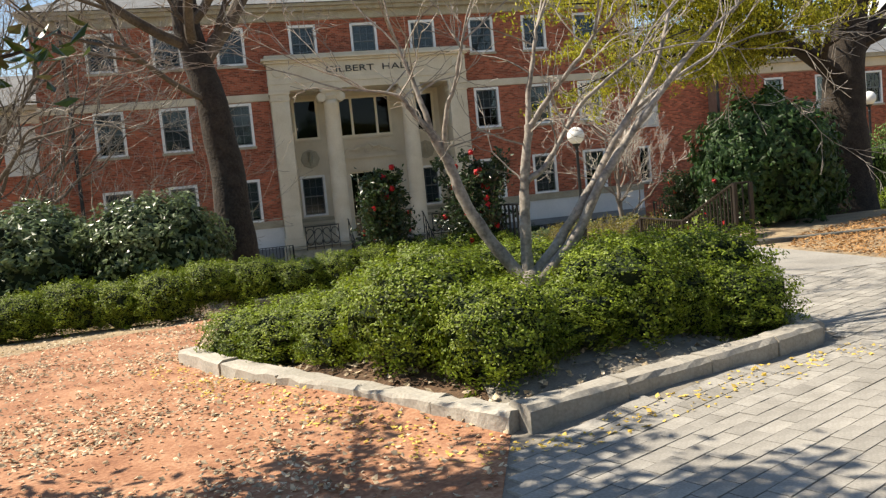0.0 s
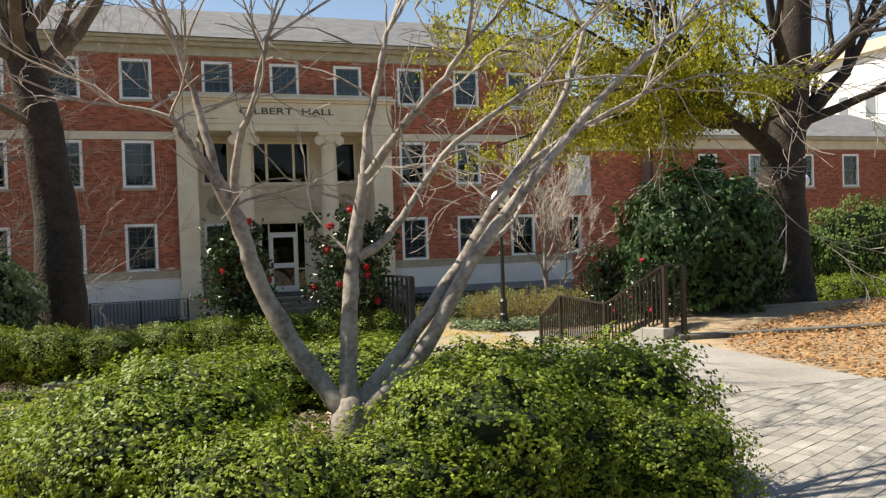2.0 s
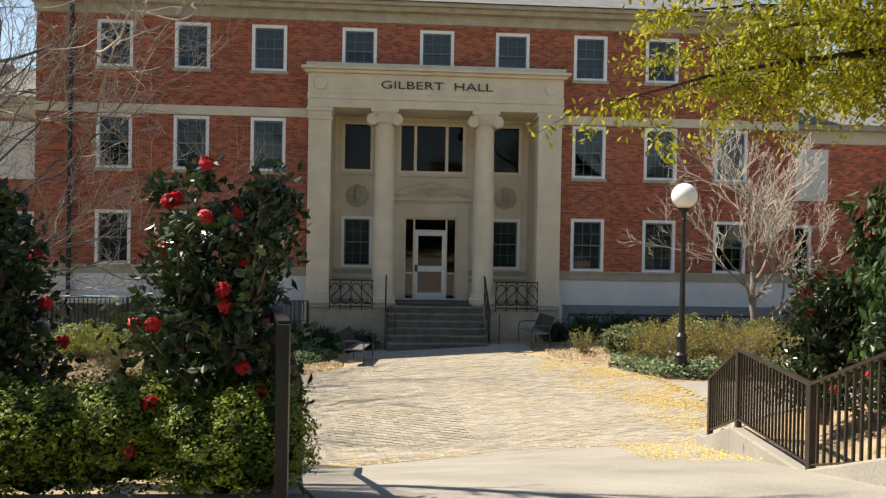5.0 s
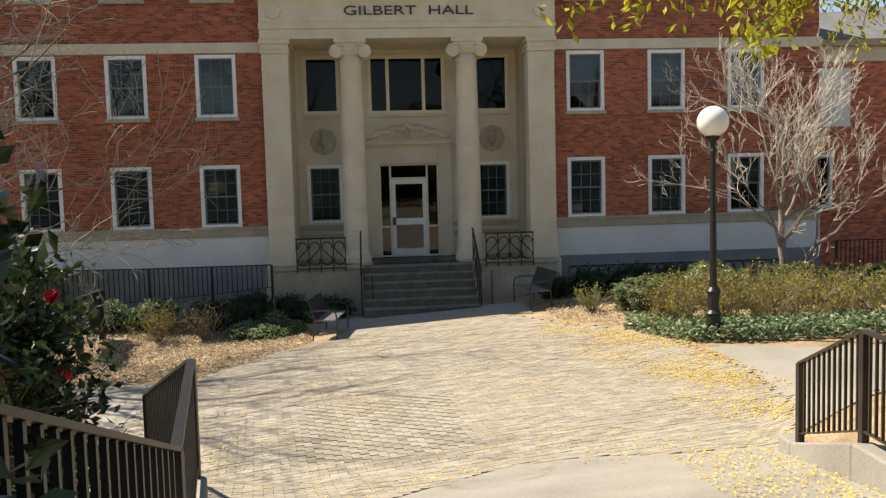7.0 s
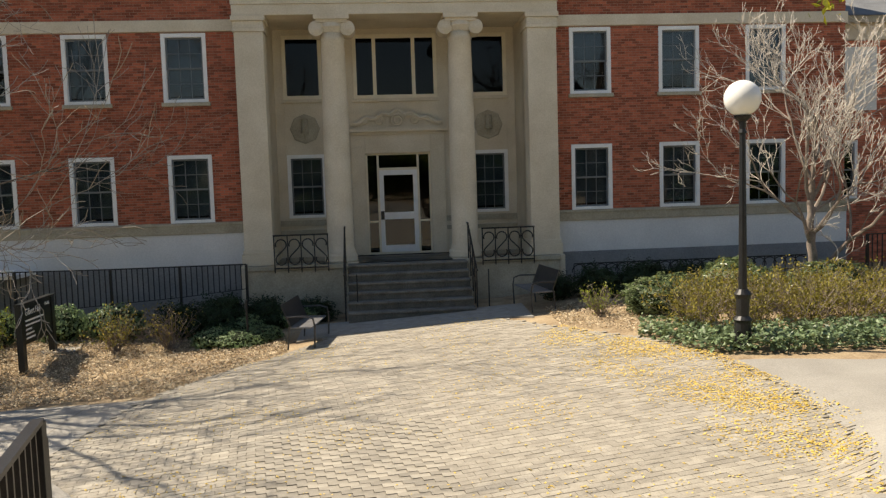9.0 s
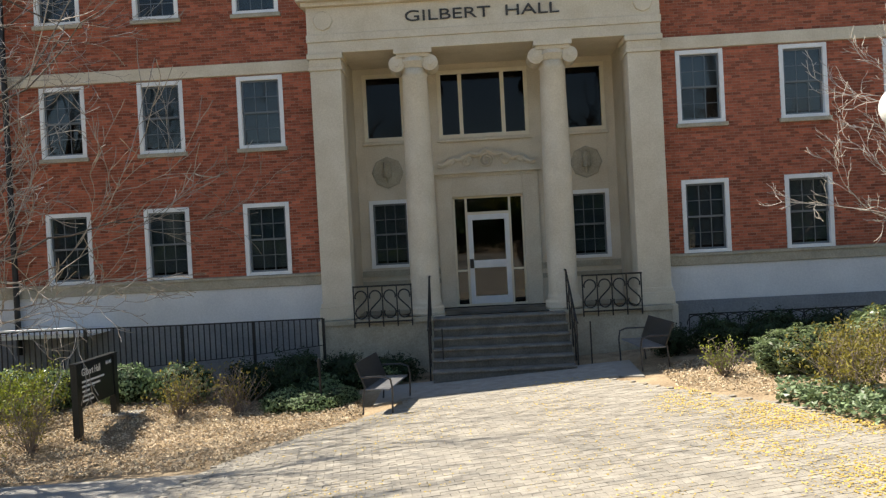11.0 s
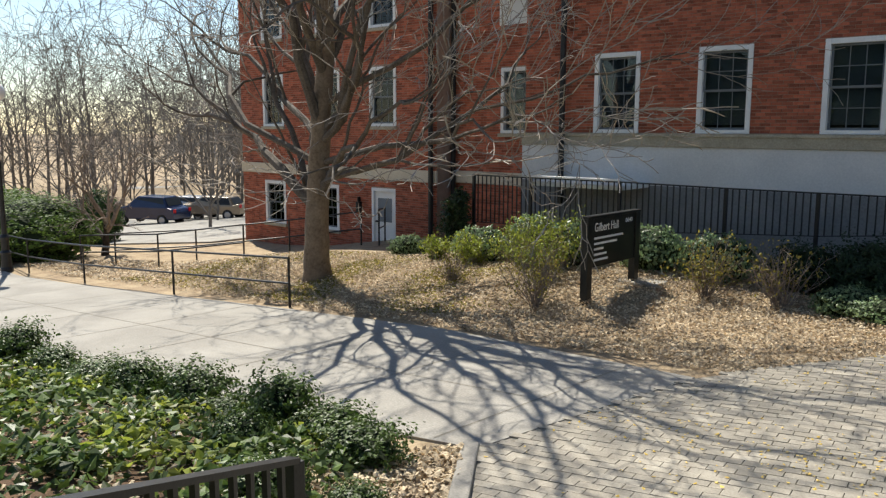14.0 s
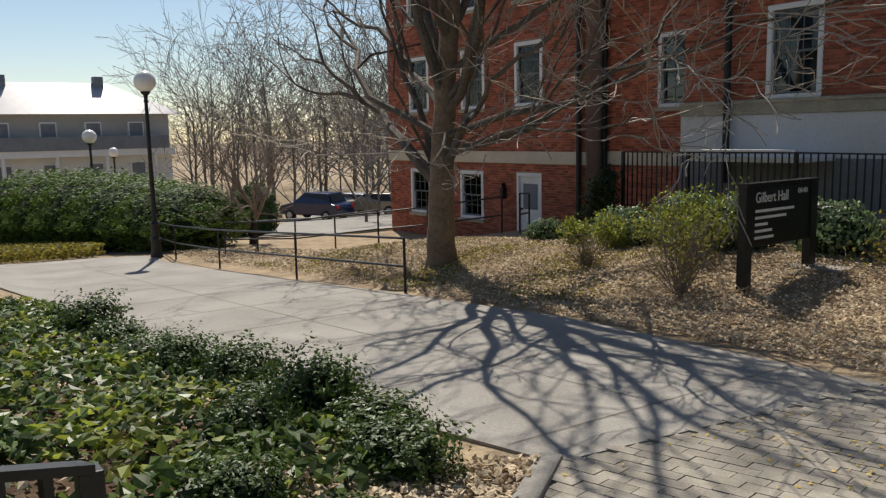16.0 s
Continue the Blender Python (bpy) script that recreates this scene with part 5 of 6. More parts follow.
def crape():
    """A pale many-stemmed small tree; stems fan out across and upward from one short bole."""
    bx, by = 3.10, 6.95
    t = thing("crape_myrtle", "bare pale-barked many-stemmed small tree among box bushes", "tree", (bx, by, land(bx, by)))
    r = Vector((0.95, -0.31, 0))
    f = Vector((0.31, 0.95, 0))
    rnd = random.Random(5)
    twigs = Geo()

    def stem(pts, r0, r1, shoots=3, ln=0.85, first=1.0):
        P = [r * a + f * b + Vector((0, 0, c)) for a, b, c in pts]
        fine = []
        for i in range(len(P) - 1):
            p0, p1, p2, p3 = P[max(i - 1, 0)], P[i], P[i + 1], P[min(i + 2, len(P) - 1)]
            for k in range(5):
                u = k / 5
                q = 0.5 * ((2 * p1) + (p2 - p0) * u + (2 * p0 - 5 * p1 + 4 * p2 - p3) * u * u + (3 * p1 - p0 - 3 * p2 + p3) * u ** 3)
                fine.append(q + Vector((rnd.gauss(0, 0.004), rnd.gauss(0, 0.004), 0)))
        fine.append(P[-1])
        n = len(fine)
        radii = [(r0 + (r1 - r0) * i / (n - 1)) * (1 + 0.07 * math.sin(i * 1.9 + r0 * 90)) for i in range(n)]
        radii[0] *= first
        g = Geo()
        g.tube(fine, radii, 12 if r0 > 0.03 else 8, cap=False)
        part("stem", g, BARK_PALE, t, smooth=True)
        end = (fine[-1] - fine[-3]).normalized()
        for _ in range(shoots):
            d = end + Vector((rnd.gauss(0, 0.35), rnd.gauss(0, 0.35), rnd.gauss(0.1, 0.25)))
            grow(twigs, fine[-1], d, ln * rnd.uniform(0.8, 1.2), r1 * 0.75, 5, rnd, (2, 2), 0.5, 0.02, 0.14, 0.70, None, 1, 0.003)
        for _ in range(3):
            grow(twigs, fine[rnd.randint(n // 2, n - 2)], r * rnd.uniform(-1, 1) + f * rnd.uniform(-1, 1) + Vector((0, 0, 0.5)), 0.45, 0.010, 2, rnd, (2, 2), 0.6, 0.04, 0.15, 0.7, None, 1, 0.003)

    bole = Geo().tube([(0.0, 0, -0.12), (-0.01, 0, 0.0), (-0.02, 0, 0.10), (-0.02, 0, 0.2), (-0.01, 0.01, 0.30), (0.0, 0.02, 0.38)], [0.19, 0.145, 0.125, 0.115, 0.08, 0.02], 16)
    part("trunk", bole, BARK_PALE, t, smooth=True)
    stem([(-0.04, 0, 0.22), (-0.26, 0.04, 0.51), (-0.50, 0.08, 0.93), (-0.63, 0.10, 1.32), (-0.74, 0.12, 1.56)], 0.060, 0.040, 0)
    stem([(-0.73, 0.12, 1.54), (-0.87, 0.12, 1.73), (-0.99, 0.12, 1.90), (-1.25, 0.10, 1.97)], 0.026, 0.013, 3, 0.8)
    stem([(-0.73, 0.12, 1.54), (-0.80, 0.16, 1.80), (-0.86, 0.20, 2.01), (-0.96, 0.20, 2.32)], 0.030, 0.014, 3)
    stem([(-0.64, 0.10, 1.40), (-0.59, 0.05, 1.73), (-0.50, 0.02, 1.94), (-0.41, 0, 2.28)], 0.026, 0.013, 3)
    stem([(-0.03, 0, 0.26), (-0.02, 0.05, 0.69), (0.01, 0.10, 1.05), (0.09, 0.15, 1.55)], 0.055, 0.036, 0)
    stem([(0.09, 0.15, 1.52), (0.11, 0.20, 1.81), (0.18, 0.25, 2.10), (0.24, 0.30, 2.39)], 0.030, 0.014, 3)
    stem([(0.08, 0.15, 1.50), (0.32, 0.10, 1.81), (0.52, 0.05, 2.02), (0.68, 0, 2.22)], 0.030, 0.014, 3)
    stem([(0.03, 0.10, 1.08), (0.18, 0.16, 1.17), (0.32, 0.25, 1.35), (0.62, 0.40, 1.74), (1.15, 0.60, 2.11)], 0.030, 0.014, 3, 1.0, 1.3)
    stem([(-0.01, 0.00, 0.24), (0.25, 0.08, 0.54), (0.60, 0.20, 1.00), (0.90, 0.40, 1.45), (1.32, 0.75, 2.02), (1.52, 0.95, 2.53)], 0.052, 0.015, 3)
    stem([(0.02, -0.02, 0.20), (0.40, 0.05, 0.57), (0.66, 0.14, 1.02), (1.12, 0.38, 1.56), (1.70, 0.75, 2.16), (2.15, 1.0, 2.50)], 0.054, 0.016, 4, 1.0)
    stem([(0.98, 0.46, 1.55), (1.35, 0.80, 1.80), (1.95, 1.15, 2.12)], 0.024, 0.013, 3, 1.0)
    stem([(0.62, 0.21, 1.03), (0.84, 0.70, 1.14), (1.0, 1.2, 1.24), (1.12, 1.6, 1.36), (1.18, 1.8, 1.50)], 0.022, 0.010, 4, 0.65)
    part("crown", twigs, BARK_PALE, t)


crape()


def limb_tree(name, label, at, trunk, limbs, bark, seed, depth=5, top_mat=None, radius=0.3, flare=1.35, shrink=0.66, spread=0.55, up=0.02, twig_mat=None, thin=0.004, split=(2, 2), side=2, bend=0.10, fine_mat=None):
    """Trunk through points relative to the base; limbs: height share, direction, length."""
    rnd = random.Random(seed)
    t = thing(name, label, "tree", at)
    P = [Vector(p) for p in trunk]
    n = len(P)
    g = Geo()
    fine, rad = [], []
    for i in range(n - 1):
        for k in range(4):
            fine.append(P[i].lerp(P[i + 1], k / 4) + Vector((rnd.gauss(0, 0.012), rnd.gauss(0, 0.012), 0)))
    fine.append(P[-1])
    for i in range(len(fine)):
        u = i / (len(fine) - 1)
        rad.append(radius * (1 - 0.45 * u) * (1 + (flare - 1) * math.exp(-u * 14)))
    g.tube(fine, rad, 14, cap=False)
    part("trunk", g, bark, t, smooth=True)
    tips, b = [], Geo()
    tw = Geo() if fine_mat else None
    for share, d, ln, rr in limbs:
        k = min(len(fine) - 1, int(share * (len(fine) - 1)))
        grow(b, fine[k], d, ln, rr, depth, rnd, split, spread, up, bend, shrink, tips, side, thin, tw)
    part("crown", b, twig_mat or bark, t)
    if fine_mat:
        part("outer_crown", tw, fine_mat, t, "pale thin outer twigs")
    return t, tips


zb = land(-6.9, 29.0)
limb_tree("oak_tree", "bare brown-barked tree with spreading limbs in leaf litter", (-6.9, 29.0, zb - 0.05), [(0, 0, -0.2), (0.02, 0, 0.6), (0.06, 0.0, 1.5), (0.12, 0.02, 2.4), (0.2, 0.0, 3.2), (0.3, 0.1, 4.4), (0.35, 0.1, 5.6)],
          [(0.34, (-0.85, -0.4, 0.55), 2.7, 0.125), (0.38, (0.80, 0.0, 0.60), 2.5, 0.085), (0.54, (-0.75, 0.4, 0.6), 2.6, 0.09), (0.6, (0.85, -0.25, 0.5), 2.8, 0.085), (0.82, (0.4, 0.5, 0.85), 2.5, 0.08), (1.0, (0.15, -0.2, 1.0), 2.6, 0.10), (1.0, (-0.3, 0.1, 0.9), 2.5, 0.09), (0.44, (0.92, -0.3, 0.35), 2.6, 0.06), (0.37, (-0.97, 0.05, 0.25), 2.9, 0.085), (0.66, (0.9, 0.2, 0.55), 2.7, 0.08), (0.8, (0.8, -0.5, 0.6), 2.6, 0.07), (0.46, (0.93, 0.25, 0.42), 3.5, 0.07), (0.54, (0.93, 0.35, 0.45), 3.6, 0.07), (0.62, (0.92, 0.1, 0.50), 3.6, 0.07), (0.74, (0.9, 0.3, 0.60), 3.5, 0.07), (0.5, (-0.9, -0.5, 0.45), 4.0, 0.08), (0.62, (-0.9, 0.1, 0.6), 4.0, 0.08), (0.6, (-0.5, 0.3, 1.0), 3.0, 0.11), (0.66, (0.1, -0.5, 1.0), 3.0, 0.11), (1.0, (0.3, -0.1, 1.0), 3.7, 0.10), (1.0, (-0.25, -0.3, 1.0), 3.7, 0.10), (1.0, (0.4, 0.1, 0.95), 3.5, 0.09), (1.0, (0.4, -0.45, 0.85), 3.5, 0.09), (0.9, (-0.5, 0.3, 0.9), 3.4, 0.09), (0.9, (0.1, 0.5, 1.0), 3.5, 0.09), (0.8, (0.5, -0.7, 0.9), 3.5, 0.09)], BARK_BROWN, 21, 6, radius=0.27, twig_mat=BARK_LIMB, shrink=0.72, side=1, bend=0.17, fine_mat=BARK_TWIG, thin=0.006, up=0.045)
limb_tree("oak_tree", "tall dark rough-barked tree behind the hedges", (0.81, 15.3, land(0.81, 15.3) - 0.1), [(0, 0, -0.3), (-0.02, 0, 1.2), (-0.05, 0, 2.6), (-0.2, 0, 3.9), (-0.45, 0.1, 5.2), (-0.6, 0.1, 7.0)],
          [(0.70, (0.75, 0.1, 0.85), 2.0, 0.15), (0.75, (-0.9, -0.3, 0.35), 2.2, 0.10), (0.8, (0.6, -0.6, 0.6), 2.0, 0.09), (0.9, (-0.5, 0.4, 0.9), 2.2, 0.12), (1.0, (0.2, -0.3, 1.0), 2.2, 0.14), (0.6, (-0.8, -0.7, 0.2), 1.8, 0.06), (0.76, (-0.1, -0.95, 0.5), 1.9, 0.10), (0.9, (-0.3, -0.9, 0.7), 1.9, 0.10)], BARK_DARK, 22, 5, radius=0.36, twig_mat=BARK_LIMB, fine_mat=BARK_TWIG)
RT = (16.9, 19.0)
_t, _tips = limb_tree("oak_tree", "massive dark-barked tree with long overhanging limbs", (*RT, land(*RT) - 0.1), [(0, 0, -0.3), (-0.05, 0, 1.4), (-0.1, 0, 3.0), (0.0, 0, 4.4), (0.3, 0, 5.8), (0.5, 0, 8.0)],
          [(0.58, (-0.95, -0.15, 0.42), 3.2, 0.26), (0.62, (0.7, 0.1, 0.8), 2.4, 0.24), (0.7, (-0.6, -0.5, 0.8), 2.6, 0.2), (0.8, (0.3, -0.7, 0.6), 2.4, 0.16), (0.75, (-0.75, 0.3, 0.55), 2.5, 0.15), (1.0, (0, 0, 1), 2.5, 0.2), (0.66, (0.9, -0.4, 0.35), 2.6, 0.14)], BARK_DARK, 23, 5, radius=0.7, twig_mat=BARK_DARK)
limb_tree("ornamental_tree", "small bare pale-twigged tree against the brick front", (15.9, 30.4, -1.5), [(0, 0, -0.1), (0.02, 0, 0.9), (-0.04, 0, 1.8), (-0.02, 0, 2.8)],
          [(0.12, (0.22, -0.1, 1.0), 1.5, 0.07), (0.55, (-0.6, -0.3, 0.8), 1.15, 0.045), (0.6, (0.7, -0.3, 0.55), 1.2, 0.045), (0.65, (0.2, -0.8, 0.7), 1.1, 0.04), (0.7, (-0.85, 0.2, 0.65), 1.2, 0.045), (0.75, (0.6, 0.5, 0.8), 1.2, 0.045), (0.85, (-0.5, -0.4, 0.95), 1.3, 0.05), (0.9, (0.5, -0.2, 1.0), 1.3, 0.05), (1.0, (0.05, -0.2, 1.0), 1.4, 0.055), (1.0, (-0.3, 0.4, 1.0), 1.4, 0.05), (1.0, (0.35, 0.3, 1.0), 1.4, 0.05), (0.8, (0.9, 0.0, 0.6), 1.2, 0.04)], TWIG, 24, 6, radius=0.12, shrink=0.72, spread=0.6, up=0.07, twig_mat=TWIG, split=(2, 2), side=1, thin=0.005, bend=0.12, fine_mat=BARK_WHITE)
limb_tree("ornamental_tree", "small bare dark tree by the car park", (-18.9, 30.4, land(-18.9, 30.4)), [(0, 0, -0.2), (0.1, 0, 0.5), (0.2, 0, 1.0)],
          [(0.6, (-0.6, -0.3, 0.8), 1.2, 0.08), (0.8, (0.6, 0.2, 0.8), 1.2, 0.08), (1.0, (0.2, -0.4, 1.0), 1.2, 0.07), (1.0, (-0.2, 0.5, 1.0), 1.2, 0.07), (0.9, (0.9, -0.3, 0.5), 1.2, 0.06)], BARK_DARK, 25, 5, radius=0.13, twig_mat=TWIG, shrink=0.75)
# bare woods beyond the car park and behind the hedges
for i, (x, y, h) in enumerate(((-28, 40, 7.5), (-33, 47, 9), (-40, 52, 11), (-24, 44, 9), (-27, 50, 10), (-48, 58, 13), (-36, 60, 12), (-52, 48, 11), (-60, 64, 13), (-46, 70, 13), (-19.5, 39.5, 5.5), (-66, 50, 12), (-72, 72, 13), (-56, 82, 14))):
    k = h / 9
    limb_tree("bare_tree", "slender bare grey tree in the woods beyond the car park", (x, y, land(x, y) - 0.2), [(0, 0, -0.3), (0.1, 0, 1.3 * k), (0.1, 0.1, 2.7 * k), (0.2, 0, 4.4 * k)],
              [(0.3, (-0.6, -0.4, 0.8), 2.7 * k, 0.06), (0.45, (0.6, 0.3, 0.8), 2.7 * k, 0.06), (0.6, (0.3, -0.6, 0.9), 2.6 * k, 0.05), (0.75, (-0.5, 0.5, 0.9), 2.6 * k, 0.05), (1.0, (0.1, 0, 1), 2.8 * k, 0.06), (0.9, (0.6, -0.2, 0.8), 2.4 * k, 0.05)], FAR_BARK, 40 + i, 4, radius=0.10 * k, thin=0.014, shrink=0.78, side=1, spread=0.7)

_rw = random.Random(77)
_trees = [o for o in bpy.data.objects if o.name.startswith("bare_tree")]
for i in range(120):
    d = _rw.uniform(26, 95)
    a = radians(_rw.uniform(100, 158) if i % 3 else _rw.uniform(128, 160))
    x, y = -6 + d * math.cos(a) * 1.25, 26 + d * math.sin(a) * 0.95 + 4
    if x > -19 or (x > -58 and 0.40 < (y - 20.1) / (5.25 - x) < 0.60) or (x < -52 and y < 44):
        continue
    s = _rw.uniform(0.8, 1.25) * (1.25 if d > 60 else 1.0)
    copy_thing(_trees[i % len(_trees)], pose(x, y, land(x, y) - 0.2, 0, 0, _rw.uniform(0, 360)) @ Matrix.Diagonal((s, s, s, 1)))
for i, (x, y, s) in enumerate(((-26.0, 33.6, 0.62), (-60, 110, 3.0), (36, 60, 3.2), (46, 48, 2.6), (52, 40, 2.4), (44, 34, 1.6))):
    plant("evergreen_tree", "dark evergreen mass in the distance", "tree", BIG, pose(x, y, land(x, y) - 0.3, 0, 0, i * 67) @ Matrix.Diagonal((s * 0.9, s * 0.9, s * 1.3, 1)), "distant evergreens")

# Unseen trees added behind the start, to darken window reflections and horizon light.
for i, (x, y, s) in enumerate(((-24, -14, 2.6), (-14, -18, 2.9), (-4, -22, 3.0), (5, -18, 2.6), (13, -23, 3.1), (22, -17, 2.7), (31, -12, 2.8), (40, -4, 2.8))):
    plant("evergreen_tree", "broad evergreen tree added out of view to darken window reflections", "tree", BIG, pose(x, y, land(x, y) - 0.3, 0, 0, i * 41) @ Matrix.Diagonal((s, s, s * 1.1, 1)), "trees behind the terrace")


def magnolia():
    """An evergreen at the terrace's west side; its lowest leaves hang into view."""
    rnd = random.Random(61)
    t = thing("magnolia", "dark large-leaved evergreen tree beside the mulch", "tree", (-1.55, 5.35, 0.0))
    wood, lv = Geo(), Geo()
    wood.tube([(0, 0, -0.2), (0.05, 0, 1.5), (0.2, 0, 3.2), (0.4, 0, 5.2)], [0.14, 0.11, 0.08, 0.03], 10)
    for i in range(46):
        z = rnd.uniform(2.25, 5.4)
        a = rnd.uniform(0, 6.28)
        ln = rnd.uniform(0.8, 2.3) * (1.25 - 0.12 * z)
        pts, _ = tube_run(wood, (0.15, 0, z), (math.cos(a), 0.55 * math.sin(a), 0.15), ln, 0.03, 0.008, rnd, 0.1, 0.0, 5, 5)
        for p in pts[2:]:
            for k in range(26):
                q = p + Vector((rnd.gauss(0, 0.16), rnd.gauss(0, 0.16), rnd.gauss(0, 0.13)))
                s = rnd.uniform(0.05, 0.075)
                lv.leaf(q, Vector((rnd.gauss(0, 0.7), rnd.gauss(0, 0.7), 1)).normalized(), (rnd.uniform(-1, 1), rnd.uniform(-1, 1), -0.3), s, s * 2.6)
    part("trunk", wood, BARK_DARK, t)
    part("foliage", lv, GLOSS_LEAF, t)


magnolia()


def overhang():
    """Drooping sprays of yellow-green leaves on the big tree's low limbs, above the walk."""
    t = thing("leafy_limb", "overhanging limb with drooping yellow-green leaves", "tree limb", (16.6, 18.9, 3.1))
    o = Vector((16.6, 18.9, 3.1))
    rnd = random.Random(31)
    wood, leaves = Geo(), Geo()
    runs = [((8.3, 17.3, 3.3), 0.05), ((9.5, 15.2, 4.0), 0.05), ((10.2, 18.4, 4.4), 0.06), ((9.0, 16.4, 5.4), 0.05), ((7.6, 16.0, 4.9), 0.05), ((11.8, 16.6, 3.7), 0.05), ((12.5, 19.6, 4.0), 0.05), ((8.6, 18.6, 5.9), 0.05), ((11.2, 14.6, 5.4), 0.05), ((13.0, 14.8, 4.4), 0.05), ((6.9, 14.6, 5.6), 0.04), ((14.0, 20.6, 4.4), 0.04), ((9.8, 17.6, 3.6), 0.04), ((8.0, 15.2, 6.4), 0.04), ((10.6, 16.2, 5.0), 0.04), ((9.2, 18.2, 4.6), 0.04), ((12.4, 17.6, 5.2), 0.04), ((7.2, 17.2, 5.6), 0.04), ((10.8, 13.4, 6.2), 0.04), ((11.0, 20.6, 3.8), 0.04), ((12.3, 21.2, 4.1), 0.04), ((13.4, 20.2, 3.9), 0.04), ((11.6, 19.4, 4.6), 0.04), ((10.2, 21.4, 4.8), 0.04)]
    for end, r in runs:
        e = Vector(end) - o
        start = Vector((-1.4 - 0.6 * rnd.random(), -0.1, 0.9))
        mid = start.lerp(e, 0.5) + Vector((0, 0, 0.9))
        pts = [(start.lerp(mid, u / 6)).lerp(mid.lerp(e, u / 6), u / 6) for u in range(7)]
        wood.tube(pts, [r * (1.3 - 0.17 * i) for i in range(7)], 6, cap=False)
        for i in range(2, 7):
            for _ in range(7):
                d = Vector((rnd.gauss(0, 1), rnd.gauss(0, 1), rnd.uniform(-0.7, 0.35))).normalized()
                ln = rnd.uniform(0.45, 1.25)
                tw, _d = tube_run(wood, pts[i], d, ln, 0.008, 0.003, rnd, 0.12, -0.07, 5, 3)
                for k in range(48):
                    q = tw[rnd.randint(1, 5)] + Vector((rnd.gauss(0, 0.09), rnd.gauss(0, 0.09), rnd.gauss(-0.05, 0.08)))
                    s = rnd.uniform(0.034, 0.058)
                    leaves.leaf(q, Vector((rnd.gauss(0, 1), rnd.gauss(0, 1), rnd.gauss(0, 1))).normalized(), Vector((rnd.uniform(-1, 1), rnd.uniform(-1, 1), -1)), s, s * 2.1)
    part("crown", wood, BARK_DARK, t)
    part("foliage", leaves, YELLOW_LEAF, t, "yellow-green small leaves")


overhang()


def camellia(x, y, z, h, w, seed, flowers, label):
    rnd = random.Random(seed)
    c = thing("camellia", label, "shrub", (x, y, z))
    wood, leaves = Geo(), Geo()
    for i in range(9):
        d = Vector((rnd.gauss(0, 0.12), rnd.gauss(0, 0.12), 1))
        pts, _ = tube_run(wood, (rnd.uniform(-0.06, 0.06), rnd.uniform(-0.06, 0.06), -0.05), d, h * rnd.uniform(0.7, 0.95), 0.018, 0.005, rnd, 0.06, 0.06, 6, 5)
        for p in pts[1:]:
            for _ in range(5):
                dd = Vector((rnd.gauss(0, 1), rnd.gauss(0, 1), rnd.uniform(0, 0.8))).normalized()
                tw, _ = tube_run(wood, p, dd, w * (1.4 - 1.15 * p.z / h) * rnd.uniform(0.25, 0.95), 0.006, 0.003, rnd, 0.1, 0.05, 3, 3)
                for k in range(22):
                    q = tw[rnd.randint(1, 3)] + Vector((rnd.gauss(0, 0.05), rnd.gauss(0, 0.05), rnd.gauss(0, 0.05)))
                    s = rnd.uniform(0.032, 0.05)
                    leaves.leaf(q, Vector((rnd.gauss(0, 1), rnd.gauss(0, 1), rnd.uniform(0.0, 1.2))).normalized(), Vector((rnd.uniform(-1, 1), rnd.uniform(-1, 1), 0.3)), s, s * 1.9)
    part("stem_clump", wood, BARK_BROWN, c)
    part("foliage", leaves, CAMELLIA_LEAF, c, "dark glossy leaves")
    for i in range(flowers):
        a, u = rnd.uniform(0, 6.28), rnd.uniform(0.15, 1.0)
        rr = w * (1.2 - 0.95 * u) * rnd.uniform(0.75, 1.0)
        q = Vector((rr * math.cos(a), rr * math.sin(a), h * u))
        f = Geo()
        for k in range(16):
            dd = Vector((rnd.gauss(0, 1), rnd.gauss(0, 1), rnd.gauss(0, 1))).normalized()
            f.leaf(q + dd * 0.034, (dd + Vector((0, 0, 0.3))).normalized(), (rnd.uniform(-1, 1), rnd.uniform(-1, 1), 1), 0.07, 0.075)
        part("flower", f, RED, c, "open red bloom")


camellia(3.12, 12.95, 0.1, 1.8, 0.58, 1, 14, "dark glossy camellia with scattered red blooms")
camellia(4.38, 12.85, 0.1, 1.95, 0.62, 2, 26, "dark glossy camellia covered with red blooms")
camellia(3.5, 16.4, land(3.5, 16.4), 2.15, 0.66, 3, 5, "dark glossy camellia with a few red blooms")
camellia(10.35, 16.6, -0.35, 1.75, 0.65, 4, 8, "dark camellia with red blooms behind the fence")
camellia(9.9, 14.4, 0.1, 1.0, 0.5, 6, 4, "low dark camellia with red blooms behind the fence")
camellia(-6.6, 33.0, land(-6.6, 33.0), 1.6, 0.45, 7, 0, "open leafy shrub beside the wing")


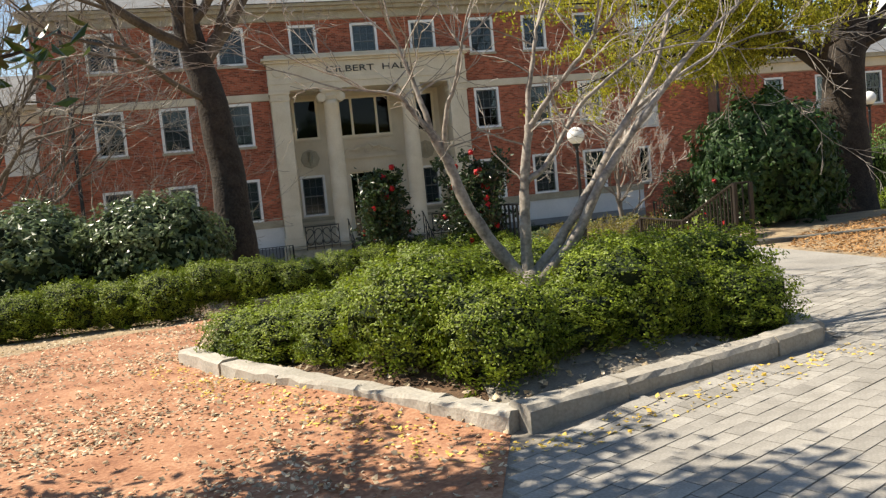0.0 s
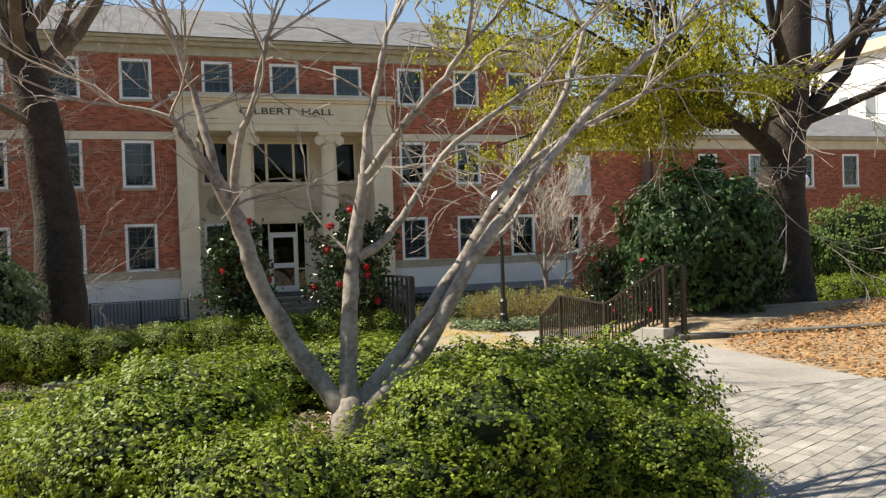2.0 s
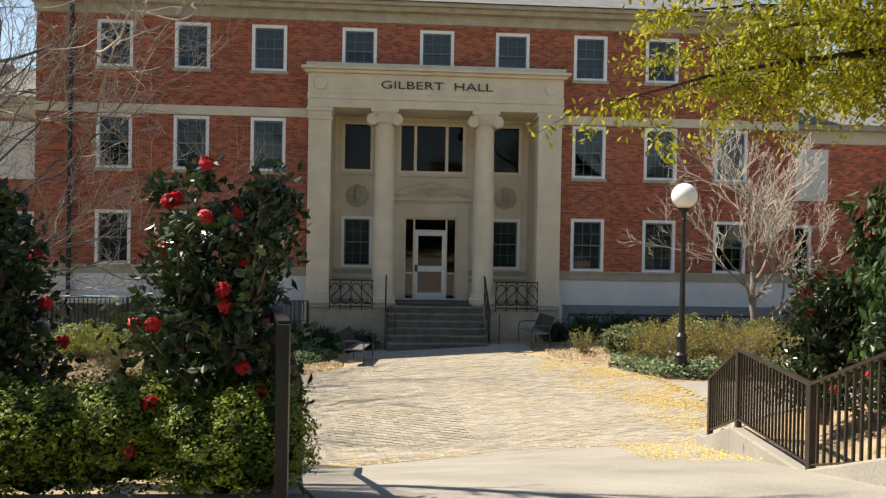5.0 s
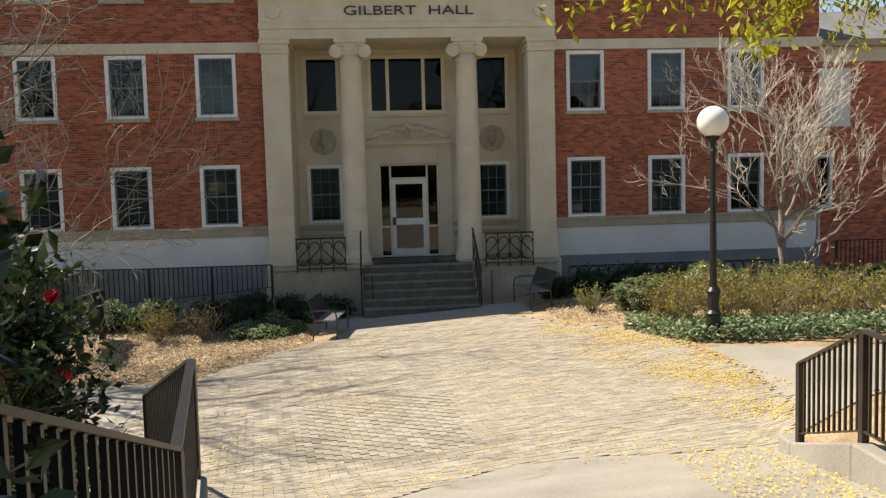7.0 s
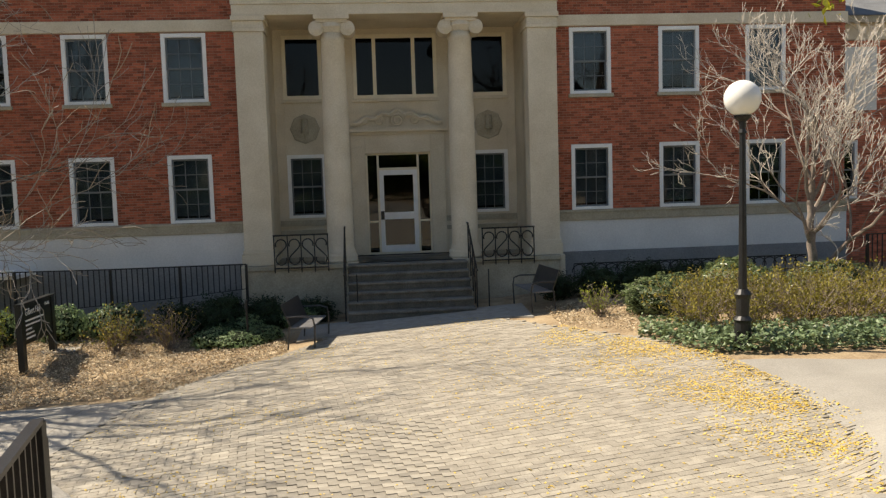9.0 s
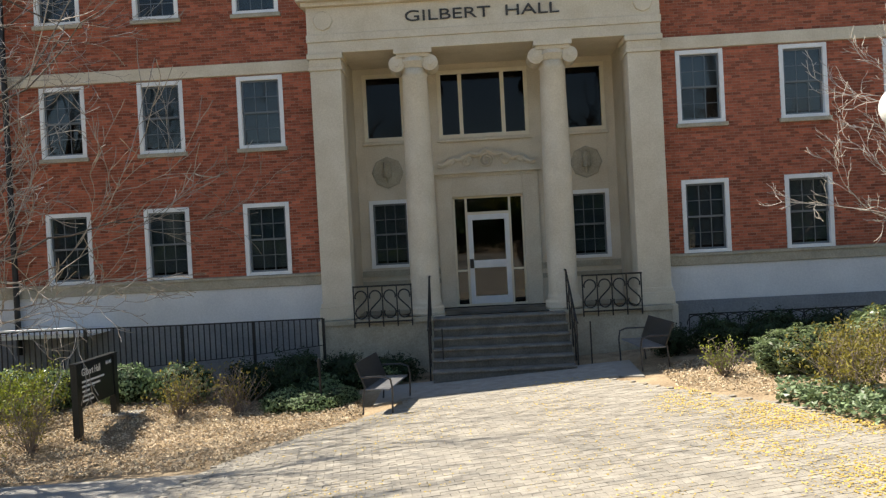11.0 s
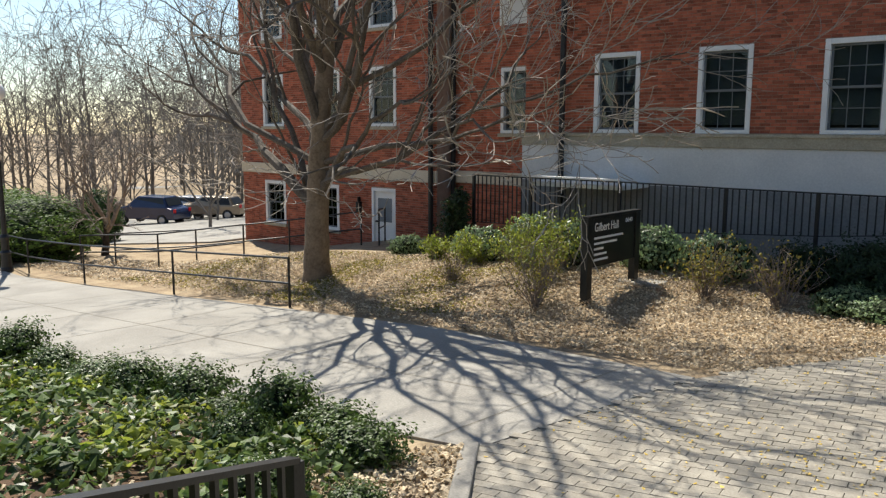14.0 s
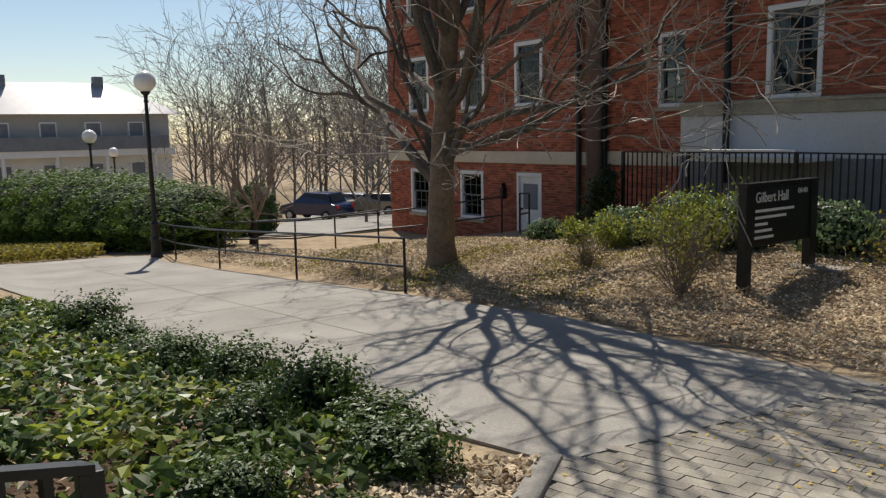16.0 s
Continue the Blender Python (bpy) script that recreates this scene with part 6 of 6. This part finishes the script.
def twig_shrub(x, y, h, w, seed, mat, label, leaves=900, size=0.03):
    rnd = random.Random(seed)
    s = thing("twiggy_shrub", label, "shrub", (x, y, land(x, y)), group="shrubs in the beds")
    wood, lv = Geo(), Geo()
    n = 46
    for i in range(n):
        d = Vector((rnd.gauss(0, 0.55) * w / h, rnd.gauss(0, 0.55) * w / h, 1))
        pts, _ = tube_run(wood, (rnd.gauss(0, 0.06 * w), rnd.gauss(0, 0.06 * w), -0.04), d, h * rnd.uniform(0.7, 1.15), 0.008, 0.003, rnd, 0.13, 0.02, 5, 3)
        for p in pts[2:]:
            tw, _ = tube_run(wood, p, Vector((rnd.gauss(0, 1), rnd.gauss(0, 1), 0.7)), h * 0.25, 0.004, 0.002, rnd, 0.15, 0.05, 2, 3)
            for k in range(max(1, leaves // (n * 4))):
                q = tw[rnd.randint(1, 2)] + Vector((rnd.gauss(0, 0.04), rnd.gauss(0, 0.04), rnd.gauss(0, 0.04)))
                z = size * rnd.uniform(0.7, 1.3)
                lv.leaf(q, Vector((rnd.gauss(0, 1), rnd.gauss(0, 1), rnd.gauss(0.4, 1))).normalized(), (rnd.uniform(-1, 1), rnd.uniform(-1, 1), 1), z, z * 1.8)
    part("stem_clump", wood, TWIG, s)
    part("foliage", lv, mat, s)
    return s


twig_shrub(1.65, 31.0, 0.95, 0.85, 51, OLIVE_LEAF, "dense twiggy olive shrub in the leaf bed", 500)
twig_shrub(0.6, 30.7, 0.85, 0.7, 52, OLIVE_LEAF, "sparse twiggy shrub with olive leaves", 800)
twig_shrub(-1.3, 28.75, 0.95, 0.6, 53, OLIVE_LEAF, "upright twiggy shrub beside the sign", 700)
twig_shrub(-3.6, 29.4, 0.5, 0.5, 54, OLIVE_LEAF, "small bare shrub in the leaf litter", 150)
for i, (x, y, h) in enumerate(((-2.1, 30.0, 0.85), (-3.0, 30.8, 0.9), (-2.3, 31.0, 0.95), (-4.3, 30.9, 0.6), (-5.6, 31.2, 0.5))):
    twig_shrub(x, y, h, h * 0.95, 85 + i, LIME_LEAF, "yellow-green leafy shrub in the leaf bed", 1500, 0.034)
LOWG = bush_kind(12, 2600, 0.75, 0.6, 0.34, 0.045, leafy("mid_green_leaf", (0.10, 0.17, 0.07), (0.25, 0.33, 0.16), 0.4, 0.35), rough=0.35, lumps=5, inner=0.7)
for i, (x, y, s, sz) in enumerate(((3.2, 30.9, 0.8, 0.65), (2.6, 31.2, 0.75, 0.75), (3.7, 31.3, 0.6, 0.6), (-1.0, 31.9, 0.95, 1.3), (0.2, 32.1, 0.9, 1.3), (-2.4, 31.6, 1.0, 1.4), (-3.5, 31.9, 1.1, 1.5), (-4.6, 31.5, 0.9, 1.2), (-7.0, 31.8, 0.6, 0.8), (3.0, 32.6, 0.9, 0.8), (4.2, 33.0, 0.8, 0.8))):
    plant("low_shrub", "low leafy green shrub in front of the iron fence", "shrub", LOWG, pose(x, y, land(x, y) - 0.05, 0, 0, i * 50) @ Matrix.Diagonal((s, s, sz, 1)), "low shrubs by the fence")
for i in range(11):
    x, y = 11.9 + (i % 6) * 0.95 + 0.3 * (i // 6), 26.9 + 1.3 * (i // 6) + 0.15 * math.sin(i * 3)
    twig_shrub(x, y, 0.98, 0.9, 60 + i, OLIVE_LEAF, "yellow-olive twiggy shrub round the lamp post", 1300, 0.032)
twig_shrub(10.9, 29.9, 0.65, 0.6, 75, LIME_LEAF, "small lime-leaved shrub beside the bench", 500)
for i, (x, y, s) in enumerate(((12.2, 29.6, 1.0), (14.0, 30.2, 1.2), (16.2, 30.0, 1.1), (18.2, 29.6, 1.1))):
    plant("low_shrub", "dark shrub at the foot of the front wall", "shrub", LAUREL[i % 2], pose(x, y, land(x, y) - 0.1, 0, 0, i * 90) @ Matrix.Diagonal((0.8 * s, 0.7 * s, 0.5 * s, 1)), "shrubs at the wall")
SCRUB = [bush_kind(k, 3600, 0.5, 0.5, 0.42, 0.036, leafy("scrub_leaf", (0.03, 0.065, 0.012), (0.10, 0.15, 0.03), 0.45, 0.3, 0.5), rough=0.75, lumps=3.2, inner=0.5, core=0.6) for k in (14, 15)]
for i, (x, y, s) in enumerate(((1.15, 22.75, 0.62), (0.55, 22.95, 0.5), (-0.1, 22.85, 0.6), (-0.7, 22.7, 0.45), (-1.3, 22.75, 0.62), (-2.0, 22.5, 0.5), (-2.8, 22.45, 0.6), (-3.7, 22.35, 0.5), (-4.6, 22.3, 0.6), (1.9, 22.0, 0.38), (1.5, 21.6, 0.45), (0.4, 22.1, 0.4), (-5.6, 22.3, 0.55), (2.3, 21.0, 0.35))):
    plant("box_bush", "small dark green bush at the edge of the ivy", "bush", SCRUB[i % 2], pose(x, y, land(x, y) - 0.05, 0, 0, i * 77) @ Matrix.Diagonal((s * (1.3 + 0.3 * (i % 2)), s * 1.35, s * (0.85 + 0.22 * (i % 3)), 1)), "bushes edging the ivy")


def scatter(name, label, category, poly, count, mat, size, seed, lift=0.02, flat=0.25, tall=0.0, dens=None):
    """Leaves strewn over the land inside an outline."""
    rnd = random.Random(seed)
    g = Geo()
    xs, ys = [p[0] for p in poly], [p[1] for p in poly]
    made = tries = 0
    while made < count and tries < count * 20:
        tries += 1
        x, y = rnd.uniform(min(xs), max(xs)), rnd.uniform(min(ys), max(ys))
        if not inside(x, y, poly) or (dens and rnd.random() > dens(x, y)):
            continue
        made += 1
        s = size * rnd.uniform(0.6, 1.4)
        n = Vector((rnd.gauss(0, flat), rnd.gauss(0, flat), 1)).normalized()
        g.leaf((x, y, land(x, y) + lift + tall * rnd.random()), n, (rnd.uniform(-1, 1), rnd.uniform(-1, 1), 0.01), s, s * 1.4)
    return tagged(part(name, g, mat), label, category, kind="stuff")


def clump(x, y, k=0.6, t=0.0):
    return max(0.0, min(1.0, (noise.noise((x * k, y * k, 5)) + 0.5 + t) ** 2))


# Added dark sheet: shade in the gaps between the ivy leaves.
drape("ivy_soil", [(1.0, 23.0), (2.6, 20.9), (3.7, 17.4), (-1, 16.5), (-6, 19.5), (-8, 22.4), (-4, 22.5)], 0.035, SHADED_MULCH, label="dark ground sheet under the ivy for its shaded gaps", category="ground")
scatter("ivy", "broad green ivy leaves covering the sloping bed", "ground cover", [(1.0, 23.0), (2.9, 20.4), (3.9, 17.5), (-1, 16.5), (-6, 19.5), (-8, 22.4)], 19000, IVY_LEAF, 0.07, 1, 0.05, 0.75, 0.17, lambda x, y: 0.1 + clump(x, y, 1.3))
scatter("fallen_leaves", "dry tan leaves caught among the ivy", "fallen leaves", [(1.0, 23.0), (2.9, 20.4), (3.9, 17.5), (-1, 16.5), (-6, 19.5), (-8, 22.4)], 6000, TAN, 0.042, 16, 0.05, 0.7, 0.10)
scatter("ivy", "yellow-green ivy shoots among the darker leaves", "ground cover", [(1.0, 23.0), (2.9, 20.4), (3.9, 17.5), (-1, 16.5), (-6, 19.5), (-8, 22.4)], 4500, LIME_LEAF, 0.06, 17, 0.08, 0.75, 0.16, lambda x, y: clump(x, y, 1.1, -0.1))
scatter("fallen_leaves", "dry tan leaves on the slope beside the forecourt", "fallen leaves", [(1.5, 23.65), (2.58, 22.15), (3.22, 20.9), (4.2, 17.4), (2.4, 19.5), (0.6, 22.4)], 13000, TAN, 0.042, 2, 0.035, 0.6, 0.05)
scatter("ivy", "green ivy at the foot of the olive shrubs", "ground cover", [(11.5, 25.6), (12.5, 25.2), (17.4, 25.3), (17.6, 26.8), (12.5, 26.6), (11.2, 28.2), (10.9, 27.4)], 7000, leafy("grey_ivy_leaf", (0.10, 0.15, 0.07), (0.22, 0.29, 0.15), 0.4, 0.2), 0.065, 3, 0.04, 0.6, 0.28)
scatter("fallen_leaves", "yellow fallen leaves drifting over the brick forecourt", "fallen leaves", [(7.5, 19.2), (10.3, 19.2), (11.8, 22), (11.6, 25.5), (9.9, 29.3), (8.0, 27)], 6500, GOLD, 0.025, 4, 0.042, 0.2, 0.01, lambda x, y: 0.02 + 0.98 * ease(9.7, 11.5, x + 0.12 * (y - 19)) * clump(x, y, 0.9, 0.2))
scatter("fallen_leaves", "thin yellow leaves on the brick forecourt", "fallen leaves", FORECOURT, 3200, GOLD, 0.024, 5, 0.042, 0.2, 0.01, lambda x, y: clump(x, y, 0.7, -0.05))
scatter("fallen_leaves", "yellow leaves heaped along the ramp's edge", "fallen leaves", [(8.3, 16.0), (9.5, 15.6), (10.2, 19.2), (8.8, 19.4)], 1100, GOLD, 0.023, 6, 0.05, 0.3, 0.02)
scatter("fallen_leaves", "dry tan leaf litter under the bare tree", "fallen leaves", [(-9, 27.6), (-2, 27.5), (2.4, 27.1), (4.3, 29.7), (4.0, 32), (-6, 32.5), (-10, 31)], 48000, TAN, 0.032, 7, 0.03, 0.7, 0.05)
scatter("fallen_leaves", "pale fallen leaves on the bark mulch", "fallen leaves", [(-6, 1.5), (0.6, 1.5), (2.2, 5.05), (0.1, 9), (0.2, 12), (-6, 11)], 17000, TAN, 0.029, 8, 0.042, 0.4, 0.02, lambda x, y: 0.2 + clump(x, y, 0.8))
scatter("fallen_leaves", "bark chips and tan leaves among the box bushes", "fallen leaves", [(0.3, 8.7), (2.25, 5.2), (4.95, 6.05), (4.8, 7.6), (3.2, 8.8)], 1600, TAN, 0.04, 9, 0.03, 0.5, 0.03)
scatter("fallen_leaves", "yellow leaves gathered along the granite kerb", "fallen leaves", [(0.0, 8.8), (2.1, 4.95), (2.3, 4.85), (5.2, 5.75), (5.3, 5.4), (2.3, 4.5), (1.7, 4.6), (-0.4, 8.6)], 600, GOLD, 0.026, 10, 0.045, 0.3, 0.015)
scatter("fallen_leaves", "orange-tan leaf drift beside the walk", "fallen leaves", [(8.9, 8.6), (9.2, 11.6), (10.5, 13.0), (16, 15.5), (22, 17), (20, 12), (12, 9)], 16000, leafy("orange_leaf", (0.25, 0.125, 0.05), (0.48, 0.28, 0.115), 0.8, 0.15, 0.3), 0.042, 12, 0.04, 0.4, 0.03)
scatter("dry_grass", "pale olive dry grass beside the footpath", "grass", [(-19.9, 26.2), (-20.4, 24.7), (-22, 23.5), (-32, 22), (-33, 26.8)], 16000, OLIVE_LEAF, 0.09, 14, 0.08, 1.8, 0.35)
scatter("fallen_leaves", "dry leaves in front of the planter wall", "fallen leaves", [(0.2, 9.3), (3.4, 9.1), (4.9, 10.4), (5.05, 11.9), (0.2, 11.9)], 2600, TAN, 0.034, 13, 0.045, 0.4, 0.02)
scatter("grass", "sparse olive-green grass among the leaf litter", "grass", [(-13, 27.8), (-5, 27.7), (-1.5, 28.2), (-2.5, 31), (-9, 31.5)], 9000, OLIVE_LEAF, 0.03, 18, 0.03, 1.2, 0.06, lambda x, y: clump(x, y, 0.7))
scatter("fallen_leaves", "tan leaves round the small lime shrub", "fallen leaves", [(9.9, 29.3), (11.2, 27.8), (12.0, 29.2), (11.6, 32.0), (10.0, 31.5)], 3000, TAN, 0.032, 19, 0.03, 0.6, 0.04)
scatter("fallen_leaves", "dry leaves strewn under the pipe railing", "fallen leaves", [(-9, 27.6), (-18.5, 27.6), (-17, 30), (-13, 31), (-9, 31.5)], 9000, TAN, 0.045, 15, 0.03, 0.55, 0.05, lambda x, y: 0.15 + clump(x, y, 0.6))


# ---- distance: house, cars, east wing ----
def far_house():
    h = thing("distant_house", "distant pale two-storey house with metal roof", "house", (-62, 34, -3.5))
    part("wall", Geo().box(-6, 0, -16, 8, -4, 5.6), SHADED_WALL, h)
    r = Geo()
    r.v += [(0.8, -17, 5.6), (0.8, 9, 5.6), (-7, 9, 5.6), (-7, -17, 5.6), (-2.5, -12, 8.1), (-2.5, 4, 8.1)]
    r.f += [(0, 1, 5, 4), (1, 2, 5), (2, 3, 4, 5), (3, 0, 4), (3, 2, 1, 0)]
    part("roof", r, CAR_SILVER, h, "silvery standing-seam metal roof")
    part("lower_storey", Geo().box(0, 0.25, -16, 8, -4, 2.4), PALE_WALL, h, "white-painted lower storey")
    part("balcony", Geo().box(0.25, 1.3, -15.5, 7.5, 2.9, 3.0).box(1.25, 1.3, -15.5, 7.5, 3.0, 3.9), BLIND, h, "dark balcony railing")
    for i in range(7):
        part("porch_column", Geo().lathe([(0.2, -1.5), (0.17, -1.3), (0.15, 2.4)], 10, (1.05, -15.2 + i * 3.6, 0)), TRIM, h)
    part("porch_band", Geo().box(0, 1.2, -16, 8, 2.4, 2.9), TRIM, h)
    for i in range(7):
        y = -14.5 + i * 3.2
        for z in (0.2, 3.3):
            w = part("window", Geo().box(0.002, 0.33, y, y + 1.2, z, z + 1.7), TRIM, h)
            part("pane", Geo().box(0.33, 0.36, y + 0.1, y + 1.1, z + 0.1, z + 1.6), BLIND, w, "dark grey panes")
    for y in (-13, -4, 3):
        part("chimney", Geo().box(-2.9, -2.1, y, y + 0.7, 6.5, 8.6), BLIND, h)


far_house()


def car(x, y, turn, paint, label, tall=1.0):
    c = thing("parked_car", label, "car", (x, y, land(x, y) + 0.07), turn, group="parked cars")
    prof = [(-2.2, 0.35), (-2.25, 0.75), (-2.1, 1.0), (-1.75, 1.05 * tall), (-1.45, 1.62 * tall), (0.35, 1.66 * tall), (1.1, 1.08 * tall), (2.05, 0.92), (2.25, 0.65), (2.2, 0.35)]
    g, n = Geo(), len(prof)
    for w, s in ((-0.9, 1), (0.9, 1)):
        for px, pz in prof:
            k = 0.80 if pz > 1.2 else 1.0
            g.v.append((px, w * k, pz))
    g.f += [tuple(reversed(range(n))), tuple(range(n, 2 * n))]
    for i in range(n):
        j = (i + 1) % n
        g.f.append((i, j, n + j, n + i))
    part("body", g, paint, c, bevel=0.06)
    for s in (-1, 1):
        gl = Geo()
        gl.v += [(-1.6, s * 0.885, 1.1 * tall), (0.95, s * 0.885, 1.1 * tall), (0.3, s * 0.755, 1.56 * tall), (-1.4, s * 0.755, 1.56 * tall)]
        gl.f += [(0, 1, 2, 3)]
        part("side_window", gl, SIGN_BLACK, c, "dark glass")
        for wx in (-1.4, 1.4):
            wheel = part("wheel", Geo().tube([(wx, s * 0.72, 0.33), (wx, s * 0.93, 0.33)], 0.34, 18), RUBBER, c)
            part("rim", Geo().tube([(wx, s * 0.925, 0.33), (wx, s * 0.945, 0.33)], [0.22, 0.18], 14), CAR_SILVER, wheel)
        part("tail_light", Geo().box(-2.27, -2.2, s * 0.78 - 0.1, s * 0.78 + 0.1, 0.78, 1.0), RED, c)
    rw = Geo()
    rw.v += [(-1.77, -0.7, 1.14 * tall), (-1.77, 0.7, 1.14 * tall), (-1.5, 0.62, 1.56 * tall), (-1.5, -0.62, 1.56 * tall)]
    rw.f += [(0, 1, 2, 3)]
    part("rear_window", rw, SIGN_BLACK, c, "dark glass")


car(-40.5, 43.9, 205, CAR_BLUE, "dark blue parked estate car in the car park", 1.05)
car(-43.5, 48.2, 205, CAR_SILVER, "silver parked car partly hidden by another", 0.95)
car(-39.5, 47.6, 212, CAR_TAN, "tan parked saloon car", 0.88)
car(-47.0, 41.0, 205, CAR_SILVER, "pale parked car behind shrubs", 0.9)


# recessed brick part east of the main block and the far east wing
east_holes = [(20.0, 21.05, 0.62, 2.4)]
simple_wing("wall_link_east", "red brick recessed wall east of the main block", 19.3, 24.5, 37.0, 5.9, east_holes, [(5.42, 5.9)], [])
_e = window_unit(1.05, 1.78)
_e.matrix_world = pose(20.0, 37.0, 0.62)
tagged(part("blank_panel", Geo().box(20.2, 21.6, 36.9, 36.98, 3.3, 5.2), PALE_WALL), "pale blank panel on the recessed brick wall", "panel", kind="structure")
ew = [(27.2, 28.3, 3.5, 5.1), (30.2, 31.3, 3.5, 5.1), (33.2, 34.3, 3.5, 5.1), (36.2, 37.3, 3.5, 5.1), (24.9, 25.9, 0.6, 2.3)]
simple_wing("wall_wing_east", "red brick east wing with pale top band", 24.5, 42.0, 36.2, 5.9, ew, [(5.45, 5.9)], [])
_f = window_unit(1.1, 1.7, blind=0.95)
for i, (a, b, c, d) in enumerate(ew):
    (copy_thing(_f, pose(a, 36.2, c)) if i else None)
_f.matrix_world = pose(ew[0][0], 36.2, ew[0][2])
downpipe(24.4, 36.0, -1.5, 6.0, "black downpipe in the east corner")


def white_building():
    h = thing("distant_building", "tall white building far beyond the big tree", "building", (64, 52, -2))
    part("wall", Geo().box(0, 24, 0, 20, -3, 19), PALE_WALL, h)
    part("roof", Geo().box(-0.6, 24.6, -0.6, 20.6, 19, 20), STONE, h)
    for i in range(6):
        for z in (3, 8, 13):
            w = part("window", Geo().box(1.6 + i * 3.7, 3.2 + i * 3.7, -0.08, 0.0, z, z + 2.6), TRIM, h)
            part("pane", Geo().box(1.75 + i * 3.7, 3.05 + i * 3.7, -0.1, -0.08, z + 0.15, z + 2.45), BLIND, w)
        for z in (3, 8, 13):
            w = part("window", Geo().box(-0.08, 0.0, 1.2 + i * 3.1, 2.6 + i * 3.1, z, z + 2.6), TRIM, h)
            part("pane", Geo().box(-0.1, -0.08, 1.35 + i * 3.1, 2.45 + i * 3.1, z + 0.15, z + 2.45), BLIND, w)


white_building()


# ---- single bricks and pavers ----
def single_bricks():
    h, w = (BH - JOINT) / 2, (BW - JOINT) / 2
    me = Geo().box(-w, w, -0.009, 0.004, -h, h).mesh("brick", BRICK_PIECE)
    for (x, y, z), parent in pieces_made:
        b = new("brick", me)
        b.parent = parent
        b.location = (x, y, z)


single_bricks()


def pavers(poly, parent_name, lift, long, wide, turn, pick, mat, single):
    """Running-bond pavers over the land; those in pick are single parts."""
    g = Geo()
    a = radians(turn)
    ca, sa = math.cos(a), math.sin(a)
    cx, cy = sum(p[0] for p in poly) / len(poly), sum(p[1] for p in poly) / len(poly)
    span = max(math.hypot(p[0] - cx, p[1] - cy) for p in poly) + 0.3
    me = Geo().box(-long / 2 + 0.0035, long / 2 - 0.0035, -wide / 2 + 0.0035, wide / 2 - 0.0035, -0.02, 0.0).mesh("paver", single)
    parent = bpy.data.objects[parent_name]
    rnd = random.Random(3)
    singles = 0
    rows, cols = int(span / wide) + 1, int(span / long) + 1
    for j in range(-rows, rows):
        for i in range(-cols, cols):
            u, v = (i + (0.5 if j % 2 else 0)) * long, j * wide
            x, y = cx + u * ca - v * sa, cy + u * sa + v * ca
            if not inside(x, y, poly):
                continue
            z = lift + rnd.uniform(-0.002, 0.003)
            if pick and pick[0] < x < pick[1] and pick[2] < y < pick[3] and singles < 300:
                o = new("paver", me)
                o.parent = parent
                o.matrix_local = pose(x, y, land(x, y) + z, 0, 0, turn)
                singles += 1
                continue
            k = len(g.v)
            for e in (0.0, -0.02):
                for du, dv in ((-1, -1), (1, -1), (1, 1), (-1, 1)):
                    pu, pv = du * (long / 2 - 0.0035), dv * (wide / 2 - 0.0035)
                    px, py = x + pu * ca - pv * sa, y + pu * sa + pv * ca
                    g.v.append((px, py, land(px, py) + z + e))
            g.f += [(k, k + 1, k + 2, k + 3), (k, k + 4, k + 5, k + 1), (k + 1, k + 5, k + 6, k + 2), (k + 2, k + 6, k + 7, k + 3), (k + 3, k + 7, k + 4, k)]
    tagged(part("pavers", g, mat, parent), kind="stuff")


pavers([(0.45, -4), (9.0, -4), (8.8, 4.0), (8.85, 8.9), (5.3, 8.9), (5.3, 5.8), (2.3, 4.85), (2.05, 4.75), (1.1, 2.2)], "terrace_paving", 0.045, 0.24, 0.12, 24, (2.4, 4.8, 2.0, 4.6), TERRACE, TERRACE_PIECE)
pavers(FORECOURT, "forecourt_paving", 0.036, 0.22, 0.11, 8, (4.6, 6.9, 21.0, 23.8), PAVER, PAVER_PIECE)
